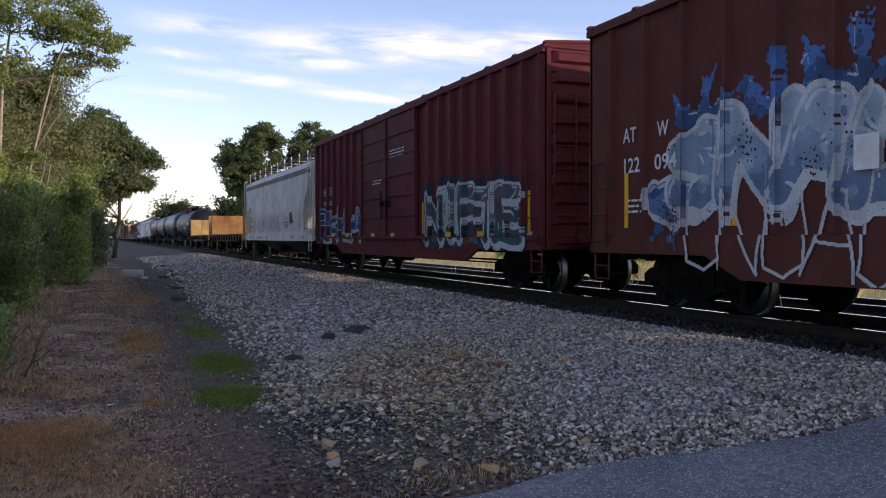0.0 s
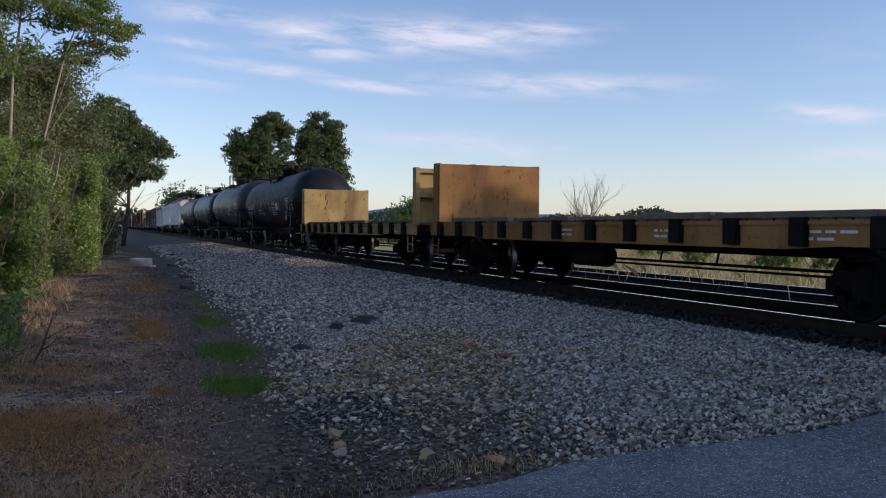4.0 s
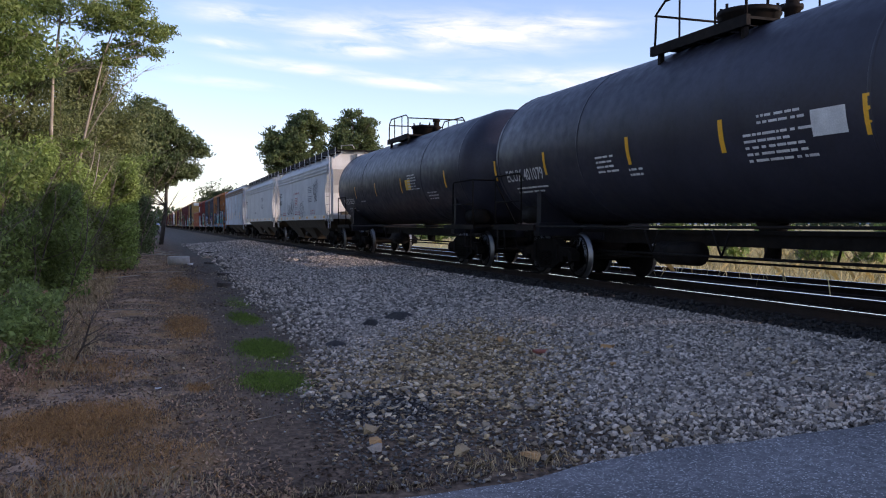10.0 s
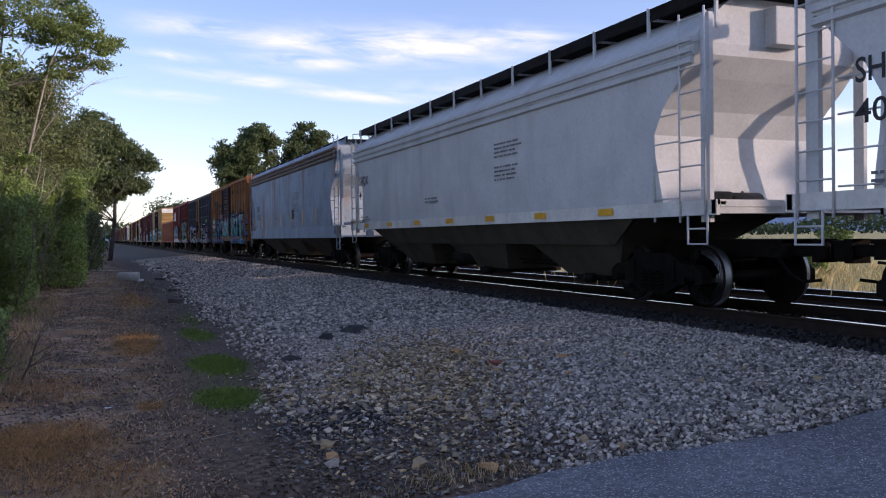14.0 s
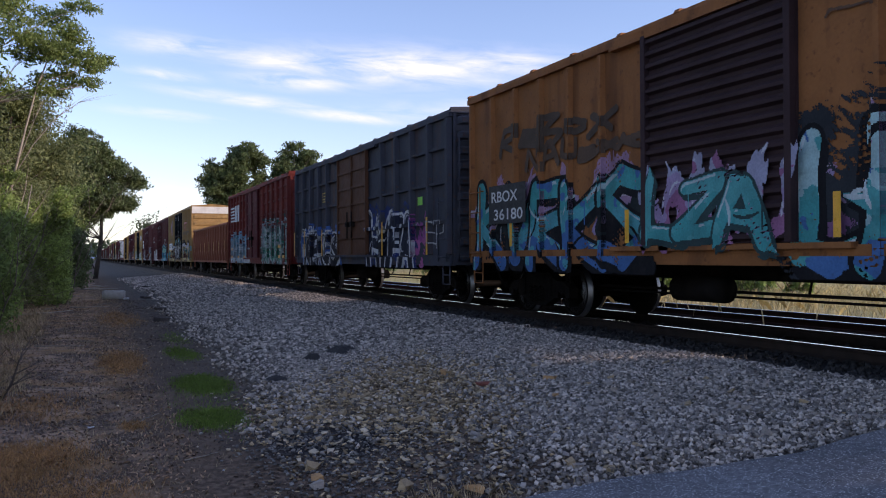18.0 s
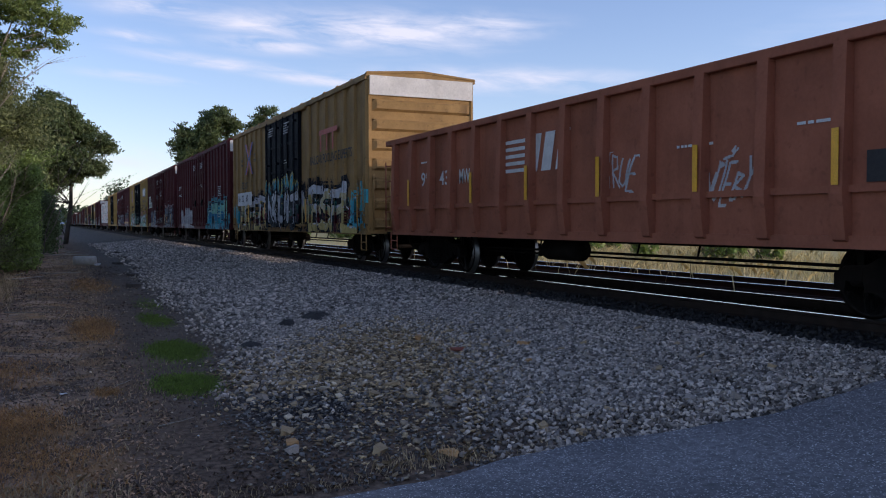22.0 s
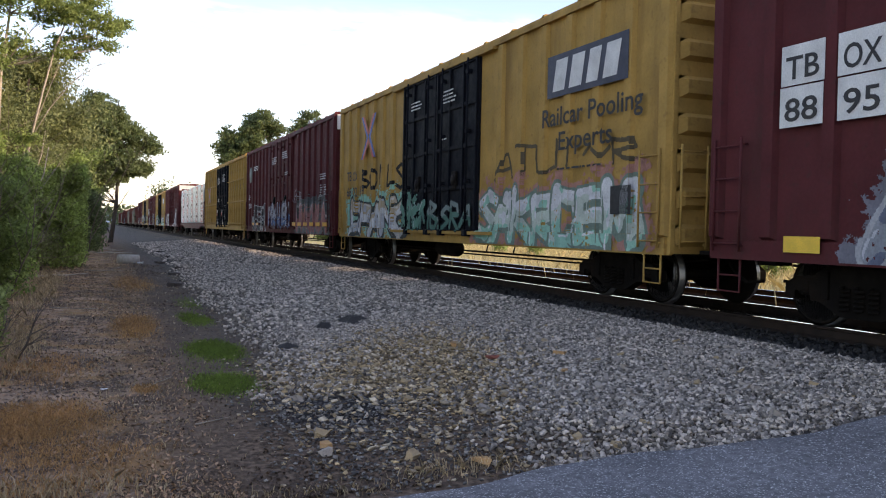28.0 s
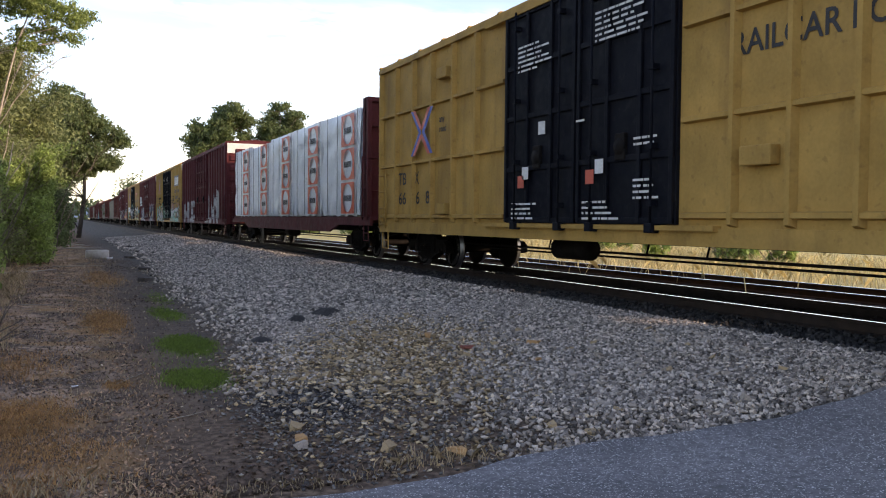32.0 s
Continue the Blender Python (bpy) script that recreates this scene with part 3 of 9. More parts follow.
        if fat and line:            # thin arcs that cut and trim the letters
            for _ in range(int(2.6 * (f1 - f0))):
                cx, cz, q = rnd.uniform(f0, f1), rnd.uniform(z0, z1), rnd.uniform(0.12, 0.55)
                a0, span = rnd.uniform(-3.1, 3.1), rnd.uniform(0.7, 1.7)
                turn = (np.arctan2(Z - cz, X - cx) - a0) % (2 * np.pi)
                arc = (np.abs(np.hypot(X - cx, Z - cz) - q) < 0.012 + 0.014 * np.sin(np.clip(turn / span, 0, 1) * np.pi)) & (turn < span) & (idx >= 0)
                idx[arc] = len(fills) if rnd.uniform() < 0.6 else len(fills) + 2
        if fat:
            # runs of wet paint, and wear that takes the paint off again
            for _ in range(int(3 * (f1 - f0))):
                c, r = rnd.randint(0, nx), rnd.randint(int(nz * 0.2), int(nz * 0.7))
                if idx[r, c] >= 0:
                    n_ = rnd.randint(6, 34)
                    idx[max(r - n_, 0):r, c:c + rnd.randint(1, 3)] = idx[r, c]
            worn = waves(X, Z * 0.5, seed + 70, 7.0) + 0.9 * waves(X, Z, seed + 71, 46.0) + 0.25 * speck > 1.75
            idx[worn] = -1
        on_post = np.zeros(nx, bool)
        for p0, p1 in posts:
            on_post |= (gx > p0) & (gx < p1)
        ok = (gx > 0.02) & (gx < L - 0.02)
        idx[gz < floor] = -1
        on_belt = [any(abs(z - c) < 0.045 for c in belts) for z in gz]
        verts, faces, mats = [], [], []
        for r in range(nz):
            row = idx[r]
            cuts = np.flatnonzero((row[1:] != row[:-1]) | (on_post[1:] != on_post[:-1]) | (ok[1:] != ok[:-1])) + 1
            for c, e in zip(np.concatenate(([0], cuts)), np.concatenate((cuts, [nx]))):
                if row[c] < 0 or not ok[c]:
                    continue
                lift = post_d if on_post[c] and gz[r] > low else 0.055 if gz[r] <= low else ((0.053 if len(belts) > 1 else 0.088) if on_belt[r] else 0)
                d = -hw - 0.005 - 0.003 * layer - lift
                y0, y1 = L / 2 - (gx[c] - cell / 2), L / 2 - (gx[e - 1] + cell / 2)
                zl, zh = gz[r] - cell / 2, gz[r] + cell / 2
                k = len(verts)
                verts += [(d, y0, zl), (d, y1, zl), (d, y1, zh), (d, y0, zh)]
                faces.append((k, k + 1, k + 2, k + 3))
                mats.append(int(row[c]))
        for p0, p1 in posts:        # the flank of each post that faces the crossing
            i = int((p1 - gx[0]) / cell)
            if not 0 <= i < nx or not ok[i]:
                continue
            r = 0
            while r < nz:
                m_ = idx[r, i]
                e = r
                while e < nz and idx[e, i] == m_:
                    e += 1
                if m_ >= 0 and gz[e - 1] > low:
                    zl, zh = max(gz[r] - cell / 2, low), gz[e - 1] + cell / 2
                    ya, yb = L / 2 - (p1 - 0.012), L / 2 - (p1 + 0.024)
                    k = len(verts)
                    verts += [(-hw - post_d, ya, zl), (-hw - 0.002, yb, zl), (-hw - 0.002, yb, zh), (-hw - post_d, ya, zh)]
                    faces.append((k, k + 1, k + 2, k + 3))
                    mats.append(int(m_))
                r = e
        if not verts:
            continue
        me = bpy.data.meshes.new("graffiti")
        me.from_pydata(verts, [], faces)
        bright = tuple(min(0.66, v * 0.45 + 0.36) for v in fills[-1])
        for col in list(fills) + [line or fills[0], halo or fills[0], bright]:
            me.materials.append(spray(col))
        me.polygons.foreach_set("material_index", mats)
        linked("graffiti", me, car, (0, 0, 0), None, label)


def corrugated_end(L, hw, z0, z1, s):
    """Steel end wall between its corner posts."""
    b = Build()
    y = s * L / 2
    b.box(-hw + 0.02, hw - 0.02, min(y, y - s * 0.05), max(y, y - s * 0.05), z0, z1)
    for x in (-hw, hw - 0.07):
        b.box(x, x + 0.07, min(y + s * 0.03, y - s * 0.05), max(y + s * 0.03, y - s * 0.05), z0, z1)
    return b


def end_ribs(car, L, hw, z0, z1, n, s, cap, m):
    """Rounded ribs across the end, each a part of the car."""
    h = (z1 - cap - z0) / n
    w = h * 0.30

    def make():
        b = Build()
        out = [(-w, 0.0), (-w * 0.6, 0.075), (w * 0.6, 0.075), (w, 0.0)]
        v, f = [], []
        for x, scale in ((-hw + 0.10, 0), (-hw + 0.22, 1), (hw - 0.22, 1), (hw - 0.10, 0)):
            v += [(x, s * o * scale, z) for z, o in out]
        for i in range(3):
            for j in range(3):
                f.append((i * 4 + j, i * 4 + j + 1, i * 4 + j + 5, i * 4 + j + 4))
        return b.add(v, f)

    me = shared_mesh(("end_rib", round(h, 3), hw, s, m.name), make, [m])
    for k in range(n):
        linked("end_rib", me, car, (0, s * L / 2, z0 + (k + 0.5) * h))


def boxcar(label, front, rear, top, paint_m, door=None, n_posts=(7, 7), lead=0.12, post=(0.11, 0.09), belts=(), sill=0.95, belly=0.0, ribs=10, cap=None, roof_m=None, flat_sill=True, category="freight car", rails=2, hw=1.55, ladder_m=None, name="boxcar"):
    """A boxcar. door: kind, f0, f1, material."""
    L = rear - front
    car = new(name)
    tagged(car, label, category, "cars of the train")
    CARS.append((car, (front + rear) / 2))
    b = Build()
    b.box(-hw, -hw + 0.06, -L / 2, L / 2, sill, top - 0.1)
    part("side_wall", b, paint_m, car)
    b = Build()
    b.box(hw - 0.06, hw, -L / 2, L / 2, sill, top - 0.1)
    part("side_wall", b, paint_m, car)
    b = Build()
    b.box(-hw + 0.06, hw - 0.06, -L / 2 + 0.05, L / 2 - 0.05, sill, sill + 0.12)
    part("floor_frame", b, M_steel, car)
    # eaves and roof
    b = Build()
    b.prism_y([(-hw - 0.07, top - 0.12), (hw + 0.07, top - 0.12), (hw + 0.05, top - 0.04), (0, top + 0.07), (-hw - 0.05, top - 0.04)], -L / 2 - 0.03, L / 2 + 0.03)
    n = int(L / 1.25)
    for k in range(n + 1):
        y = -L / 2 + k * L / n
        b.prism_y([(-hw - 0.07, top - 0.05), (0, top + 0.06), (hw + 0.07, top - 0.05), (hw + 0.04, top + 0.0), (0, top + 0.12), (-hw - 0.04, top + 0.0)], y - 0.05, y + 0.05)
    part("roof", b, roof_m or paint_m, car)
    b = Build()
    b.box(-hw - 0.085, -hw, -L / 2, L / 2, top - 0.2, top - 0.1)
    part("eave", b, paint_m, car)
    # side sill
    b = Build()
    tin = 3.4
    if belly:
        b.prism([(-L / 2 + 0.1, sill), (-L / 2 + tin - 0.5, sill), (-L / 2 + tin + 0.2, sill - belly), (L / 2 - tin - 0.2, sill - belly), (L / 2 - tin + 0.5, sill), (L / 2 - 0.1, sill), (L / 2 - 0.1, sill + 0.28), (-L / 2 + 0.1, sill + 0.28)], -hw - 0.05, -hw + 0.02)
    else:
        b.box(-hw - 0.05, -hw + 0.02, -L / 2 + 0.05, L / 2 - 0.05, sill, sill + 0.24)
    part("side_sill", b, paint_m, car)
    # posts
    pw, pd = post
    d0, d1 = (door[1], door[2]) if door else (L / 2, L / 2)
    post_at = []
    for k in range(n_posts[0]):
        post_at.append(lead + (d0 - 0.18 - lead) * k / n_posts[0])
    for k in range(n_posts[1]):
        post_at.append(d1 + 0.12 + (L - d1 - 0.26) * (k + 1) / n_posts[1])
    z_post0 = sill + 0.26

    def make_post():
        q = Build()
        h = top - 0.2 - z_post0
        v = [(0, -pw / 2 - 0.02, 0), (-pd, -pw / 2 + 0.015, 0.03), (-pd, pw / 2 - 0.015, 0.03), (0, pw / 2 + 0.02, 0), (0, -pw / 2 - 0.02, h), (-pd, -pw / 2 + 0.015, h - 0.02), (-pd, pw / 2 - 0.015, h - 0.02), (0, pw / 2 + 0.02, h)]
        return q.add(v, [(0, 1, 5, 4), (1, 2, 6, 5), (2, 3, 7, 6), (0, 3, 2, 1), (4, 5, 6, 7)])

    me = shared_mesh(("side_post", round(top, 2), round(sill, 2), pw, pd, paint_m.name), make_post, [paint_m])
    for f in post_at:
        linked("side_post", me, car, (-hw, L / 2 - f, z_post0))
    bd = 0.05 if len(belts) > 3 else 0.085
    for z in belts:
        for g0, g1 in ((0.1, d0 - 0.1), (d1 + 0.1, L - 0.1)):
            b = Build()
            b.prism_y([(-hw, z - 0.05), (-hw - bd, z - 0.03), (-hw - bd, z + 0.03), (-hw, z + 0.05)], L / 2 - g1, L / 2 - g0)
            part("side_belt", b, paint_m, car)
    # ends
    for s in (-1, 1):
        part("end_wall", corrugated_end(L, hw, sill + 0.02, top - 0.1, s), paint_m, car)
        end_ribs(car, L, hw, sill + 0.02, top - 0.1, ribs, s, cap or 0.0, paint_m)
        if cap:
            b = Build()
            b.box(-hw + 0.03, hw - 0.03, s * L / 2 - 0.06, s * L / 2 + 0.06, top - 0.1 - cap, top - 0.09)
            part("end_cap", b, M_white, car, "white excess-height panel")
    b = Build()
    b.box(-hw + 0.5, hw - 0.5, -L / 2 - 0.26, -L / 2 - 0.06, sill + 0.02, sill + 0.07)
    b.tube([(0.7, -L / 2 - 0.2, 2.0), (0.7, -L / 2 - 0.06, 2.0)], 0.03, 6)
    b.lathe([(-L / 2 - 0.24, 0.22), (-L / 2 - 0.20, 0.24)], "y", 16, (0.7, 0, 2.0))
    part("brake_platform", b, M_steel, car)
    if door:
        kind, f0, f1, dm = door
        if kind == "slide":
            add_slide_door(car, L, hw, f0, f1, sill + 0.28, top - 0.22, dm)
        elif kind == "plug":
            mid = (f0 + f1) / 2
            add_plug_door(car, L, hw, f0, mid - 0.01, sill + 0.28, top - 0.22, dm)
            add_plug_door(car, L, hw, mid + 0.01, f1, sill + 0.28, top - 0.22, dm)
        elif kind == "louver":
            add_louver_door(car, L, hw, f0, f1, sill + 0.28, top - 0.22, dm)
        for z0_, z1_ in ((sill + 0.2, sill + 0.27), (top - 0.26, top - 0.2)):
            b = Build()
            b.box(-hw - 0.13, -hw, L / 2 - f1 - 0.8, L / 2 - f0 + 0.8, z0_, z1_)
            part("door_track", b, paint_m, car)
    lm = ladder_m or paint_m
    ladder(car, L, hw, L - 0.62, L - 0.14, sill + 0.1, sill + 1.55, lm, 4, 0.1)
    ladder(car, L, hw, 0.14, 0.62, sill + 0.1, sill + 1.55, lm, 4, 0.1)
    end_ladder(car, L, hw, lm, sill + 0.1, sill + (1.6 if cap else 2.9))
    for f in (0.15, L - 0.58):
        stirrup(car, L, hw, lm, f, sill)
    running_gear(car, L)
    posts = [(f - pw / 2, f + pw / 2) for f in post_at]
    return car, L, hw, posts, pd


def add_slide_door(car, L, hw, f0, f1, z0, z1, m):
    """Two sliding leaves, each with pressed panels between ribs."""
    mid = (f0 + f1) / 2
    for a, c, out in ((f0, mid, 0.03), (mid, f1, 0.05)):
        b = Build()
        b.box(-hw - out - 0.03, -hw - out + 0.02, L / 2 - c, L / 2 - a, z0, z1)
        leaf = part("door_leaf", b, m, car)
        for f in (a, c - 0.08):
            b = Build()
            b.box(-hw - out - 0.085, -hw - out - 0.03, L / 2 - f - 0.08, L / 2 - f, z0, z1, bevel=0.008)
            part("door_stile", b, m, leaf)
        n = 6
        for k in range(n + 1):
            z = z0 + (z1 - z0) * k / n
            b = Build()
            b.box(-hw - out - 0.07, -hw - out - 0.03, L / 2 - c + 0.08, L / 2 - a - 0.08, z - 0.03, z + 0.03, bevel=0.008)
            part("door_rib", b, m, leaf)
        b = Build()
        y = L / 2 - (c - 0.25 if out < 0.04 else a + 0.25)
        b.tube([(-hw - out - 0.12, y, z0 + 0.5), (-hw - out - 0.12, y, z0 + 1.3)], 0.02, 6)
        b.box(-hw - out - 0.16, -hw - out - 0.03, y - 0.09, y + 0.09, z0 + 0.85, z0 + 1.0, bevel=0.01)
        part("door_latch", b, M_steel, leaf)


def add_plug_door(car, L, hw, f0, f1, z0, z1, m):
    """One leaf of a plug door, with frame, belts, locking rods and gear box."""
    b = Build()
    b.box(-hw - 0.06, -hw + 0.02, L / 2 - f1, L / 2 - f0, z0, z1, bevel=0.015)
    leaf = part("door_leaf", b, m, car, "black plug door leaf" if m is M_black_door else "dark red plug door leaf")
    w = f1 - f0
    for f in (f0 + 0.02, f0 + w * 0.33, f0 + w * 0.66, f1 - 0.1):
        b = Build()
        b.box(-hw - 0.115, -hw - 0.06, L / 2 - f - 0.08, L / 2 - f, z0 + 0.02, z1 - 0.02, bevel=0.01)
        part("door_stile", b, m, leaf)
    for k in range(5):
        z = z0 + 0.05 + (z1 - z0 - 0.1) * k / 4
        b = Build()
        b.box(-hw - 0.10, -hw - 0.06, L / 2 - f1 + 0.02, L / 2 - f0 - 0.02, z - 0.045, z + 0.045, bevel=0.01)
        part("door_rib", b, m, leaf)
    for f in (f0 + w * 0.2, f0 + w * 0.82):
        b = Build()
        b.tube([(-hw - 0.15, L / 2 - f, z0 - 0.05), (-hw - 0.15, L / 2 - f, z1)], 0.022, 6)
        for z in (z0 + 0.3, z0 + 1.1, z0 + 2.2, z1 - 0.3):
            b.box(-hw - 0.18, -hw - 0.06, L / 2 - f - 0.05, L / 2 - f + 0.05, z - 0.04, z + 0.04)
        b.box(-hw - 0.2, -hw - 0.02, L / 2 - f - 0.08, L / 2 - f + 0.08, z0 - 0.12, z0 + 0.02, bevel=0.015)
        part("locking_rod", b, m, leaf)
    b = Build()
    b.lathe([(-hw - 0.16, 0.02), (-hw - 0.15, 0.12), (-hw - 0.10, 0.13)], "x", 12, (0, L / 2 - f0 - w / 2, z0 + 1.15))
    b.box(-hw - 0.13, -hw - 0.06, L / 2 - f0 - w / 2 - 0.12, L / 2 - f0 - w / 2 + 0.12, z0 + 0.95, z0 + 1.35, bevel=0.02)
    part("lock_gear", b, M_steel, leaf)


def add_louver_door(car, L, hw, f0, f1, z0, z1, m):
    b = Build()
    b.box(-hw - 0.05, -hw + 0.02, L / 2 - f1, L / 2 - f0, z0, z1)
    leaf = part("door_leaf", b, m, car, "dark ribbed sliding door")
    n = 17
    h = (z1 - z0) / n
    for k in range(n):
        z = z0 + k * h
        b = Build()
        b.prism_y([(-hw - 0.05, z + 0.02), (-hw - 0.12, z + h * 0.3), (-hw - 0.12, z + h * 0.55), (-hw - 0.05, z + h * 0.85)], L / 2 - f1 + 0.1, L / 2 - f0 - 0.1)
        part("door_slat", b, m, leaf)
    for f in (f0, f1 - 0.1):
        b = Build()
        b.box(-hw - 0.14, -hw - 0.05, L / 2 - f - 0.1, L / 2 - f, z0, z1, bevel=0.01)
        part("door_stile", b, m, leaf)


def covered_hopper(label, front, rear, m, top=4.45, kind="round", seed=0, bays=3, sill=(0.96, 1.36), side=3.88, chord=None, sill_m=None):
    L = rear - front
    car = new("covered_hopper")
    tagged(car, label, "hopper car", "cars of the train")
    CARS.append((car, (front + rear) / 2))
    hw = 1.55
    # body, lofted from the sill up: height, half width, drawn-in length at each end
    lo_, hi_ = sill
    levels = [(hi_ - 0.04, 1.50, 1.78), (1.75, 1.52, 1.72), (2.2, 1.545, 1.6), (2.55, 1.55, 1.35), (2.9, 1.55, 1.0), (3.3, 1.55, 0.62), (side - 0.18, 1.545, 0.45), (side - 0.02, 1.53, 0.42), (side + 0.03, 1.53, 0.42), (side + 0.14, 1.47, 0.42), (side + 0.30, 1.30, 0.42), (top - 0.08, 0.95, 0.42), (top, 0.55, 0.42), (top + 0.04, 0.0, 0.42)]
    if kind == "ribbed":        # the end slopes in under the eave and stands upright again below
        deep = {1: 1.22, 2: 1.30, 3: 1.32, 4: 1.12, 5: 0.70}
        levels = [(z, w, 1.18 if i == 0 else deep.get(i, c)) for i, (z, w, c) in enumerate(levels)]
    v, f = [], []
    seg = 12
    for z, w, cut in levels:
        ys = [-L / 2 + cut + (L - 2 * cut) * k / seg for k in range(seg + 1)]
        ring = [(-w, y, z) for y in ys] + [(w, y, z) for y in ys[::-1]]
        v += ring
    n = 2 * (seg + 1)
    for i in range(len(levels) - 1):
        f += [(i * n + k, i * n + (k + 1) % n, (i + 1) * n + (k + 1) % n, (i + 1) * n + k) for k in range(n)]
    b = Build()
    b.add(v, f)
    part("body", b, m, car)
    for s in (-1, 1):
        b = Build()
        b.box(min(s * 1.56, s * 1.49), max(s * 1.56, s * 1.49), -L / 2 + 0.42, L / 2 - 0.42, side - 0.20, side)
        if kind == "ribbed":
            for k in range(3):
                part("chord_rib", Build().prism_y([(s * 1.54, side - 0.34 + k * 0.15), (s * 1.60, side - 0.31 + k * 0.15), (s * 1.60, side - 0.25 + k * 0.15), (s * 1.54, side - 0.22 + k * 0.15)], -L / 2 + 0.44, L / 2 - 0.44), chord or m, car)
        part("top_chord", b, chord or m, car)
    # side sill and end platforms
    for s in (-1, 1):
        b = Build()
        x = s * hw
        b.box(min(x, x - s * 0.06), max(x, x - s * 0.06), -L / 2, L / 2, lo_, hi_)
        b.box(min(x - s * 0.02, x - s * 0.16), max(x - s * 0.02, x - s * 0.16), -L / 2, L / 2, hi_ - 0.07, hi_)
        part("side_sill", b, sill_m or m, car)
    for s in (-1, 1):
        b = Build()
        y0, y1 = sorted((s * L / 2, s * (L / 2 - 1.9)))
        b.box(-hw + 0.07, hw - 0.07, y0, y1, hi_ - 0.1, hi_ - 0.03)
        ye = s * (L / 2 - 0.02)
        b.box(-hw, hw, min(ye, ye - s * 0.08), max(ye, ye - s * 0.08), lo_ + 0.02, hi_ - 0.004)
        part("end_platform", b, m, car)
        b = Build()
        # slope sheet under the body's end, with posts
        if kind == "ribbed":
            b.box(-0.3, 0.25, min(s * (L / 2 - 0.44), s * (L / 2 - 0.2)), max(s * (L / 2 - 0.44), s * (L / 2 - 0.2)), side - 0.02, top - 0.14, bevel=0.02)
        else:
            b.add([(-1.4, s * (L / 2 - 1.75), 1.27), (1.4, s * (L / 2 - 1.75), 1.27), (1.45, s * (L / 2 - 0.46), 3.5), (-1.45, s * (L / 2 - 0.46), 3.5), (-1.4, s * (L / 2 - 1.85), 1.27), (1.4, s * (L / 2 - 1.85), 1.27), (1.45, s * (L / 2 - 0.56), 3.5), (-1.45, s * (L / 2 - 0.56), 3.5)], [(0, 1, 2, 3), (7, 6, 5, 4), (0, 3, 7, 4), (1, 5, 6, 2), (3, 2, 6, 7), (0, 4, 5, 1)])
        for x in (-1.46, 1.40):
            b.box(x, x + 0.07, s * (L / 2 - 0.32) - 0.09, s * (L / 2 - 0.32) + 0.09, 1.25, 4.1)
        for x in (-0.5, 0.4) if kind != "ribbed" else ():
            b.add([(x, s * (L / 2 - 0.3), 1.27), (x + 0.1, s * (L / 2 - 0.3), 1.27), (x + 0.1, s * (L / 2 - 0.55), 3.3), (x, s * (L / 2 - 0.55), 3.3), (x, s * (L / 2 - 0.42), 1.27), (x + 0.1, s * (L / 2 - 0.42), 1.27), (x + 0.1, s * (L / 2 - 0.65), 3.3), (x, s * (L / 2 - 0.65), 3.3)], [(0, 1, 2, 3), (7, 6, 5, 4), (0, 3, 7, 4), (1, 5, 6, 2)])
        part("end_frame", b, m, car)
        b = Build()
        b.lathe([(-0.3, 0.03), (-0.27, 0.2), (0.27, 0.2), (0.3, 0.03)], "x", 14, (-0.2, s * (L / 2 - 1.0), 1.5))
        b.box(-0.9, -0.6, s * (L / 2 - 0.9) - 0.15, s * (L / 2 - 0.9) + 0.15, 1.27, 1.7, bevel=0.03)
        b.tube([(-0.6, s * (L / 2 - 0.9), 1.6), (-0.35, s * (L / 2 - 0.9), 1.65), (-0.2, s * (L / 2 - 1.0), 1.7)], 0.025, 5)
        part("brake_gear", b, M_olive, car)
    # roof walk
    b = Build()
    zt = top + 0.12 if kind != "ribbed" else top - 0.02
    for s in (-1, 1):
        if kind == "ribbed":
            b.box(min(s * 1.24, s * 1.26), max(s * 1.24, s * 1.26), -L / 2 + 0.1, L / 2 - 0.1, zt - 0.05, zt + 0.14)
        for k in range(7):
            x = s * (0.72 + k * 0.085)
            part("walk_plank", Build().box(x - 0.032, x + 0.032, -L / 2 + 0.1, L / 2 - 0.1, zt, zt + 0.03), M_steel if kind != "round" else M_deck, car)
    for y in (-L / 2 + 0.25, L / 2 - 0.25):
        for k in range(4):
            yy = y + (k - 1.5) * 0.13
            b.box(-1.1, 1.1, yy - 0.05, yy + 0.05, zt, zt + 0.03)
    part("roof_walk", b, M_steel if kind != "round" else M_deck, car)
    n = int(L / 1.5)
    for k in range(n + 1):
        y = -L / 2 + 0.3 + (L - 0.6) * k / n
        b = Build()
        b.box(-1.27, -0.62, y - 0.02, y + 0.02, zt - 0.035, zt)
        b.box(-1.29, -1.25, y - 0.022, y + 0.022, side + 0.16, zt + 0.15)
        part("walk_bracket", b, m, car)
    for k in range(4 if kind != "round" else 5):
        y = -L / 2 + 2.4 + (L - 4.8) * k / (3 if kind != "round" else 4)
        b = Build()
        b.lathe([(top - 0.05, 0.42), (top + 0.12, 0.42), (top + 0.16, 0.36), (top + 0.17, 0.02)], "z", 18, (0, y, 0))
        part("hatch_cover", b, m, car)
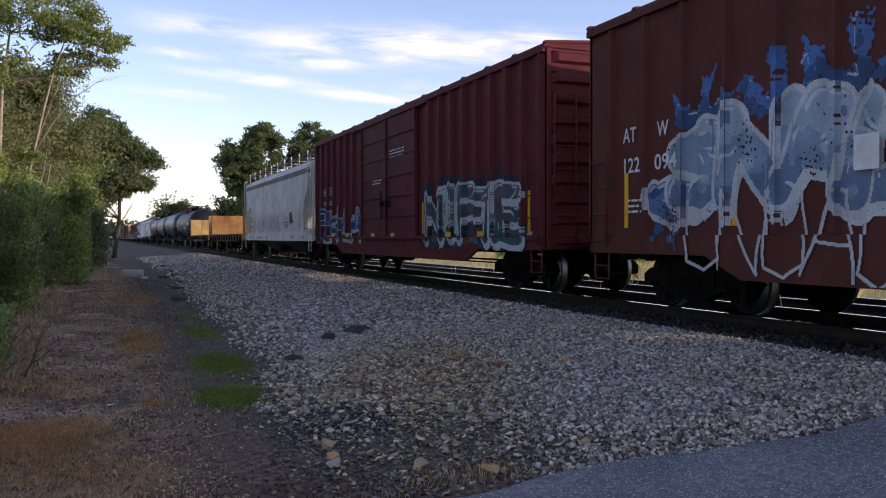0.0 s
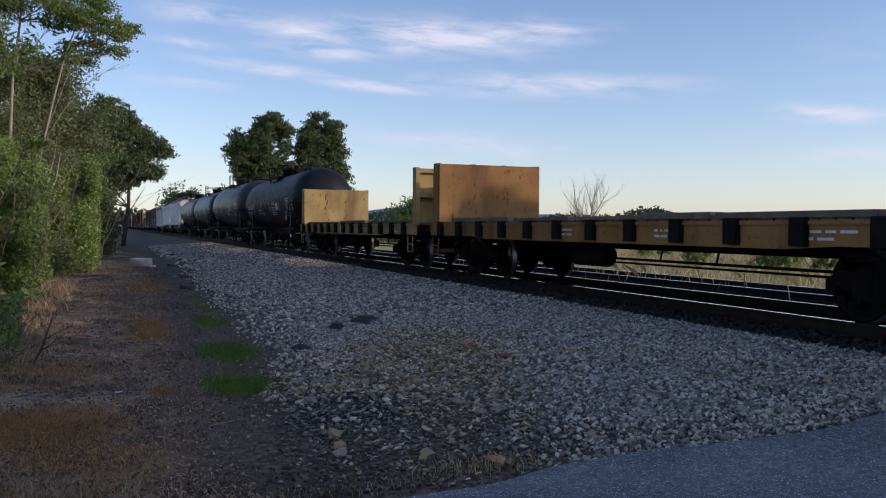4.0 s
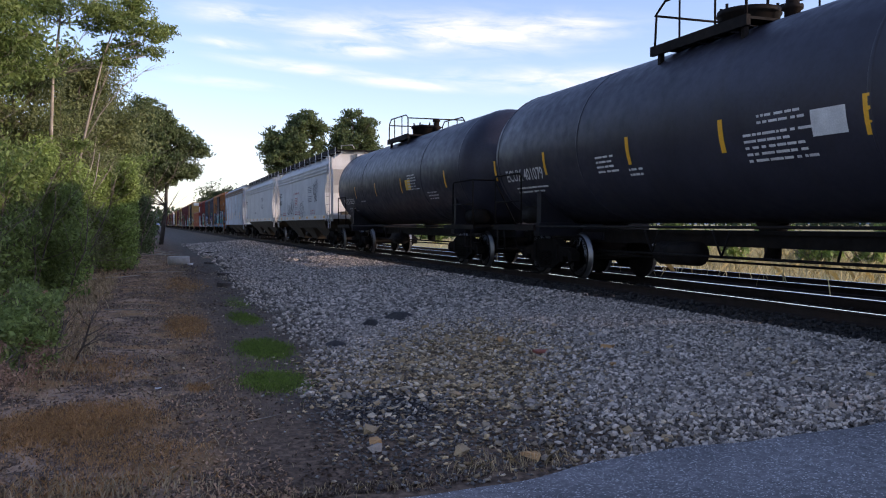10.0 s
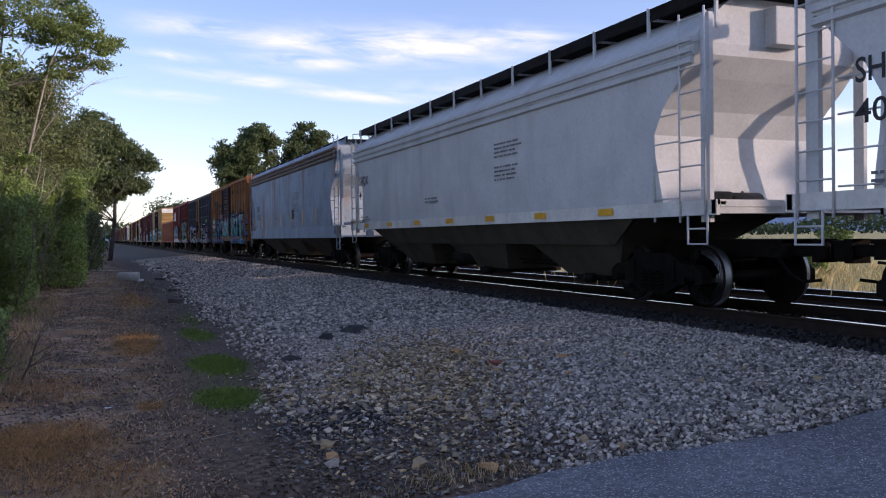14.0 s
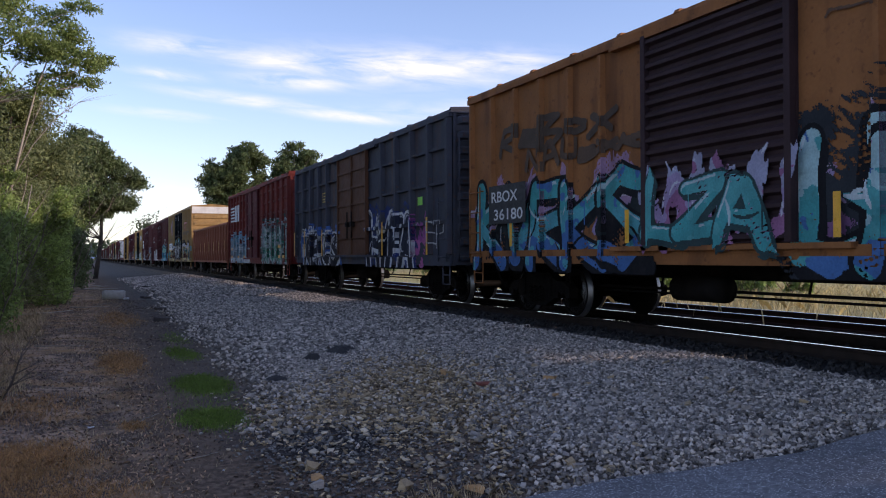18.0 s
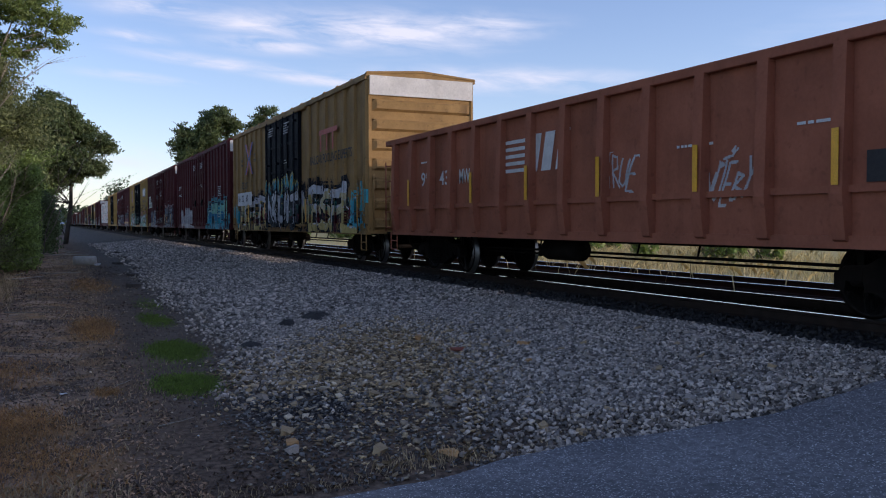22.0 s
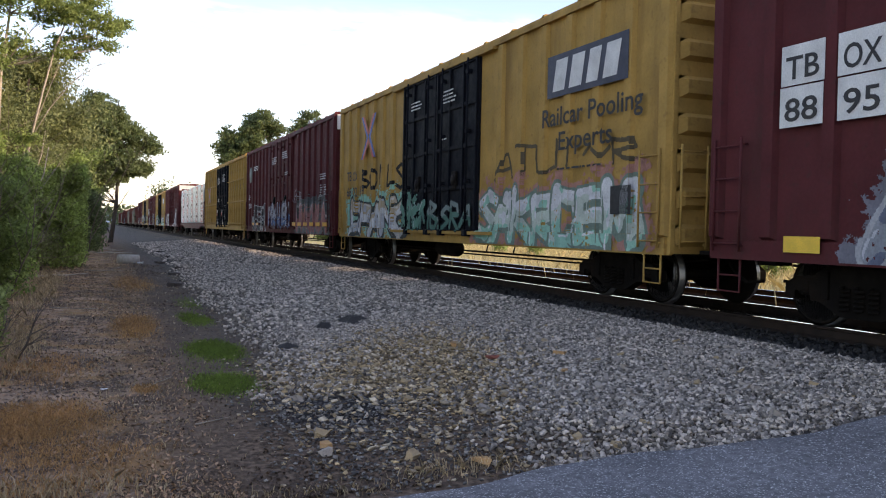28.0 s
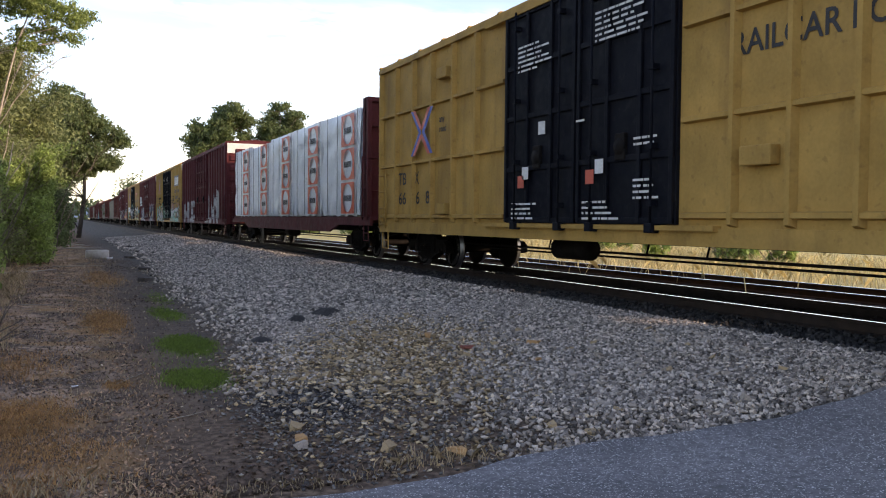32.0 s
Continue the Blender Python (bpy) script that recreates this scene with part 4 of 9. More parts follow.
    # outlet bays
    if kind == "ribbed":
        for x in (-1, 1):
            b = Build()
            b.add([(x * 1.47, -L / 2 + 1.9, lo_ + 0.05), (x * 1.47, L / 2 - 1.9, lo_ + 0.05), (x * 1.18, L / 2 - 2.9, 0.92), (x * 1.18, -L / 2 + 2.9, 0.92), (x * 0.9, -L / 2 + 2.4, lo_ + 0.05), (x * 0.9, L / 2 - 2.4, lo_ + 0.05)], [(0, 1, 2, 3), (3, 2, 5, 4), (0, 3, 4), (1, 5, 2), (0, 4, 5, 1)])
            part("slope_sheet", b, M_olive, car)
    n = bays
    span = (L - 4.4) / n
    for k in range(n):
        yc = -L / 2 + 2.2 + span * (k + 0.5)
        b = Build()
        a, c = span / 2, 0.38
        lo, zt_, wt = 0.36, lo_ + 0.06, 1.46
        wb = 0.7 if kind == "ribbed" else 0.5
        c = span * 0.2 if kind == "ribbed" else 0.4
        v = [(-wt, yc - a, zt_), (wt, yc - a, zt_), (wt, yc + a, zt_), (-wt, yc + a, zt_), (-wb, yc - c, lo), (wb, yc - c, lo), (wb, yc + c, lo), (-wb, yc + c, lo)]
        b.add(v, [(0, 1, 5, 4), (1, 2, 6, 5), (2, 3, 7, 6), (3, 0, 4, 7), (4, 5, 6, 7), (0, 3, 2, 1)])
        bay = part("outlet_bay", b, M_olive, car)
        b = Build()
        b.box(-0.75, 0.75, yc - 0.5, yc + 0.5, 0.26, 0.36, bevel=0.02)
        b.tube([(-0.95, yc - 0.3, 0.32), (0.95, yc - 0.3, 0.32)], 0.05, 8)
        b.tube([(-1.05, yc - 0.3, 0.32), (-0.85, yc - 0.3, 0.32)], 0.09, 8)
        part("outlet_gate", b, M_steel, bay)
    lm = m
    for f0, f1 in ((0.2, 0.72), (L - 0.72, L - 0.2)):
        ladder(car, L, hw, f0, f1, 1.25, side + 0.4, lm, 9, 0.02, "side_ladder")
    for s in (-1, 1):
        b = Build()
        y = s * (L / 2 - 0.3)
        b.tube([(-1.0, y, 4.3), (-1.0, y, top + 0.2), (-0.5, y, top + 0.25), (-0.4, y, top + 0.1)], 0.02, 6)
        part("roof_grab", b, lm, car)
        b = Build()
        y = s * (L / 2 - 1.35)
        b.tube([(-hw + 0.02, y, 1.27), (-hw + 0.02, y, 3.0), (-hw + 0.08, y + s * 0.1, 3.2)], 0.02, 6)
        for z in (1.6, 2.0, 2.4, 2.8):
            b.tube([(-hw + 0.02, y, z), (-hw + 0.02, s * (L / 2 - 0.75), z)], 0.013, 5)
        part("grab_iron", b, lm, car)
    for f in (0.15, L - 0.58):
        stirrup(car, L, hw, lm, f, lo_ + 0.03)
    running_gear(car, L)
    return car, L, hw


def tank_car(label, front, rear, marks, R=1.52, zc=2.64, seed=0, dome_f=None, skin=None, front_in=0.66, stripes=(0.3, 3.3, 5.65, 8.2, 10.75, 14.0), head_mark=None, small_print=None, diamond=True):
    L = rear - front
    car = new("tank_car")
    tagged(car, label, "tank car", "cars of the train")
    CARS.append((car, (front + rear) / 2))
    skin = skin or M_tank_blue
    h, hf = L / 2 + 0.62, L / 2 - front_in
    head = [(0, 0.001), (0.02, 0.20), (0.06, 0.38), (0.13, 0.55), (0.24, 0.70), (0.38, 0.82), (0.54, 0.91), (0.72, 0.97), (0.92, 1.0)]
    full = [(-hf + a, R * r) for a, r in head] + [(-hf + 0.92 + (h + hf - 1.84) * k / 8, R) for k in range(1, 8)] + [(h - a, R * r) for a, r in head[::-1]]
    b = Build()
    b.lathe(full, "y", 56, (0, 0, zc))
    part("tank", b, skin, car)
    for y in (-hf + 0.95, -h * 0.42, h * 0.42, h - 0.95):       # weld seams
        b = Build()
        b.lathe([(y - 0.03, R), (y - 0.02, R + 0.008), (y + 0.02, R + 0.008), (y + 0.03, R)], "y", 56, (0, 0, zc))
        part("weld_seam", b, skin, car)

    def patch(bb, f0, f1, z0, z1, d=0.007):
        """A thin sheet that follows the tank's round side."""
        n = 3
        angs = [math.asin(max(-1, min(1, (z0 + (z1 - z0) * k / n - zc) / R))) for k in range(n + 1)]
        v = []
        for a in angs:
            for f in (f0, f1):
                v.append((-math.cos(a) * (R + d), L / 2 - f, zc + math.sin(a) * (R + d)))
        bb.add(v, [(2 * i, 2 * i + 1, 2 * i + 3, 2 * i + 2) for i in range(n)])

    # sill, saddles, end platforms
    for s in (-1, 1):
        b = Build()
        y0, y1 = sorted((s * (L / 2 - 0.1), s * (L / 2 - 3.0)))
        b.box(-0.32, 0.32, y0, y1, 0.78, 1.12, bevel=0.02)
        b.box(-1.35, 1.35, min(s * (L / 2 - 2.15), s * (L / 2 - 1.85)), max(s * (L / 2 - 2.15), s * (L / 2 - 1.85)), 0.86, 1.14, bevel=0.02)
        for x in (-1, 1):
            b.prism_y([(x * 1.3, 1.14), (x * 0.5, 1.14), (x * 0.62, 1.32), (x * 1.28, 1.95)], min(s * (L / 2 - 2.1), s * (L / 2 - 1.9)), max(s * (L / 2 - 2.1), s * (L / 2 - 1.9)))
        part("bolster", b, M_tank, car)
        b = Build()
        y0, y1 = sorted((s * (L / 2 - 0.05), s * (L / 2 - 0.62)))
        b.box(-1.5, 1.5, y0, y1, 1.04, 1.09)
        b.box(-1.52, -1.46, min(s * (L / 2 - 0.05), s * (L / 2 - 2.2)), max(s * (L / 2 - 0.05), s * (L / 2 - 2.2)), 0.98, 1.1)
        part("end_platform", b, M_steel, car)
        b = Build()
        y = s * (L / 2 - 0.12)
        yb = s * (L / 2 - 1.55)
        b.tube([(-1.5, yb, 1.08), (-1.5, yb, 2.15), (-1.5, yb + s * 0.1, 2.22), (-1.5, y, 2.22), (-0.4, y, 2.22)], 0.022, 6)
        b.tube([(-1.5, y, 1.06), (-1.5, y, 2.22)], 0.02, 6)
        b.tube([(-1.5, y, 1.62), (-1.5, yb, 1.62)], 0.016, 6)
        part("end_railing", Build().tube([(0.5, y, 1.06), (0.5, y, 2.22), (1.5, y, 2.22), (1.5, y, 1.06)], 0.02, 6), M_steel, car)
        b.tube([(-0.3, y, 1.06), (-0.9, y, 2.2)], 0.02, 6)
        part("end_railing", b, M_steel, car)
        b = Build()
        b.tube([(-1.5, s * (L / 2 - 0.25), 1.0), (-1.5, s * (L / 2 - 0.25), 0.55), (-1.5, s * (L / 2 - 0.65), 0.55), (-1.5, s * (L / 2 - 0.65), 1.0)], 0.018, 5)
        part("sill_step", b, M_steel, car)
        b = Build()
        b.lathe([(-0.45, 0.02), (-0.42, 0.2), (0.42, 0.2), (0.45, 0.02)], "y", 14, (-0.95, s * (L / 2 - 1.2), 1.32))
        part("air_reservoir", b, M_steel, car)
    b = Build()
    b.tube([(-1.45, -L / 2 + 2.1, 1.06), (-1.45, L / 2 - 2.1, 1.06)], 0.025, 6)
    part("side_handrail", b, M_steel, car)
    # dome: manway, valves, platform with railing, ladder
    yd = 0.45 if dome_f is None else L / 2 - dome_f
    zt = zc + R
    for k in range(6):
        linked("platform_plank", shared_mesh("platform_plank", lambda: Build().box(-1.0, 1.0, 0, 0.33, -0.10, -0.06), [M_steel]), car, (0, yd - 1.2 + k * 0.41, zt))
    b = Build()
    b.box(-1.05, -0.98, yd - 1.22, yd + 1.22, zt - 0.2, zt - 0.04)
    b.box(0.98, 1.05, yd - 1.22, yd + 1.22, zt - 0.2, zt - 0.04)
    for y in (yd - 1.05, yd + 1.05):
        b.box(-0.98, -0.9, y - 0.04, y + 0.04, zt - 0.5, zt - 0.1)
        b.box(0.9, 0.98, y - 0.04, y + 0.04, zt - 0.5, zt - 0.1)
    part("dome_platform", b, M_steel, car)
    b = Build()
    for x in (-1.0, 1.0):
        b.tube([(x, yd - 1.15, zt - 0.1), (x, yd - 1.15, zt + 0.48), (x, yd - 0.95, zt + 0.6), (x, yd + 0.85, zt + 0.66), (x, yd + 1.1, zt + 0.5), (x, yd + 1.15, zt - 0.1)], 0.022, 6)
        for y in (-0.45, 0.45):
            b.tube([(x, yd + y, zt - 0.1), (x, yd + y, zt + 0.62)], 0.018, 5)
    for y in (-1.15, 1.15):
        b.tube([(-1.0, yd + y, zt + 0.48), (1.0, yd + y, zt + 0.48)], 0.02, 6)
    part("dome_railing", b, M_steel, car)
    b = Build()
    b.lathe([(zt - 0.15, 0.46), (zt + 0.26, 0.46), (zt + 0.28, 0.50), (zt + 0.36, 0.50), (zt + 0.38, 0.05)], "z", 24, (0, yd, 0))
    for k in range(8):
        a = k * math.pi / 4
        b.tube([(0.43 * math.cos(a), yd + 0.43 * math.sin(a), zt + 0.28), (0.43 * math.cos(a), yd + 0.43 * math.sin(a), zt + 0.45)], 0.025, 5)
    part("manway", b, M_rust_dark if seed == 6 else M_steel, car)
    for y in (-0.85, 0.75):
        b = Build()
        b.lathe([(zt - 0.1, 0.12), (zt + 0.18, 0.12), (zt + 0.2, 0.16), (zt + 0.26, 0.16), (zt + 0.28, 0.1), (zt + 0.42, 0.1), (zt + 0.44, 0.14), (zt + 0.5, 0.12), (zt + 0.52, 0.02)], "z", 14, (0.1, yd + y, 0))
        part("valve", b, M_steel, car)
    b = Build()
    b.lathe([(0.55, 0.12), (0.85, 0.14), (zc - R + 0.1, 0.3)], "z", 16, (0, yd - 0.6, 0))
    b.tube([(-1.2, yd - 0.9, 0.62), (-1.2, yd + 0.9, 0.62)], 0.02, 5)
    for y in (-0.9, 0.9):
        b.tube([(-1.2, yd + y - 0.2, 1.0), (-1.2, yd + y, 0.62), (-1.2, yd + y + 0.2, 1.0)], 0.02, 5)
    part("bottom_outlet", b, M_steel, car)
    # marks
    if head_mark:
        pts, faces = text_mesh(head_mark, 0.26, 1.0)
        v = []
        for x, y in pts:
            px, pz = -0.62 + x, 0.12 + y
            r = math.hypot(px, pz) / R
            a = next((p[0] + (q[0] - p[0]) * (r - p[1]) / (q[1] - p[1]) for p, q in zip(head, head[1:]) if p[1] <= r <= q[1]), 0.9)
            v.append((px, -hf + a - 0.008, zc + pz))
        b = Build()
        b.add(v, faces)
        part("reporting_mark", b, M_mark_w, car)
    for words, f, z, size, width in marks:
        pts, faces = text_mesh(words, size, width)
        b = Build()
        v = []
        for x, y in pts:
            a = (z - zc + y) / R
            v.append((-math.cos(a) * (R + 0.006), L / 2 - f - x, zc + math.sin(a) * (R + 0.006)))
        b.add(v, faces)
        part("reporting_mark", b, M_mark_w, car)
    if seed in (5, 6):       # a framed letter box after the number
        f_, z_ = stripes[1] - (0.36 if marks[0][0][0] == "E" else -0.22), marks[0][2] + 0.02
        b = Build()
        for q in ((f_, f_ + 0.28, z_, z_ + 0.02), (f_, f_ + 0.28, z_ + 0.28, z_ + 0.3), (f_, f_ + 0.02, z_ + 0.02, z_ + 0.28), (f_ + 0.26, f_ + 0.28, z_ + 0.02, z_ + 0.28), (f_ + 0.09, f_ + 0.19, z_ + 0.17, z_ + 0.22), (f_ + 0.11, f_ + 0.17, z_ + 0.06, z_ + 0.13)):
            patch(b, *q)
        part("letter_box", b, M_mark_w, car)
    for f in stripes:
        b = Build()
        patch(b, f, f + 0.10, zc - 0.52, zc - 0.06)
        part("reflector", b, M_amber, car)
    rnd = random.Random(seed)
    stencils(car, L, 0, small_print or [(1.0, marks[0][2] - 0.16, 1.5, 2), (4.7, zc - 0.35, 0.5, 4), (9.0, zc - 0.12, 0.8, 2), (8.7, zc - 0.35, 1.2, 5), (12.6, zc + 0.0, 0.9, 7), (11.9, zc - 0.62, 0.8, 3), (5.7, zc - 0.62, 0.4, 2)], M_mark_w, seed, curve=lambda bb, x, e, z0, z1: patch(bb, x, e, z0, z1))
    b = Build()
    patch(b, 9.95, 10.5, zc - 0.46, zc - 0.14)
    part("placard", b, M_mark_w if seed % 2 else M_yellow_mark, car, "small printed placard")
    b = Build()
    if not diamond:
        running_gear(car, L, 1.95)
        return car, L, patch
    b.add([(-1.56, -L / 2 + 1.75 + a, 1.55 + c) for a, c in ((0, -0.17), (-0.15, 0), (0, 0.17), (0.15, 0))], [(0, 1, 2, 3)])
    b.add([(-1.55, -L / 2 + 1.75 + a, 1.55 + c) for a, c in ((0, -0.17), (-0.15, 0), (0, 0.17), (0.15, 0))], [(3, 2, 1, 0)])
    part("hazard_diamond", b, M_mark_w, car)
    running_gear(car, L, 1.95)
    return car, L, patch


M_rust_dark = material("dark_rusty_steel", (0.055, 0.028, 0.018), 0.85, 0, 0.3, 8.0, (0.02, 0.015, 0.012), 0.5)
M_rust_dull = material("rusty_chord_paint", (0.17, 0.12, 0.085), 0.85, 0, 0.3, 4.0, (0.16, 0.07, 0.03), 0.6)
M_rust_scar = material("flaking_rust", (0.20, 0.075, 0.03), 0.9, 0, 0.35, 8.0, (0.08, 0.03, 0.02), 0.5)


def bulkhead_flat(label, front, rear, m, mark=None, seed=0):
    L = rear - front
    car = new("bulkhead_flatcar")
    tagged(car, label, "flat car", "cars of the train")
    CARS.append((car, (front + rear) / 2))
    hw = 1.5
    for s in (-1, 1):
        b = Build()
        x = s * hw
        b.prism([(-L / 2, 0.93), (-L / 2 + 2.6, 0.93), (-L / 2 + 3.4, 0.88), (L / 2 - 3.4, 0.88), (L / 2 - 2.6, 0.93), (L / 2, 0.93), (L / 2, 1.22), (-L / 2, 1.22)], min(x, x - s * 0.06), max(x, x - s * 0.06))
        b.box(min(x + s * 0.03, x - s * 0.1), max(x + s * 0.03, x - s * 0.1), -L / 2, L / 2, 1.18, 1.23)
        part("side_sill", b, m, car)
    n = int(L / 0.24)
    for k in range(n):
        y = -L / 2 + 0.06 + (L - 0.12) * k / n
        linked("deck_board", shared_mesh("deck_board", lambda: Build().box(-1.42, 1.42, 0.005, 0.215, 1.2, 1.265, bevel=0.008), [M_deck]), car, (0, y, 0.004 * math.sin(k * 2.3)))
    rnd = random.Random(seed + 90)
    f = 1.3
    while f < L - 3.0:          # timbers lying along the edge of the deck
        ln = rnd.uniform(1.6, 3.2)
        b = Build()
        b.box(-1.46, -1.2, L / 2 - f - ln, L / 2 - f, 1.262, 1.262 + rnd.uniform(0.06, 0.13), bevel=0.012)
        part("edge_timber", b, M_deck, car, "grey weathered timber along the deck")
        f += ln + rnd.uniform(0.05, 0.5)
    for k in range(13):
        f = 0.8 + (L - 1.6) * k / 12
        b = Build()
        b.box(-hw - 0.1, -hw, L / 2 - f - 0.12, L / 2 - f + 0.12, 0.92, 1.27, bevel=0.015)
        part("stake_pocket", b, M_steel, car, "rusty stake pocket")
    for s in (-1, 1):
        b = Build()
        y = s * (L / 2 - 0.32)
        face = y - s * 0.02
        b.box(-1.42, 1.42, min(face, face - s * 0.06), max(face, face - s * 0.06), 1.24, 2.74)
        bh = part("bulkhead", b, m, car, "tall steel bulkhead streaked with rust")
        for x in (-1.46, -0.5, 0.38, 1.34):
            b = Build()
            b.box(x, x + 0.12, min(y, y + s * 0.26), max(y, y + s * 0.26), 1.22, 2.76, bevel=0.012)
            part("bulkhead_post", b, m, bh)
        for z in (1.3, 2.0, 2.67):
            b = Build()
            b.box(-1.44, 1.44, min(y + s * 0.02, y + s * 0.14), max(y + s * 0.02, y + s * 0.14), z - 0.05, z + 0.07, bevel=0.01)
            part("bulkhead_rail", b, m, bh)
        rnd = random.Random(seed * 7 + s)
        b = Build()
        yf = face - s * 0.062
        for _ in range(26):
            x, z = rnd.choice((-0.45, 0.42, rnd.uniform(-1.3, 1.3))) + rnd.gauss(0, 0.05), rnd.uniform(1.4, 2.6)
            w, h = rnd.uniform(0.015, 0.045), rnd.uniform(0.02, 0.10)
            pts = [(x + w * math.cos(a) * rnd.uniform(0.6, 1.2), z + h * math.sin(a) * rnd.uniform(0.6, 1.2)) for a in (0.3, 1.2, 2.2, 3.2, 4.2, 5.3)]
            q = [(px, yf - s * 0.003, pz) for px, pz in pts]
            b.add(q if s > 0 else q[::-1], [tuple(range(6))])
        part("rust_scar", b, M_rust_scar, bh, "brown rust scars on the bulkhead")
    if mark:
        lettering(car, mark, 3.8, 0.93, 0.28, M_mark_k, L, hw, 0.012, width=1.75)
    stencils(car, L, hw, [(6.5, 1.08, 0.6, 2), (9.5, 1.08, 0.5, 2), (12.3, 1.08, 0.7, 2)], M_mark_w, seed)
    for f in (0.15, L - 0.58):
        stirrup(car, L, hw, m, f, 0.88)
    running_gear(car, L)
    return car, L, hw


def gondola(label, front, rear, m):
    L = rear - front
    car = new("gondola_car")
    tagged(car, label, "gondola car", "cars of the train")
    CARS.append((car, (front + rear) / 2))
    hw, z0, z1 = 1.5, 0.82, 3.08
    for s in (-1, 1):
        b = Build()
        x = s * hw
        b.box(min(x, x - s * 0.05), max(x, x - s * 0.05), -L / 2 + 0.25, L / 2 - 0.25, z0 + 0.1, z1)
        part("side_wall", b, m, car)
        b = Build()
        b.box(min(x + s * 0.10, x - s * 0.08), max(x + s * 0.10, x - s * 0.08), -L / 2, L / 2, z1 - 0.08, z1 + 0.05, bevel=0.02)
        part("top_chord", b, m, car)
        b = Build()
        b.box(min(x + s * 0.05, x - s * 0.05), max(x + s * 0.05, x - s * 0.05), -L / 2 + 0.3, L / 2 - 0.3, z0, z0 + 0.14)
        b.box(min(x + s * 0.06, x), max(x + s * 0.06, x), -L / 2 + 0.3, L / 2 - 0.3, 1.42, 1.5)
        part("side_sill", b, m, car)
        b = Build()
        y = s * (L / 2 - 0.2)
        b.box(-1.45, 1.45, min(y, y - s * 0.05), max(y, y - s * 0.05), z0 + 0.1, z1)
        for z in (1.4, 1.9, 2.4, 2.85):
            b.box(-1.45, 1.45, min(y, y + s * 0.12), max(y, y + s * 0.12), z - 0.06, z + 0.06, bevel=0.02)
        part("end_wall", b, m, car)
    n = 15
    posts = []
    for k in range(n):
        f = 0.55 + (L - 1.1) * k / (n - 1)
        posts.append((f - 0.09, f + 0.09))
        linked("side_post", shared_mesh(("gondola_post", m.name), lambda: Build().prism_y([(0, z0 + 0.05), (-0.10, z0 + 0.10), (-0.16, 1.4), (-0.11, z1 - 0.06), (0, z1 - 0.06)], -0.085, 0.085), [m]), car, (-hw, L / 2 - f, 0))
    b = Build()
    b.box(-1.4, 1.4, -L / 2 + 0.25, L / 2 - 0.25, 1.0, 1.06)
    part("floor_plate", b, M_steel, car)
    for f in (L - 0.52, 0.06):
        ladder(car, L, hw, f, f + 0.42, 0.9, 2.6, m, 5, 0.12)
    for f in (0.1, L - 0.55):
        stirrup(car, L, hw, m, f, 0.88)
    running_gear(car, L)
    return car, L, hw, posts


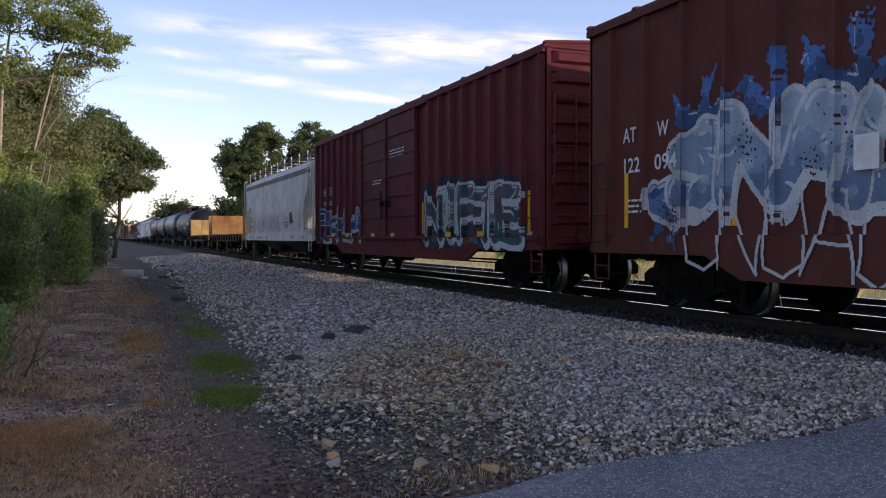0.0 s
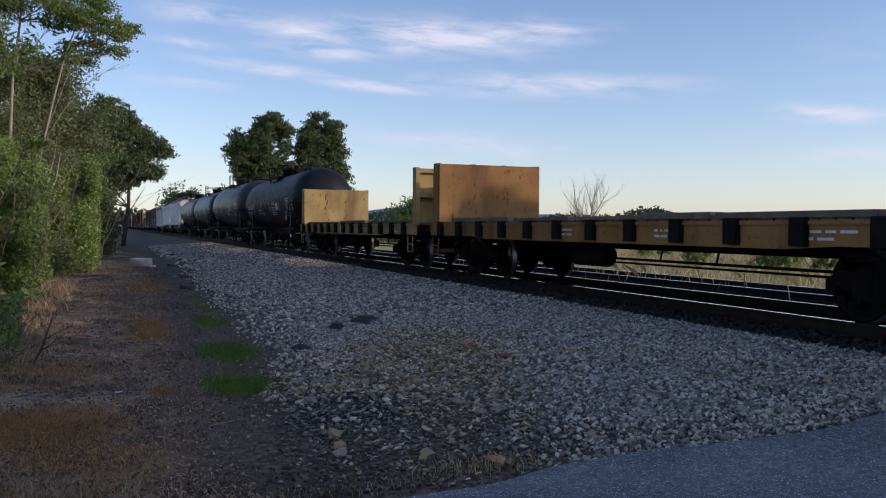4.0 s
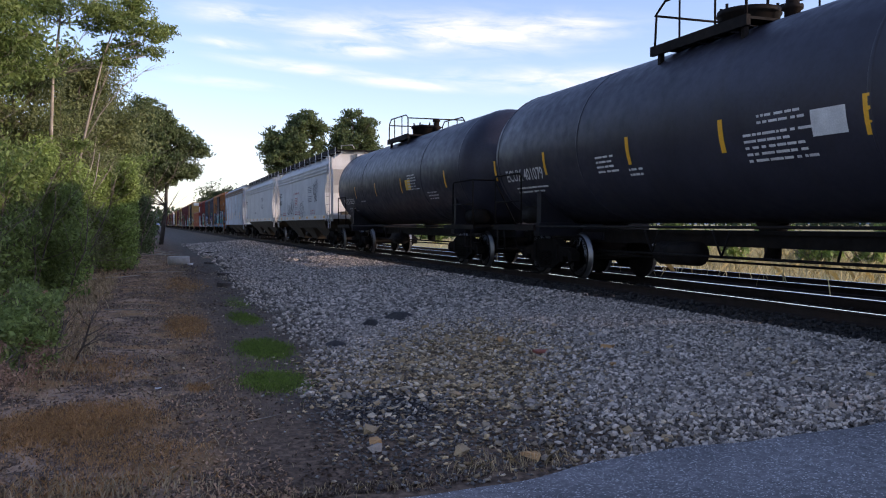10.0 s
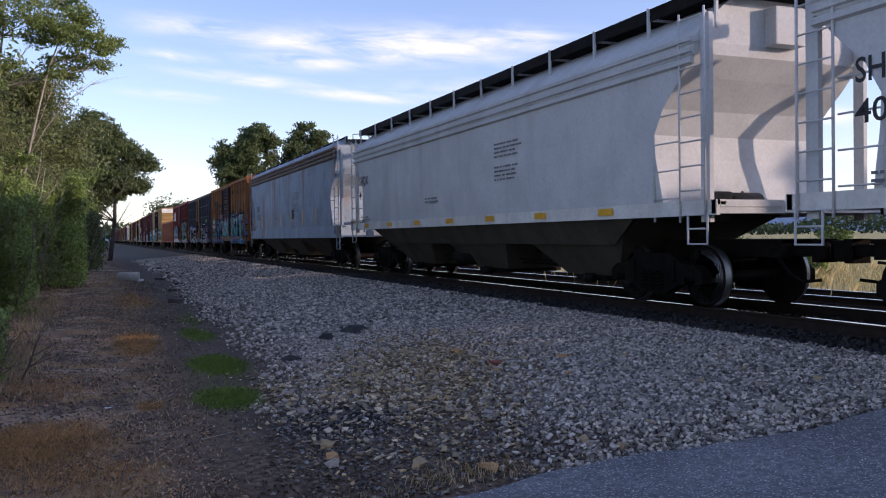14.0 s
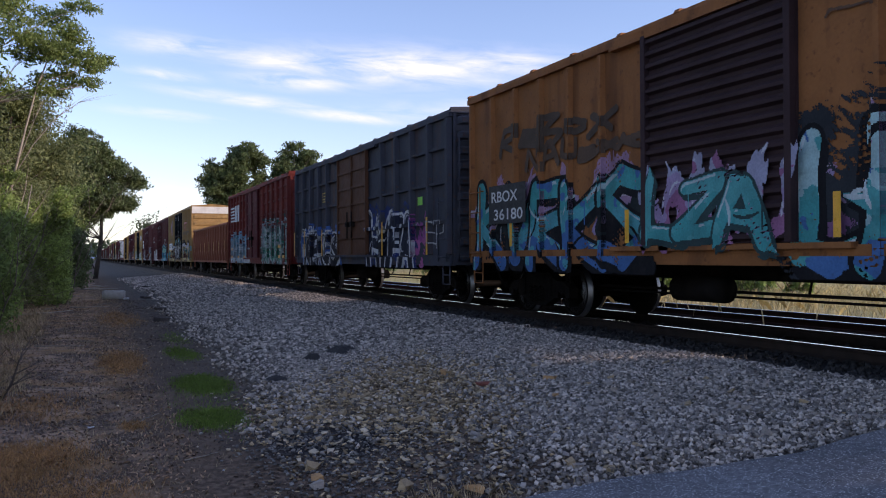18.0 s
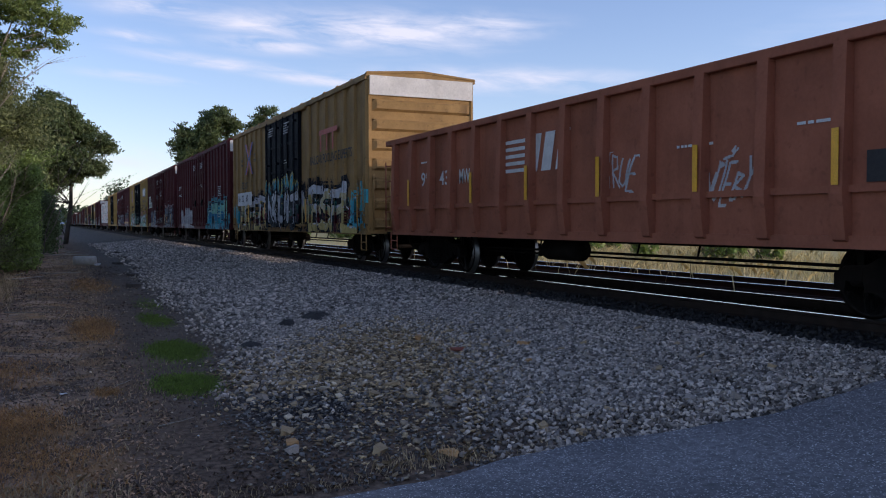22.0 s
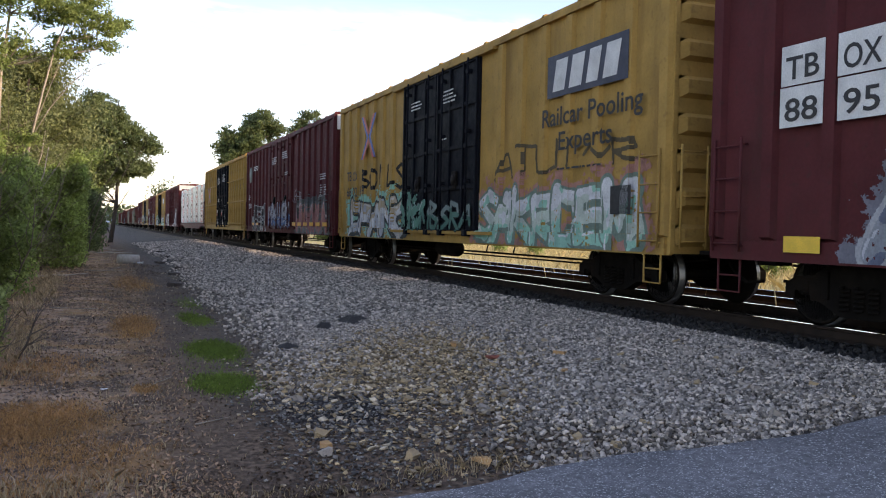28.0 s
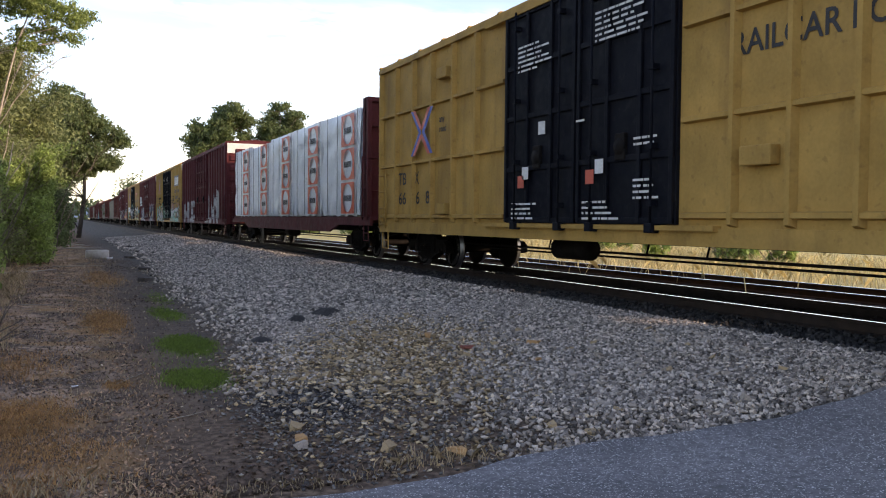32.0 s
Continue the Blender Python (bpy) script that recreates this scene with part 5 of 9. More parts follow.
def centerbeam(label, front, rear, m):
    L = rear - front
    car = new("centerbeam_flatcar")
    tagged(car, label, "flat car", "cars of the train")
    CARS.append((car, (front + rear) / 2))
    hw = 1.5
    b = Build()
    b.prism([(-L / 2, 0.95), (-L / 2 + 3.0, 0.95), (-L / 2 + 4.0, 0.72), (L / 2 - 4.0, 0.72), (L / 2 - 3.0, 0.95), (L / 2, 0.95), (L / 2, 1.2), (-L / 2, 1.2)], -hw, -hw + 0.07)
    b.prism([(-L / 2, 0.95), (-L / 2 + 3.0, 0.95), (-L / 2 + 4.0, 0.72), (L / 2 - 4.0, 0.72), (L / 2 - 3.0, 0.95), (L / 2, 0.95), (L / 2, 1.2), (-L / 2, 1.2)], hw - 0.07, hw)
    part("side_sill", b, m, car)
    b = Build()
    b.box(-hw + 0.07, hw - 0.07, -L / 2, L / 2, 1.1, 1.2)
    part("deck", b, m, car)
    for s in (-1, 1):
        b = Build()
        y = s * (L / 2 - 0.6)
        b.box(-1.45, 1.45, y - 0.05, y + 0.05, 1.2, 4.55)
        for x in (-1.45, 1.33):
            b.box(x, x + 0.12, y - 0.22, y + 0.22, 1.2, 4.55, bevel=0.015)
        for z in (2.0, 2.9, 3.8, 4.5):
            b.box(-1.4, 1.4, y - 0.14, y + 0.14, z - 0.06, z + 0.06)
        part("end_bulkhead", b, m, car)
    b = Build()
    b.box(-0.2, 0.2, -L / 2 + 0.6, L / 2 - 0.6, 4.4, 4.55)
    for k in range(12):
        y = -L / 2 + 1.6 + (L - 3.2) * k / 11
        b.box(-0.1, 0.1, y - 0.08, y + 0.08, 1.2, 4.4)
    part("centre_beam", b, m, car)
    ladder(car, L, hw, L - 0.55, L - 0.12, 1.1, 2.9, m, 5, 0.05)
    ladder(car, L, hw, 0.12, 0.55, 1.1, 2.9, m, 5, 0.05)
    for f in (0.1, L - 0.55):
        stirrup(car, L, hw, m, f, 0.95)
    running_gear(car, L, 2.3)
    # the wrapped lumber rides along as a thing of its own
    load = new("wrapped_lumber_load")
    tagged(load, "lumber bundles in white plastic wrap with red printed squares", "lumber")
    CARS.append((load, (front + rear) / 2))
    n = 5
    span = (L - 1.7) / n
    rnd = random.Random(5)
    for k in range(n):
        y0 = -L / 2 + 0.85 + k * span
        for side in (-1, 1):
            bb = Build()
            z1 = 4.3 + rnd.uniform(-0.06, 0.06)
            x0, x1 = sorted((side * 0.12, side * 1.48))
            # slightly slack wrap: a rounded block with a ruffled hem
            vs, fs = [], []
            ny, nz = 14, 16
            for j in range(nz + 1):
                for i in range(ny + 1):
                    z = 1.24 + (z1 - 1.24) * j / nz
                    y = y0 + 0.02 + (span - 0.04) * i / ny
                    ruff = 0.02 * math.sin(i * 1.9 + j * 0.8 + k) + (0.06 * math.sin(i * 2.6 + k) if j == 0 else 0) + 0.018 * math.sin(j * 1.6 + i * 0.5)
                    xo = side * (1.5 + ruff) if 0 < j < nz else side * (1.46 + ruff)
                    vs.append((xo, y, z + (0.05 * math.sin(i * 2.2 + k) if j == 0 else 0)))
            for j in range(nz):
                for i in range(ny):
                    a = j * (ny + 1) + i
                    fs.append((a, a + 1, a + ny + 2, a + ny + 1))
            bb.add(vs, fs, 0, True)
            bb.box(x0, x1 if side > 0 else x1, y0 + 0.03, y0 + span - 0.03, 1.24, z1 - 0.01) if side > 0 else bb.box(-1.43, -0.12, y0 + 0.03, y0 + span - 0.03, 1.24, z1 - 0.01)
            bundle = part("wrapped_package", bb, M_wrap, load)
            if side < 0:
                for r, zc_ in enumerate((1.75, 2.75, 3.75)):
                    for col, yc in enumerate((y0 + span * 0.28,)):
                        q = Build()
                        w = 0.62
                        n_ = 28
                        ring = [(math.cos(2 * math.pi * a / n_) * 0.45, math.sin(2 * math.pi * a / n_) * 0.42) for a in range(n_)]
                        outer = []
                        for cx, cz in ring:
                            sc = 1 / max(abs(cx) / w, abs(cz) / 0.46)
                            outer.append((cx * sc, cz * sc))
                        vv = [(-1.545, yc + a_, zc_ + c_) for a_, c_ in ring] + [(-1.545, yc + a_, zc_ + c_) for a_, c_ in outer]
                        q.add(vv, [(i, (i + 1) % n_, (i + 1) % n_ + n_, i + n_) for i in range(n_)])
                        part("printed_square", q, M_wrap_red, bundle)
                        q = Build()
                        for i in range(6):
                            q.box(-1.549, -1.545, yc - 0.33 + i * 0.115, yc - 0.33 + i * 0.115 + 0.08, zc_ - 0.09, zc_ + 0.08)
                        part("printed_bars", q, M_mark_k, bundle)
                for yy in (y0 + span * 0.05, y0 + span * 0.55, y0 + span * 0.82):
                    q = Build()
                    q.box(-1.55, -1.54, yy - 0.012, yy + 0.012, 1.3, z1)
                    part("strap", q, M_mark_k, bundle)
    return car, L, hw


# ---- ground, road and tracks ----
def smooth(a, b, x):
    k = min(max((x - a) / (b - a), 0.0), 1.0)
    return k * k * (3 - 2 * k)


PROFILE = [(-5000, 0.0), (-2.0, 0.03), (-0.5, 0.0), (1.9, 0.0), (3.2, 0.07), (6.6, 0.33), (7.2, 0.36), (11.0, 0.36), (12.2, 0.14), (13.0, 0.12), (16.6, 0.12), (18.5, -0.15), (40, -0.25), (5000, -0.3)]


def ground_z(x, y):
    for (x0, z0), (x1, z1) in zip(PROFILE, PROFILE[1:]):
        if x <= x1:
            z = z0 + (z1 - z0) * (x - x0) / (x1 - x0)
            break
    if abs(x) < 60 and -10 < y < 150:
        z += (noise.noise((x * 0.5, y * 0.35, 0)) * 0.05 + noise.noise((x * 2.1, y * 1.9, 3)) * 0.015) * (1 - smooth(6.4, 7.2, x) + smooth(17, 20, x))
    near = 1 - smooth(road_edge(x) + 0.02, road_edge(x) + 0.7, y)
    if near > 0 and abs(x) < 60:
        z = z * (1 - near) + min(z, road_z(x, y) - 0.06) * near
    return z


def road_edge(x):
    return 4.70 + 0.03 * math.sin(x * 2.3) + 0.02 * math.sin(x * 7.1 + 1) + 0.30 * smooth(1.6, 3.4, x) - 0.32 * smooth(3.2, 5.6, x)


def road_z(x, y):
    return 0.035 + 0.40 * smooth(3.0, 8.0, x) - 0.30 * smooth(12.0, 20.0, x)


def axis_steps(parts):
    out = []
    for a, b, n in parts:
        out += [a + (b - a) * k / n for k in range(n)]
    return out + [parts[-1][1]]


def sheet(name, xs, ys, height, mats, lift=0.0):
    verts = [(x, y, height(x, y) + lift) for y in ys for x in xs]
    n = len(xs)
    faces = [(j * n + i, j * n + i + 1, (j + 1) * n + i + 1, (j + 1) * n + i) for j in range(len(ys) - 1) for i in range(n - 1)]
    me = bpy.data.meshes.new(name)
    me.from_pydata(verts, [], faces)
    me.polygons.foreach_set("use_smooth", [True] * len(faces))
    for m in mats:
        me.materials.append(m)
    return new(name, me)


def ground_material():
    """Bare dirt, gravel and field in bands across the line, each with its own grain."""
    m = bpy.data.materials.new("ground_soil")
    m.use_nodes = True
    t = m.node_tree
    bs = t.nodes["Principled BSDF"]
    bs.inputs["Roughness"].default_value = 0.95
    bs.inputs["Specular IOR Level"].default_value = 0.2
    co = t.nodes.new("ShaderNodeTexCoord")
    sp = t.nodes.new("ShaderNodeSeparateXYZ")
    t.links.new(co.outputs["Object"], sp.inputs[0])

    def nz(scale, detail=6.0, stretch=None, kind="Fac"):
        n = t.nodes.new("ShaderNodeTexNoise")
        n.inputs["Scale"].default_value, n.inputs["Detail"].default_value = scale, detail
        if stretch:
            mp = t.nodes.new("ShaderNodeMapping")
            mp.inputs["Scale"].default_value = stretch
            t.links.new(co.outputs["Object"], mp.inputs[0])
            t.links.new(mp.outputs[0], n.inputs["Vector"])
        else:
            t.links.new(co.outputs["Object"], n.inputs["Vector"])
        return n.outputs["Fac"]

    def ma(op, a, b=0.0, clamp=False):
        n = t.nodes.new("ShaderNodeMath")
        n.operation, n.use_clamp = op, clamp
        for i, v in enumerate((a, b)):
            if isinstance(v, (int, float)):
                n.inputs[i].default_value = v
            else:
                t.links.new(v, n.inputs[i])
        return n.outputs[0]

    def ramp(sock, lo, hi):
        r = t.nodes.new("ShaderNodeMapRange")
        r.inputs[1].default_value, r.inputs[2].default_value = lo, hi
        t.links.new(sock, r.inputs[0])
        return r.outputs[0]

    def mixc_(f, a, c):
        x = t.nodes.new("ShaderNodeMix")
        x.data_type = "RGBA"
        for s, v in (("Factor", f), ("A", a), ("B", c)):
            if isinstance(v, tuple):
                x.inputs[s].default_value = (*v, 1)
            elif isinstance(v, (int, float)):
                x.inputs[s].default_value = v
            else:
                t.links.new(v, x.inputs[s])
        return x.outputs["Result"]

    X = ma("ADD", sp.outputs[0], ma("MULTIPLY", ma("SUBTRACT", nz(0.9), 0.5), 1.4))
    dirt = mixc_(ramp(nz(0.8), 0.35, 0.65), (0.27, 0.165, 0.105), (0.52, 0.345, 0.225))
    dirt = mixc_(ma("MULTIPLY", ramp(nz(1.7, 9.0, (1.0, 0.6, 1.0)), 0.44, 0.56), 0.92), dirt, (0.10, 0.066, 0.047))
    dirt = mixc_(ramp(nz(7.0, 9.0), 0.5, 0.62), dirt, (0.10, 0.064, 0.044))
    dirt = mixc_(ramp(nz(30.0, 6.0), 0.56, 0.66), dirt, (0.44, 0.33, 0.25))
    dead = mixc_(ramp(nz(1.3, 4.0), 0.52, 0.64), dirt, (0.36, 0.205, 0.095))
    dead = mixc_(ma("MULTIPLY", ramp(X, 0.1, 0.9), 0.75), dead, (0.115, 0.074, 0.048))
    gravel = mixc_(ramp(nz(26.0, 5.0), 0.35, 0.65), (0.05, 0.042, 0.035), (0.17, 0.145, 0.118))
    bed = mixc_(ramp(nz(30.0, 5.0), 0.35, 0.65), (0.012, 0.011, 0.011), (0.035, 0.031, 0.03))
    field = mixc_(ramp(nz(0.12), 0.4, 0.62), (0.52, 0.40, 0.17), (0.42, 0.38, 0.12))
    field = mixc_(ramp(nz(3.0, 8.0), 0.45, 0.7), field, (0.62, 0.50, 0.26))
    c = mixc_(ramp(X, 0.7, 2.5), dead, gravel)
    tan = mixc_(ramp(nz(20.0, 5.0), 0.35, 0.65), (0.10, 0.070, 0.046), (0.30, 0.215, 0.14))
    rx = ma("DIVIDE", ma("SUBTRACT", X, 3.3), 1.6)
    ry = ma("DIVIDE", ma("SUBTRACT", sp.outputs[1], 8.9), 3.0)
    rr = ma("ADD", ma("MULTIPLY", rx, rx), ma("MULTIPLY", ry, ry))
    c = mixc_(ramp(rr, 1.15, 0.55), c, tan)
    soil = mixc_(ramp(nz(14.0, 6.0), 0.4, 0.66), (0.085, 0.056, 0.038), (0.25, 0.165, 0.11))
    front = ma("MULTIPLY", ramp(sp.outputs[1], 8.0, 6.4), ramp(X, 4.2, 2.6))
    c = mixc_(ma("MULTIPLY", front, ramp(X, 0.2, 1.2)), c, soil)
    rx = ma("DIVIDE", ma("SUBTRACT", X, 2.0), 0.95)
    ry = ma("DIVIDE", ma("SUBTRACT", sp.outputs[1], 7.2), 0.85)
    rr = ma("ADD", ma("MULTIPLY", rx, rx), ma("MULTIPLY", ry, ry))
    c = mixc_(ma("MULTIPLY", ramp(rr, 1.1, 0.35), 0.9), c, (0.022, 0.021, 0.024))
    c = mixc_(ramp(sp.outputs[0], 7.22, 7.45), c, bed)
    c = mixc_(ramp(sp.outputs[0], 16.6, 18.0), c, field)
    t.links.new(c, bs.inputs["Base Color"])
    bn = t.nodes.new("ShaderNodeBump")
    bn.inputs["Strength"].default_value, bn.inputs["Distance"].default_value = 0.7, 0.04
    t.links.new(ma("ADD", nz(9.0, 8.0), nz(34.0, 4.0)), bn.inputs["Height"])
    t.links.new(bn.outputs[0], bs.inputs["Normal"])
    return m


def speckled(name, base, grain):
    """Worn asphalt: dark binder with pale stone chips."""
    m = material(name, base, 0.85, 0, 0.16, 1.3, (0.07, 0.07, 0.075), 0.5, False, 0.6, 160.0, 0.3)
    t = m.node_tree
    bs = t.nodes["Principled BSDF"]
    old = bs.inputs["Base Color"].links[0].from_socket
    co = t.nodes.new("ShaderNodeTexCoord")
    vo = t.nodes.new("ShaderNodeTexVoronoi")
    vo.inputs["Scale"].default_value = 110.0
    t.links.new(co.outputs["Object"], vo.inputs["Vector"])
    sx = t.nodes.new("ShaderNodeSeparateColor")
    t.links.new(vo.outputs["Color"], sx.inputs[0])
    gr = t.nodes.new("ShaderNodeMapRange")
    gr.inputs[1].default_value, gr.inputs[2].default_value = 0.86, 0.985
    t.links.new(sx.outputs[0], gr.inputs[0])
    mx = t.nodes.new("ShaderNodeMix")
    mx.data_type = "RGBA"
    t.links.new(gr.outputs[0], mx.inputs["Factor"])
    t.links.new(old, mx.inputs["A"])
    mx.inputs["B"].default_value = (*grain, 1)
    t.links.new(mx.outputs["Result"], bs.inputs["Base Color"])
    return m


M_ground = ground_material()
XS_ = axis_steps([(-4000, -300, 6), (-300, -30, 12), (-30, -6, 16), (-6, 20, 120), (20, 80, 24), (80, 400, 10), (400, 4000, 6)])
YS_ = axis_steps([(-4000, -200, 6), (-200, -20, 12), (-20, 2, 22), (2, 30, 110), (30, 120, 60), (120, 500, 24), (500, 4500, 8)])
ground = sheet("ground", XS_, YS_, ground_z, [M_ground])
tagged(ground, "bare dirt verge, gravel bank and dry grass field", "ground", kind="structure")

M_asphalt = speckled("asphalt", (0.19, 0.183, 0.185), (0.70, 0.68, 0.66))


xs = axis_steps([(-60, -4, 14), (-4, 9, 90), (9, 60, 20)])
rv, rf = [], []
rows_ = 8
for x in xs:
    e = road_edge(x)
    for k in range(rows_):
        y = -2.2 + (e + 2.2) * k / (rows_ - 1)
        rv.append((x, y, road_z(x, y) + 0.03 * math.sin(math.pi * k / (rows_ - 1))))
    rv.append((x, e + 0.06, road_z(x, e) - 0.10))
w_ = rows_ + 1
for i in range(len(xs) - 1):
    for k in range(w_ - 1):
        rf.append((i * w_ + k, (i + 1) * w_ + k, (i + 1) * w_ + k + 1, i * w_ + k + 1))
me = bpy.data.meshes.new("road")
me.from_pydata(rv, [], rf)
me.materials.append(M_asphalt)
road = tagged(new("road", me), "dark grey asphalt road that crosses the tracks", "road", kind="structure")

RAIL_SHAPE = [(-0.07, -0.17), (0.07, -0.17), (0.07, -0.155), (0.012, -0.13), (0.010, -0.045), (0.036, -0.035), (0.036, -0.006), (0.026, -0.0), (-0.026, 0.0), (-0.036, -0.006), (-0.036, -0.035), (-0.010, -0.045), (-0.012, -0.13), (-0.07, -0.155)]
for tx, tz, polished in ((TRACK_X, RAIL_Z, True), (TRACK2_X, RAIL2_Z, True)):
    for s in (-1, 1):
        b = Build()
        v = [(x, y, z) for y in (-460, 900) for x, z in RAIL_SHAPE]
        n = len(RAIL_SHAPE)
        b.add(v, [(i, (i + 1) % n, (i + 1) % n + n, i + n) for i in range(n)])
        b.m = [1 if 6 <= i <= 8 else 0 for i in range(n)]
        r = part("rail", b, [M_rail, M_railhead], None, "steel rail with a polished head", (tx + s * 0.7525, 0, tz))
        tagged(r, category="rail", kind="structure")


def make_tie():
    return Build().box(-1.3, 1.3, -0.115, 0.115, -0.18, 0.0, bevel=0.012)


def make_plate():
    b = Build().box(-0.1, 0.1, -0.17, 0.17, 0.0, 0.018)
    for x, y in ((-0.085, -0.09), (0.085, 0.09), (-0.085, 0.09)):
        b.box(x - 0.012, x + 0.012, y - 0.012, y + 0.012, 0.015, 0.05)
    return b


rnd = random.Random(11)
tie_me = shared_mesh("tie", make_tie, [M_tie])
for tx, tz, group, y0, y1 in ((TRACK_X, RAIL_Z, "ties of the near track", -4.0, 80.0), (TRACK2_X, RAIL2_Z, "ties of the far track", 6.0, 90.0)):
    bed_ = new("track_bed")
    bed_.location = (tx, 0, 0)
    tagged(bed_, "row of dark creosoted wooden ties under a railway track", "railway ties", kind="structure")
    y = y0
    while y < y1:
        linked("tie", tie_me, bed_, (rnd.uniform(-0.05, 0.05), y, tz - 0.175 + rnd.uniform(-0.01, 0.01)), (0, 0, rnd.uniform(-1.5, 1.5)))
        y += 0.53 if y < 40 else 0.6

# ---- trees ----
M_bark = material("grey_brown_bark", (0.16, 0.125, 0.095), 0.9, 0, 0.3, 3.0, (0.07, 0.055, 0.045), 0.5, True, 0.5, 25.0, 0.2)
M_bark_pale = material("pale_dead_wood", (0.34, 0.29, 0.23), 0.9, 0, 0.25, 4.0, (0.14, 0.11, 0.08), 0.4, True, 0.4, 25.0, 0.2)


def leaf_material(name, color, trans=0.35):
    m = material(name, color, 0.6, 0, 0.2, 0.6, None, 0, False, 0, 0, 0.1, island=0.38)
    b = m.node_tree.nodes["Principled BSDF"]
    src = b.inputs["Base Color"].links[0].from_socket
    tr = m.node_tree.nodes.new("ShaderNodeBsdfTranslucent")
    m.node_tree.links.new(src, tr.inputs["Color"])
    mx = m.node_tree.nodes.new("ShaderNodeMixShader")
    mx.inputs[0].default_value = trans
    out = m.node_tree.nodes["Material Output"]
    m.node_tree.links.new(b.outputs[0], mx.inputs[1])
    m.node_tree.links.new(tr.outputs[0], mx.inputs[2])
    m.node_tree.links.new(mx.outputs[0], out.inputs["Surface"])
    return m


M_leaf = leaf_material("green_leaves", (0.175, 0.235, 0.062), 0.45)
M_twig_red = leaf_material("reddish_dead_weeds", (0.36, 0.215, 0.135), 0.25)
M_leaf_tall = leaf_material("sunlit_green_leaves", (0.23, 0.29, 0.085), 0.5)
M_bark_dark = material("dark_oak_bark", (0.05, 0.04, 0.032), 0.95, 0, 0.3, 3.0, (0.03, 0.025, 0.02), 0.5, True, 0.5, 25.0, 0.2)
M_leaf_bright = leaf_material("bright_green_leaves", (0.25, 0.33, 0.085), 0.45)
M_leaf_dark = leaf_material("dark_green_leaves", (0.105, 0.14, 0.05), 0.4)
M_leaf_olive = leaf_material("olive_cedar_needles", (0.18, 0.205, 0.075), 0.4)
M_leaf_far = leaf_material("hazy_green_leaves", (0.055, 0.085, 0.035))
M_dry = leaf_material("dry_grass_blades", (0.46, 0.335, 0.19), 0.25)
M_orange_grass = leaf_material("rust_dry_grass_blades", (0.46, 0.25, 0.10), 0.25)
M_grass = leaf_material("fresh_green_grass_blades", (0.17, 0.25, 0.04), 0.35)


def leaf_mesh(name, centers, sizes, mat, seed, flat=0.0, long=1.6):
    """Many small leaves as bent quads round the given centres."""
    rs = np.random.RandomState(seed)
    n = len(centers)
    nrm = rs.normal(size=(n, 3))
    nrm[:, 2] = nrm[:, 2] * (1 - flat) + flat * 1.5
    nrm /= np.linalg.norm(nrm, axis=1)[:, None]
    a = np.cross(nrm, rs.normal(size=(n, 3)))
    a /= np.linalg.norm(a, axis=1)[:, None] + 1e-9
    b = np.cross(nrm, a)
    s = np.asarray(sizes)[:, None]
    p = np.asarray(centers)
    v = np.stack([p - a * s * long, p - b * s * 0.62 + nrm * s * 0.15, p + a * s * long, p + b * s * 0.62 + nrm * s * 0.15], 1).reshape(-1, 3)
    me = bpy.data.meshes.new(name)
    me.vertices.add(4 * n)
    me.vertices.foreach_set("co", v.ravel())
    me.loops.add(4 * n)
    me.loops.foreach_set("vertex_index", np.arange(4 * n))
    me.polygons.add(n)
    me.polygons.foreach_set("loop_start", np.arange(0, 4 * n, 4))
    me.polygons.foreach_set("loop_total", np.full(n, 4))
    me.materials.append(mat)
    me.update(calc_edges=True)
    return me


def grow(b, p, d, r, length, depth, rnd, tips, up=0.15, spread=0.6):
    """A tapering, crooked limb with side limbs; its tips carry leaves."""
    pts, radii = [tuple(p)], [r]
    q, dd = Vector(p), Vector(d).normalized()
    steps = 5
    for k in range(steps):
        dd = (dd + Vector((rnd.gauss(0, 0.13), rnd.gauss(0, 0.13), rnd.gauss(0, 0.09) + up * 0.3))).normalized()
        q = q + dd * length / steps
        pts.append(tuple(q))
        radii.append(r * (1 - 0.62 * (k + 1) / steps))
        if depth and k >= 1:
            for _ in range(2 if depth > 1 else rnd.choice((1, 2))):
                side = Vector((rnd.gauss(0, 1), rnd.gauss(0, 1), rnd.gauss(0.15, 0.45))).normalized()
                grow(b, q, (dd * (1 - spread) + side * spread).normalized(), radii[-1] * 0.6, length * rnd.uniform(0.42, 0.66), depth - 1, rnd, tips, up, spread)
        if depth == 0 and k >= 1:
            tips.append(q.copy())
    if depth:
        tips.append(q.copy())
    b.tube(pts, radii, 6 if r > 0.05 else 4)


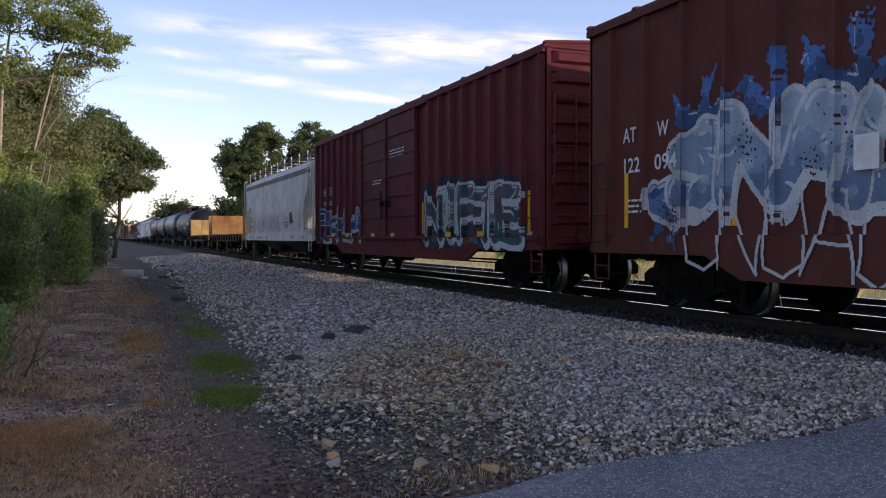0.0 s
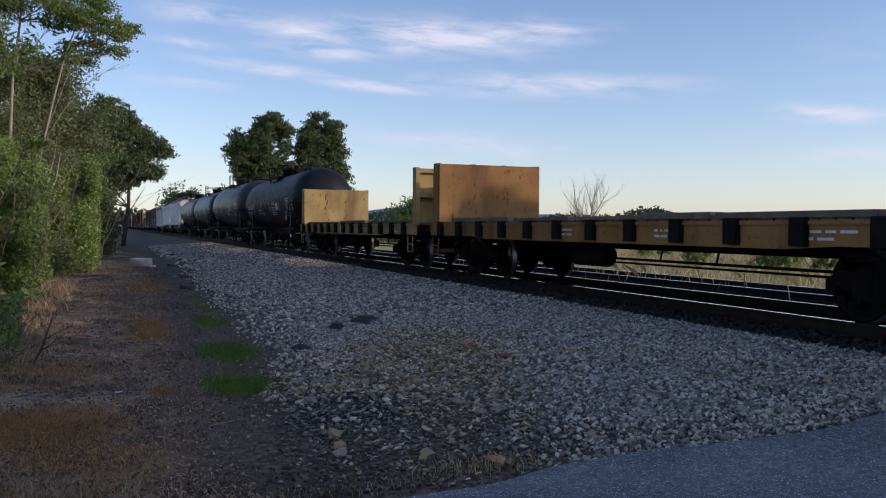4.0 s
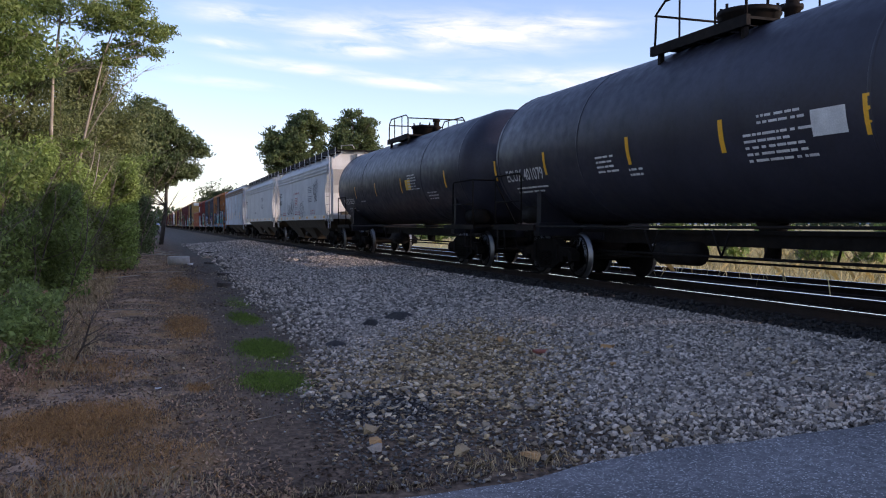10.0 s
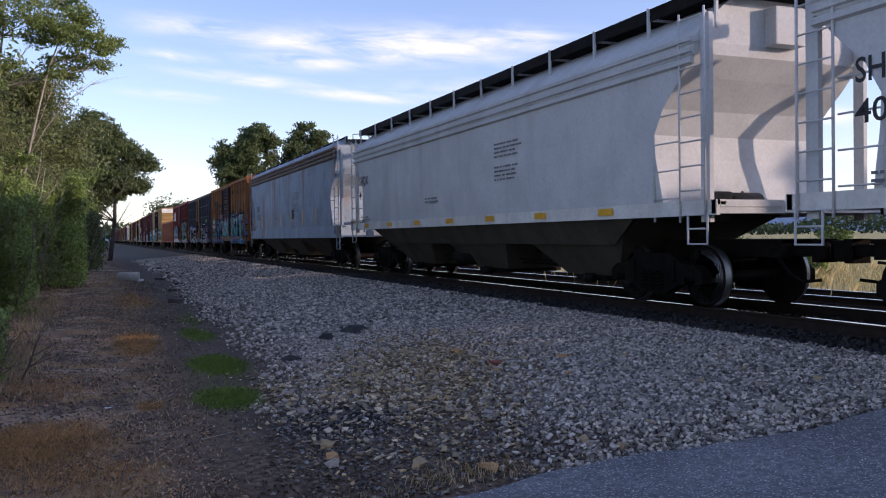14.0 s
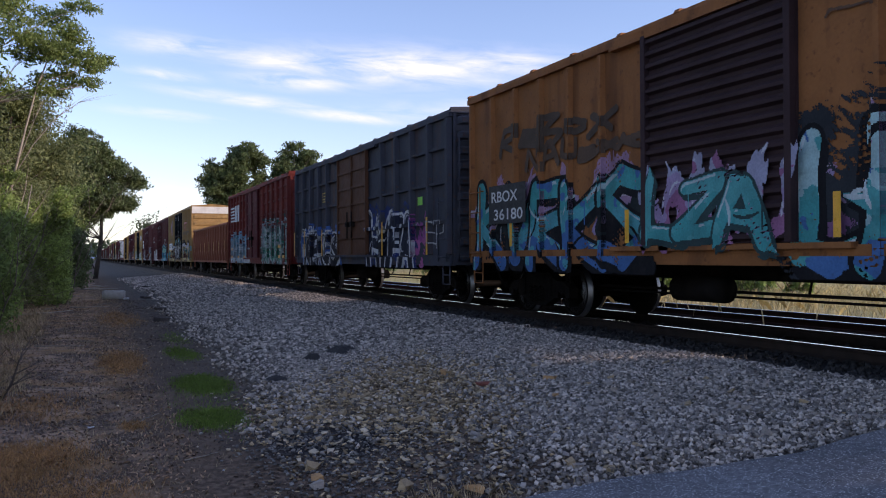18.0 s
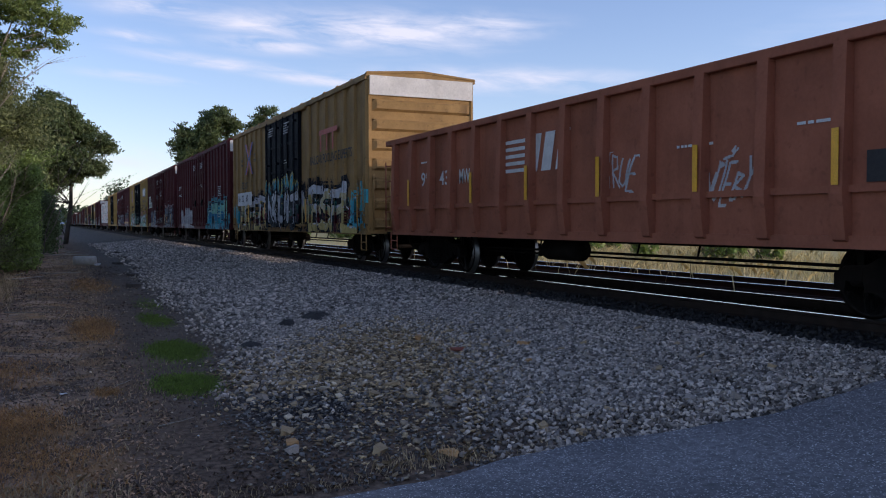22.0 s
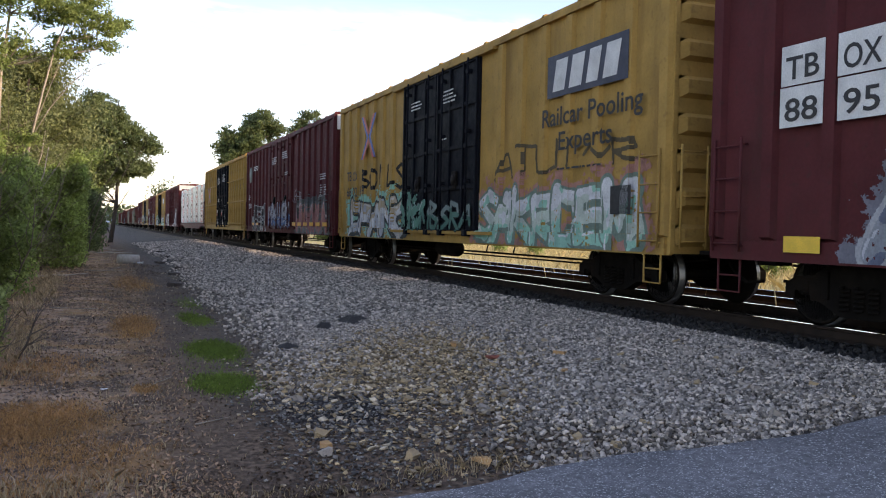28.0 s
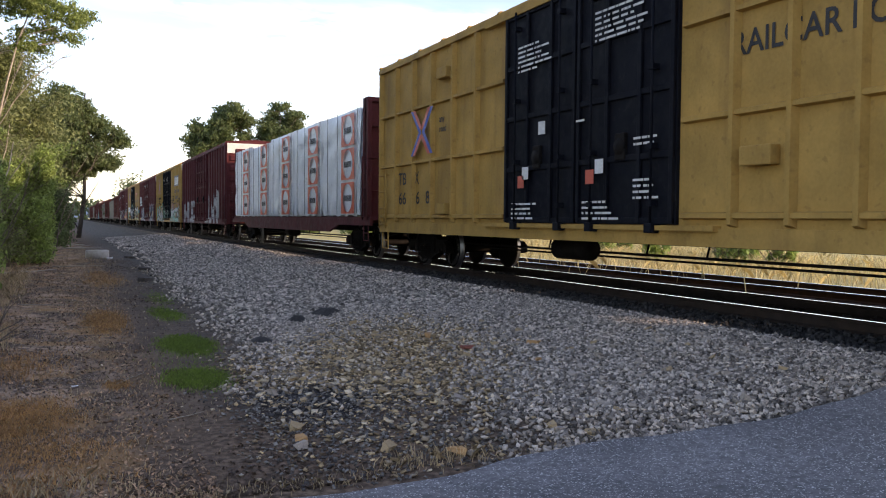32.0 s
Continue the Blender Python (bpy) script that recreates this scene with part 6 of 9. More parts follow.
def tree(label, at, height, radius, seed, leaf_m, n_leaf, leaf=0.12, bark=None, trunk_share=0.35, lean=(0, 0), squash=1.0, droop=0.15, clump=0.5, stems=1, name="tree", category="tree", group="trees along the line", limbs=()):
    rnd = random.Random(seed)
    rs = np.random.RandomState(seed)
    root = new(name)
    tagged(root, label, category, group)
    root.location = at
    b = Build()
    tips = []
    for s in range(stems):
        off = Vector((rnd.gauss(0, 0.3), rnd.gauss(0, 0.3), 0)) if stems > 1 else Vector((0, 0, 0))
        r0 = height * 0.02 / math.sqrt(stems) + 0.02
        q, dd = off + Vector((0, 0, -0.15)), Vector((lean[0] + rnd.gauss(0, 0.12) * (stems > 1), lean[1] + rnd.gauss(0, 0.12) * (stems > 1), 1)).normalized()
        pts, radii = [tuple(q)], [r0 * 1.35]
        n = 9
        for k in range(n):
            dd = (dd + Vector((rnd.gauss(0, 0.06), rnd.gauss(0, 0.06), 0.05))).normalized()
            q = q + dd * height * 0.9 / n
            pts.append(tuple(q))
            radii.append(r0 * (1 - 0.85 * (k + 1) / n))
            share = (k + 1) / n
            if share > trunk_share:
                for _ in range(3):
                    a = rnd.uniform(0, 2 * math.pi)
                    ln = radius * rnd.uniform(0.6, 1.0) * math.sqrt(max(0.04, 1 - ((share - 0.38) * 1.56) ** 2))
                    grow(b, q, (math.cos(a), math.sin(a), rnd.uniform(-0.1, 0.6) * squash), radii[-1] * 0.7 + 0.012, ln, 1, rnd, tips, droop)
        b.tube(pts, radii, 9)
        if s == 0:
            for z, tip, leafy in limbs:
                i = min(range(len(pts)), key=lambda k: abs(pts[k][2] - z))
                p, q = Vector(pts[i]), Vector(tip) - Vector(at)
                way = [p.lerp(q, k / 6) + Vector((rnd.gauss(0, 0.08), rnd.gauss(0, 0.08), 0.35 * math.sin(k / 6 * math.pi))) for k in range(7)]
                b.tube([tuple(v) for v in way], [0.06 - 0.008 * k for k in range(7)], 6)
                for k in range(2, 7):
                    for _ in range(4):
                        e = way[k] + Vector((rnd.gauss(0, 0.45), rnd.gauss(0, 0.6), rnd.gauss(0.05, 0.22)))
                        b.tube([tuple(way[k]), tuple(way[k].lerp(e, 0.5) + Vector((0, 0, 0.06))), tuple(e)], [0.02, 0.012, 0.006], 4)
                        tips += [e] * leafy
    part("trunk", b, bark or M_bark, root)
    tips = np.array([tuple(t) for t in tips])
    pick = tips[rs.randint(0, len(tips), n_leaf)]
    spread = np.clip(rs.normal(size=(n_leaf, 3)), -1.5, 1.5) * np.array([clump, clump, clump * 0.6])
    pos = pick + spread
    pos[:, 2] = np.maximum(pos[:, 2], 0.1)
    linked("crown", leaf_mesh("crown", pos, leaf * rs.uniform(0.6, 1.3, n_leaf), leaf_m, seed, 0.25), root)
    return root


def bush(label, at, rx, ry, h, seed, leaf_m, n_leaf, leaf=0.07, name="bush"):
    rnd = random.Random(seed)
    rs = np.random.RandomState(seed)
    root = tagged(new(name), label, "bush", "undergrowth along the line")
    root.location = at
    b = Build()
    tips = []
    for _ in range(9):
        a = rnd.uniform(0, 2 * math.pi)
        grow(b, (rnd.gauss(0, rx * 0.3), rnd.gauss(0, ry * 0.3), -0.05), (math.cos(a) * 0.6, math.sin(a) * 0.6, 1.0), 0.02, h * rnd.uniform(0.6, 1.0), 1, rnd, tips, 0.2)
    part("stem", b, M_bark, root)
    n1, lobes = n_leaf, 26
    d = rs.normal(size=(lobes, 3))
    d /= np.linalg.norm(d, axis=1)[:, None]
    core = d * (rs.uniform(0.25, 0.95, lobes) ** 0.6)[:, None]
    big = rs.uniform(0.10, 0.30, lobes)
    which = rs.randint(0, lobes, n1)
    e = rs.normal(size=(n1, 3))
    e /= np.linalg.norm(e, axis=1)[:, None]
    e = e * (rs.uniform(0, 1, n1) ** 0.4 * big[which] * rs.uniform(0.8, 1.35, n1))[:, None]
    pos = (core[which] + e) * np.array([rx, ry, h * 0.5]) + np.array([0, 0, h * 0.5])
    fill = rs.uniform(size=n1) < 0.3
    pos[fill, 2] *= rs.uniform(0.1, 0.9, fill.sum())
    pos[:, 2] = np.maximum(pos[:, 2], 0.04)
    linked("foliage", leaf_mesh("foliage", pos, leaf * rs.uniform(0.6, 1.3, n1), leaf_m, seed, 0.2), root)
    return root


def clump_tree(label, at, clumps, seed, leaf_m, n_leaf, leaf, trunk_r, stem, bark=None, flat=0.7, group="trees along the line", bare=()):
    """A tree whose limbs each end in a loose, layered clump of leaves. clumps: x, y, z from the foot, and radius; stem: points of the trunk."""
    rnd = random.Random(seed)
    rs = np.random.RandomState(seed)
    root = tagged(new("tree"), label, "tree", group)
    root.location = at
    b = Build()
    stem = [Vector(p) for p in stem]
    b.tube([tuple(p) for p in stem], [trunk_r * (1.15 - 0.85 * k / (len(stem) - 1)) for k in range(len(stem))], 9)
    for x, y, z, r in clumps:
        c = Vector((x, y, z))
        way = min(stem[1:], key=lambda p: (c - p).length + (2.0 * r if p.z > c.z else 0.0) + max(0.0, p.z - c.z) * 2)
        rr_ = trunk_r * rnd.uniform(0.16, 0.3)
        mid = way.lerp(c, 0.5) + Vector((rnd.gauss(0, 0.1), rnd.gauss(0, 0.1), rnd.uniform(-0.05, 0.2))) * r
        b.tube([tuple(way), tuple(mid), tuple(c)], [rr_, rr_ * 0.7, rr_ * 0.4], 5)
        for _ in range(5):
            e = c + Vector((rnd.gauss(0, 0.55), rnd.gauss(0, 0.55), rnd.gauss(0.1, 0.35))) * r
            b.tube([tuple(mid.lerp(c, rnd.uniform(0.2, 1.0))), tuple(e)], [rr_ * 0.35, rr_ * 0.12], 4)
    for way in bare:
        b.tube(way, [trunk_r * 0.32 * (1 - 0.8 * k / (len(way) - 1)) for k in range(len(way))], 5)
        for p, q in zip(way[1:], way[2:]):
            for _ in range(3):
                d = (Vector(q) - Vector(p))
                e = Vector(p) + d * rnd.uniform(0.8, 1.5) + Vector((rnd.gauss(0, 0.16), rnd.gauss(0, 0.16), rnd.gauss(0.12, 0.14)))
                b.tube([p, tuple(Vector(p).lerp(e, 0.5) + Vector((0, 0, 0.03))), tuple(e)], [trunk_r * 0.1, trunk_r * 0.07, trunk_r * 0.03], 4)
    part("trunk", b, bark or M_bark, root)
    cl = np.array([c[:3] for c in clumps])
    rad = np.array([c[3] for c in clumps])
    # every clump is made of a few twigs' worth of leaves, so that light comes through between them
    sub = 26
    off = rs.normal(size=(len(cl), sub, 3))
    off /= np.linalg.norm(off, axis=2)[:, :, None]
    off *= (rs.uniform(0.1, 1.6, (len(cl), sub)) ** 0.6)[:, :, None] * rad[:, None, None] * np.array([1.0, 1.0, flat])
    tw = cl[:, None, :] + off
    share = rad ** 2 / (rad ** 2).sum()
    which = rs.choice(len(cl), n_leaf, p=share)
    pos = tw[which, rs.randint(0, sub, n_leaf)] + np.clip(rs.normal(size=(n_leaf, 3)), -2.2, 2.2) * rad[which][:, None] * np.array([0.22, 0.22, 0.20 * flat])
    linked("crown", leaf_mesh("crown", pos, leaf * rs.uniform(0.6, 1.3, n_leaf), leaf_m, seed, 0.3), root)
    return root


def oak_clumps(seed, rx, ry, z0, z1, n, r0, r1):
    """Clumps that fill a broad, uneven crown, most of them near its skin."""
    rs = np.random.RandomState(seed)
    out = []
    for k in range(n):
        d = rs.normal(size=3)
        d /= np.linalg.norm(d)
        u = rs.uniform(0.35, 1.0) ** 0.45 * (0.86 + 0.22 * math.sin(3.1 * math.atan2(d[0], d[2]) + seed))
        wide = 1.0 if d[2] > 0 else 1.0 - 0.22 * d[2] * d[2]
        out.append((rx * d[0] * u * wide, ry * d[1] * u, (z0 + z1) / 2 + (z1 - z0) / 2 * d[2] * u, rs.uniform(r0, r1)))
    return out


# the wooded edge beside the verge
SPRAYS = [(-3.3, 7.2, .75), (-2.4, 7.5, .7), (-3.1, 6.3, .6), (-2.1, 6.1, .5), (-3.5, 5.6, .55), (-2.5, 5.4, .45), (-1.3, 7.4, .6), (-.6, 7.6, .6), (-1.2, 6.9, .4),
         (.25, 7.1, .42), (.85, 7.15, .34), (.5, 6.75, .42), (.0, 6.4, .42), (.6, 6.25, .3), (-.3, 6.0, .28), (-.5, 7.1, .4), (-.3, 6.5, .3), (-.9, 6.5, .26), (-3.0, 8.6, .8), (-1.6, 8.4, .7), (-.4, 8.3, .5), (-3.9, 9.6, 1.0), (-2.3, 9.8, .9), (-1.0, 9.3, .6), (.3, 8.5, .35)]
rnd = random.Random(3)
clump_tree("tall leafy tree with thin pale limbs over the verge", (-3.3, 27, 0), [(x + 3.0, rnd.uniform(-0.9, 0.9), z + 0.6, r * 1.1) for x, z, r in SPRAYS], 3, M_leaf_tall, 30000, 0.038, 0.07,
           [(0, 0, -0.15), (0.35, 0.1, 1.6), (0.6, 0.0, 3.0), (0.62, 0.1, 4.4), (0.7, 0, 6.0), (0.9, 0.1, 7.6), (1.0, 0, 9.6)], M_bark_pale, 0.5)
clump_tree("slim pale tree leaning over the verge with a dead limb", (-2.5, 26.6, 0), [(1.4, 0.2, 6.6, .35), (1.9, -0.3, 7.4, .45), (2.2, 0.1, 8.2, .4), (0.3, 0.3, 3.2, .5), (0.6, -0.2, 4.0, .35)], 13, M_leaf_tall, 4200, 0.038, 0.05,
           [(0, 0, -0.15), (0.25, 0, 1.5), (0.5, 0.1, 3.0), (0.75, 0, 4.2), (1.0, 0.1, 5.4), (1.3, 0, 6.6), (1.75, 0.1, 7.9)], M_bark_pale, 0.5,
           bare=([(0.7, 0, 4.0), (1.2, -0.1, 4.9), (1.8, -0.1, 5.7), (2.4, -0.1, 6.2), (3.0, -0.1, 6.35)], [(0.8, 0, 4.4), (1.2, 0.2, 5.6), (1.5, 0.2, 6.4)], [(0.3, -0.3, 1.2), (0.9, -0.4, 2.4), (1.5, -0.5, 3.3)]))
tree("slender leafy tree in the wood's edge", (-5.4, 21, 0), 13, 2.6, 4, M_leaf, 44000, 0.042, M_bark_pale, 0.25, limbs=((2.0, (-3.0, 21, 7.5), 6), (3.0, (-2.6, 21.4, 6.0), 4)))
tree("olive cedar with dense needles in the wood's edge", (-3.2, 36, 0), 8.6, 2.4, 5, M_leaf_olive, 60000, 0.04, M_bark, 0.1, squash=0.4, clump=0.42)
tree("olive cedar with dense needles beside the verge", (-3.7, 30, 0), 8.0, 2.3, 6, M_leaf_olive, 60000, 0.04, M_bark, 0.08, squash=0.4, clump=0.42)
tree("olive cedar with dense needles beside the verge", (-5.2, 25, 0), 8.6, 2.2, 16, M_leaf_olive, 52000, 0.04, M_bark, 0.08, squash=0.4, clump=0.42)
tree("dark leafy tree behind the wood's edge", (-9.5, 33, 0), 14, 4.0, 7, M_leaf_dark, 40000, 0.07)
tree("leafy tree behind the wood's edge", (-7.6, 18, 0), 12, 3.4, 8, M_leaf_dark, 40000, 0.06)
clump_tree("broad dark green oak where the line curves out of sight", (0.9, 72, 0), [(x - 0.8, y, z, r) for x, y, z, r in oak_clumps(9, 3.7, 3.6, 2.8, 12.4, 120, 0.55, 1.0)], 9, M_leaf_dark, 80000, 0.085, 0.17,
           [(0, 0, -0.2), (0.25, 0, 1.6), (0.45, 0.1, 3.2), (0.5, 0, 5.0), (0.4, 0.1, 7.4), (0.5, 0, 9.6), (0.55, 0, 11.4)], M_bark_dark, 0.7,
           bare=([(0.4, -0.2, 2.6), (1.0, -0.4, 3.6), (1.5, -0.5, 4.4)], [(0.1, 0, 0.5), (-0.5, 0.3, 1.8), (-0.9, 0.4, 3.0)]))
tree("leafy tree at the far end of the verge", (-3.4, 58, 0), 7.5, 2.8, 10, M_leaf, 32000, 0.075, M_bark, 0.15)
tree("leafy tree at the far end of the verge", (-3.8, 46, 0), 8, 2.8, 12, M_leaf_olive, 36000, 0.065, M_bark, 0.1)
bush("bright green leafy bush at the wood's edge", (-2.5, 24, 0), 1.3, 2.0, 3.6, 21, M_leaf_bright, 30000, 0.04)
bush("bright green leafy bush at the wood's edge", (-1.35, 33, 0), 1.5, 2.4, 4.6, 22, M_leaf_bright, 34000, 0.045)
bush("leafy green bush close to the verge", (-2.6, 19.5, 0), 1.5, 2.4, 3.4, 23, M_leaf, 30000, 0.038)
bush("leafy green bush close to the verge", (-3.6, 14.5, 0), 1.7, 2.6, 3.4, 24, M_leaf_tall, 30000, 0.034)
bush("low weedy bush beside the verge", (-1.5, 10.9, 0), 0.7, 1.5, 0.95, 25, M_leaf_tall, 9000, 0.024)
bush("low tangle of dry reddish weeds beside the verge", (-1.45, 9.6, 0), 0.5, 1.3, 0.5, 44, M_twig_red, 2600, 0.014, "dry_weeds")
bush("low tangle of dry reddish weeds beside the verge", (-1.8, 14.0, 0), 0.5, 2.2, 0.7, 45, M_twig_red, 2600, 0.016, "dry_weeds")
bush("shaded bush under the oak", (-0.9, 57, 0), 1.4, 4.0, 3.3, 46, M_leaf_dark, 14000, 0.06)
bush("low weedy bush beside the verge", (-3.2, 9.5, 0), 1.3, 1.8, 1.9, 26, M_leaf, 15000, 0.027)
bush("shaded bush under the oak", (-1.6, 45, 0), 1.7, 4.0, 3.8, 27, M_leaf_dark, 28000, 0.05)
bush("shaded bush under the oak", (-2.0, 60, 0), 2.0, 5.0, 4.0, 28, M_leaf_dark, 28000, 0.06)
bush("shaded bush under the oak", (-2.0, 76, 0), 2.2, 4.0, 4.6, 29, M_leaf_dark, 26000, 0.07)

# beyond the tracks
for x_, rx_, z0_, z1_, seed_ in ((23.4, 5.7, 4.0, 21.4, 31), (32.9, 6.3, 3.0, 21.6, 32)):
    clump_tree("large dark oak in the field beyond the tracks", (x_, 140, -0.2), oak_clumps(seed_, rx_, 5.0, z0_, z1_, 110, 0.8, 1.6), seed_, M_leaf_dark, 46000, 0.17, 0.4,
               [(0, 0, -0.2), (0.2, 0, 4.0), (0.0, 0.2, 7.0), (0.3, 0, 11.0), (0.1, 0, 15.0), (0.2, 0, 19.5)], M_bark, 0.75, "oaks in the field")
tree("small green tree in the hedgerow beyond the tracks", (50, 135, -0.2), 6.0, 5.0, 33, M_leaf, 9000, 0.2, M_bark, 0.08, clump=0.9, group="oaks in the field")
tree("small green tree in the hedgerow beyond the tracks", (22, 160, -0.2), 8, 5.0, 34, M_leaf_far, 9000, 0.22, M_bark, 0.08, clump=0.9, group="oaks in the field")
tree("green tree beside the far end of the line", (15, 190, -0.2), 9, 6.0, 35, M_leaf_far, 9000, 0.22, M_bark, 0.08, clump=0.9, group="oaks in the field")
# far edge of the field, hills and low growth
rs = np.random.RandomState(77)
n = 26000
ang = np.radians(rs.uniform(-8, 100, n))
dist_ = 480 + 60 * rs.uniform(0, 1, n) + 40 * np.sin(ang * 9)
tall = 9 + 2.5 * np.sin(ang * 23) + 1.8 * np.sin(ang * 61 + 1) + rs.normal(size=n) * 0.8
pos = np.stack([np.sin(ang) * dist_, np.cos(ang) * dist_, rs.uniform(0, 1, n) ** 0.7 * np.maximum(tall, 1.5)], 1)
woods = linked("far_woods", leaf_mesh("far_woods", pos, rs.uniform(0.7, 1.6, n), M_leaf_far, 77, 0.1, 1.1), None)
tagged(woods, "dark green line of woods along the far edge of the field", "woods", kind="stuff")
# the haze of distance is put into the ridge's blue-grey base colour
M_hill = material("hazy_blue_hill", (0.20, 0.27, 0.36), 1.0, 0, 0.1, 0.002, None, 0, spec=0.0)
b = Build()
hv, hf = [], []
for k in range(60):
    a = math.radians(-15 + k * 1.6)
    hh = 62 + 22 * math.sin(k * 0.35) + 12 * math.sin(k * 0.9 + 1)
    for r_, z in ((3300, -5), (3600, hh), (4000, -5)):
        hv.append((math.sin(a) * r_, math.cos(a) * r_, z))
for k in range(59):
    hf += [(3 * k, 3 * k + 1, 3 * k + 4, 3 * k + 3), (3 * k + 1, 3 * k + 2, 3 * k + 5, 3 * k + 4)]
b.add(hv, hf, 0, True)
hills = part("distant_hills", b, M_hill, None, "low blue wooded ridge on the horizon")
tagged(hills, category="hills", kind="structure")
rnd = random.Random(40)
sap = bush("young green sapling in the dry field", (24, 30, -0.2), 0.7, 0.7, 1.5, 41, M_leaf_bright, 900, 0.09, "sapling")
for k in range(19):
    y = rnd.uniform(20, 85)
    x = rnd.uniform(20, 26) + max(0, y - 20) * rnd.uniform(0.05, 0.75)
    copy_thing(sap, pose(x, y, ground_z(x, y), 0, 0, rnd.uniform(0, 80)))
shrub = bush("broad green shrub at the back of the field", (40, 95, -0.2), 2.6, 2.6, 2.6, 42, M_leaf, 2500, 0.16, "shrub")
for x, y in ((46, 92), (52, 98), (60, 104), (34, 100), (70, 100), (84, 96), (95, 110), (30, 112), (44, 118), (110, 100)):
    copy_thing(shrub, pose(x, y, -0.25, 0, 0, rnd.uniform(0, 80)))
# bare tree in the field
root = tagged(new("dead_tree"), "bare dead tree standing in the field", "tree")
root.location = (58, 94.5, -0.25)
b = Build()
tips = []
rr = random.Random(8)
for k in range(4):
    grow(b, (0, 0, -0.1 + k * 0.3), (rr.gauss(0, 0.35), rr.gauss(0, 0.35), 1), 0.16, 5.2, 2, rr, tips, 0.25, 0.35)
part("trunk", b, M_bark_pale, root)
# hedgerow added out of view to keep the low sun off the bank
hedge = bush("unseen leafy hedgerow added to shade the foreground", (26.5, 4, -0.2), 2.4, 3.4, 7.4, 43, M_leaf_dark, 6000, 0.22, "hedge")
for k in range(9):
    copy_thing(hedge, pose(26.5 + rnd.uniform(-0.8, 0.8), -1.5 - k * 5.2, -0.2 - rnd.uniform(0, 0.3), 0, 0, rnd.uniform(-30, 30)))


def blades(name, label, spots, mat, seed, category="grass"):
    """Tufts of narrow blades: x, y, radius x, radius y, count, height."""
    rs = np.random.RandomState(seed)
    P, Hh = [], []
    for cx, cy, rx, ry, n, h in spots:
        a, r = rs.uniform(0, 2 * np.pi, n), np.sqrt(rs.uniform(0, 1, n)) * (1 + 0.25 * rs.normal(size=n))
        for x, y in zip(cx + rx * r * np.cos(a), cy + ry * r * np.sin(a)):
            P.append((x, y, ground_z(x, y)))
            Hh.append(h * rs.uniform(0.4, 1.2))
    P, Hh = np.array(P), np.array(Hh)
    n = len(P)
    lean = rs.normal(size=(n, 2)) * 0.55 * Hh[:, None]
    a = rs.uniform(0, 2 * np.pi, n)
    wid = np.stack([np.cos(a), np.sin(a), 0 * a], 1) * (0.004 + 0.03 * Hh)[:, None] * 0.6
    tip = P + np.stack([lean[:, 0], lean[:, 1], Hh], 1)
    mid = P + np.stack([lean[:, 0] * 0.3, lean[:, 1] * 0.3, Hh * 0.6], 1)
    v = np.stack([P - wid, P + wid, mid + wid * 0.8, tip, mid - wid * 0.8], 1).reshape(-1, 3)
    me = bpy.data.meshes.new(name)
    me.vertices.add(5 * n)
    me.vertices.foreach_set("co", v.ravel())
    me.loops.add(5 * n)
    me.loops.foreach_set("vertex_index", np.arange(5 * n))
    me.polygons.add(n)
    me.polygons.foreach_set("loop_start", np.arange(0, 5 * n, 5))
    me.polygons.foreach_set("loop_total", np.full(n, 5))
    me.materials.append(mat)
    me.update(calc_edges=True)
    return tagged(new(name, me), label, category, kind="stuff")


blades("green_grass", "patches of fresh green grass at the foot of the gravel bank", [(1.42, 11.1, 0.3, 0.8, 6500, 0.042), (1.22, 8.75, 0.30, 0.55, 5000, 0.036), (1.55, 14.8, 0.24, 1.0, 2200, 0.04), (1.3, 9.8, 0.4, 1.8, 900, 0.03), (1.75, 18, 0.25, 1.6, 700, 0.04)], M_grass, 51)
blades("rusty_grass", "patches of dry rust-coloured grass on the verge", [(-0.45, 7.5, 0.5, 0.75, 6500, 0.035), (-0.95, 7.3, 0.5, 0.7, 4000, 0.04), (-0.2, 6.4, 0.55, 0.45, 2600, 0.03), (0.55, 14.0, 0.3, 1.3, 3600, 0.045), (-0.5, 5.6, 0.8, 0.35, 1500, 0.04), (0.45, 8.7, 0.12, 0.25, 500, 0.035), (0.9, 24, 0.5, 3, 1500, 0.07), (-0.5, 10.2, 0.5, 1.0, 1500, 0.04)], M_orange_grass, 52)
blades("dry_grass", "sparse straw-coloured dry grass along the verge and road edge", [(1.0, 5.05, 1.3, 0.14, 420, 0.045), (2.3, 5.2, 0.45, 0.14, 160, 0.085), (-0.6, 5.4, 0.9, 0.35, 800, 0.07), (-1.1, 12, 0.4, 3, 1600, 0.10), (-1.3, 22, 0.5, 7, 1600, 0.18), (0.2, 18, 1.0, 9, 2400, 0.05), (0.3, 8, 0.9, 2.4, 1200, 0.035), (3.2, 5.15, 0.9, 0.10, 120, 0.05), (0.3, 36, 1.2, 10, 1400, 0.10)], M_dry, 53)
M_dead_leaf = leaf_material("dead_brown_leaves", (0.42, 0.25, 0.14), 0.15)
M_dead_dark = leaf_material("dark_leaf_mould", (0.10, 0.06, 0.038), 0.1)
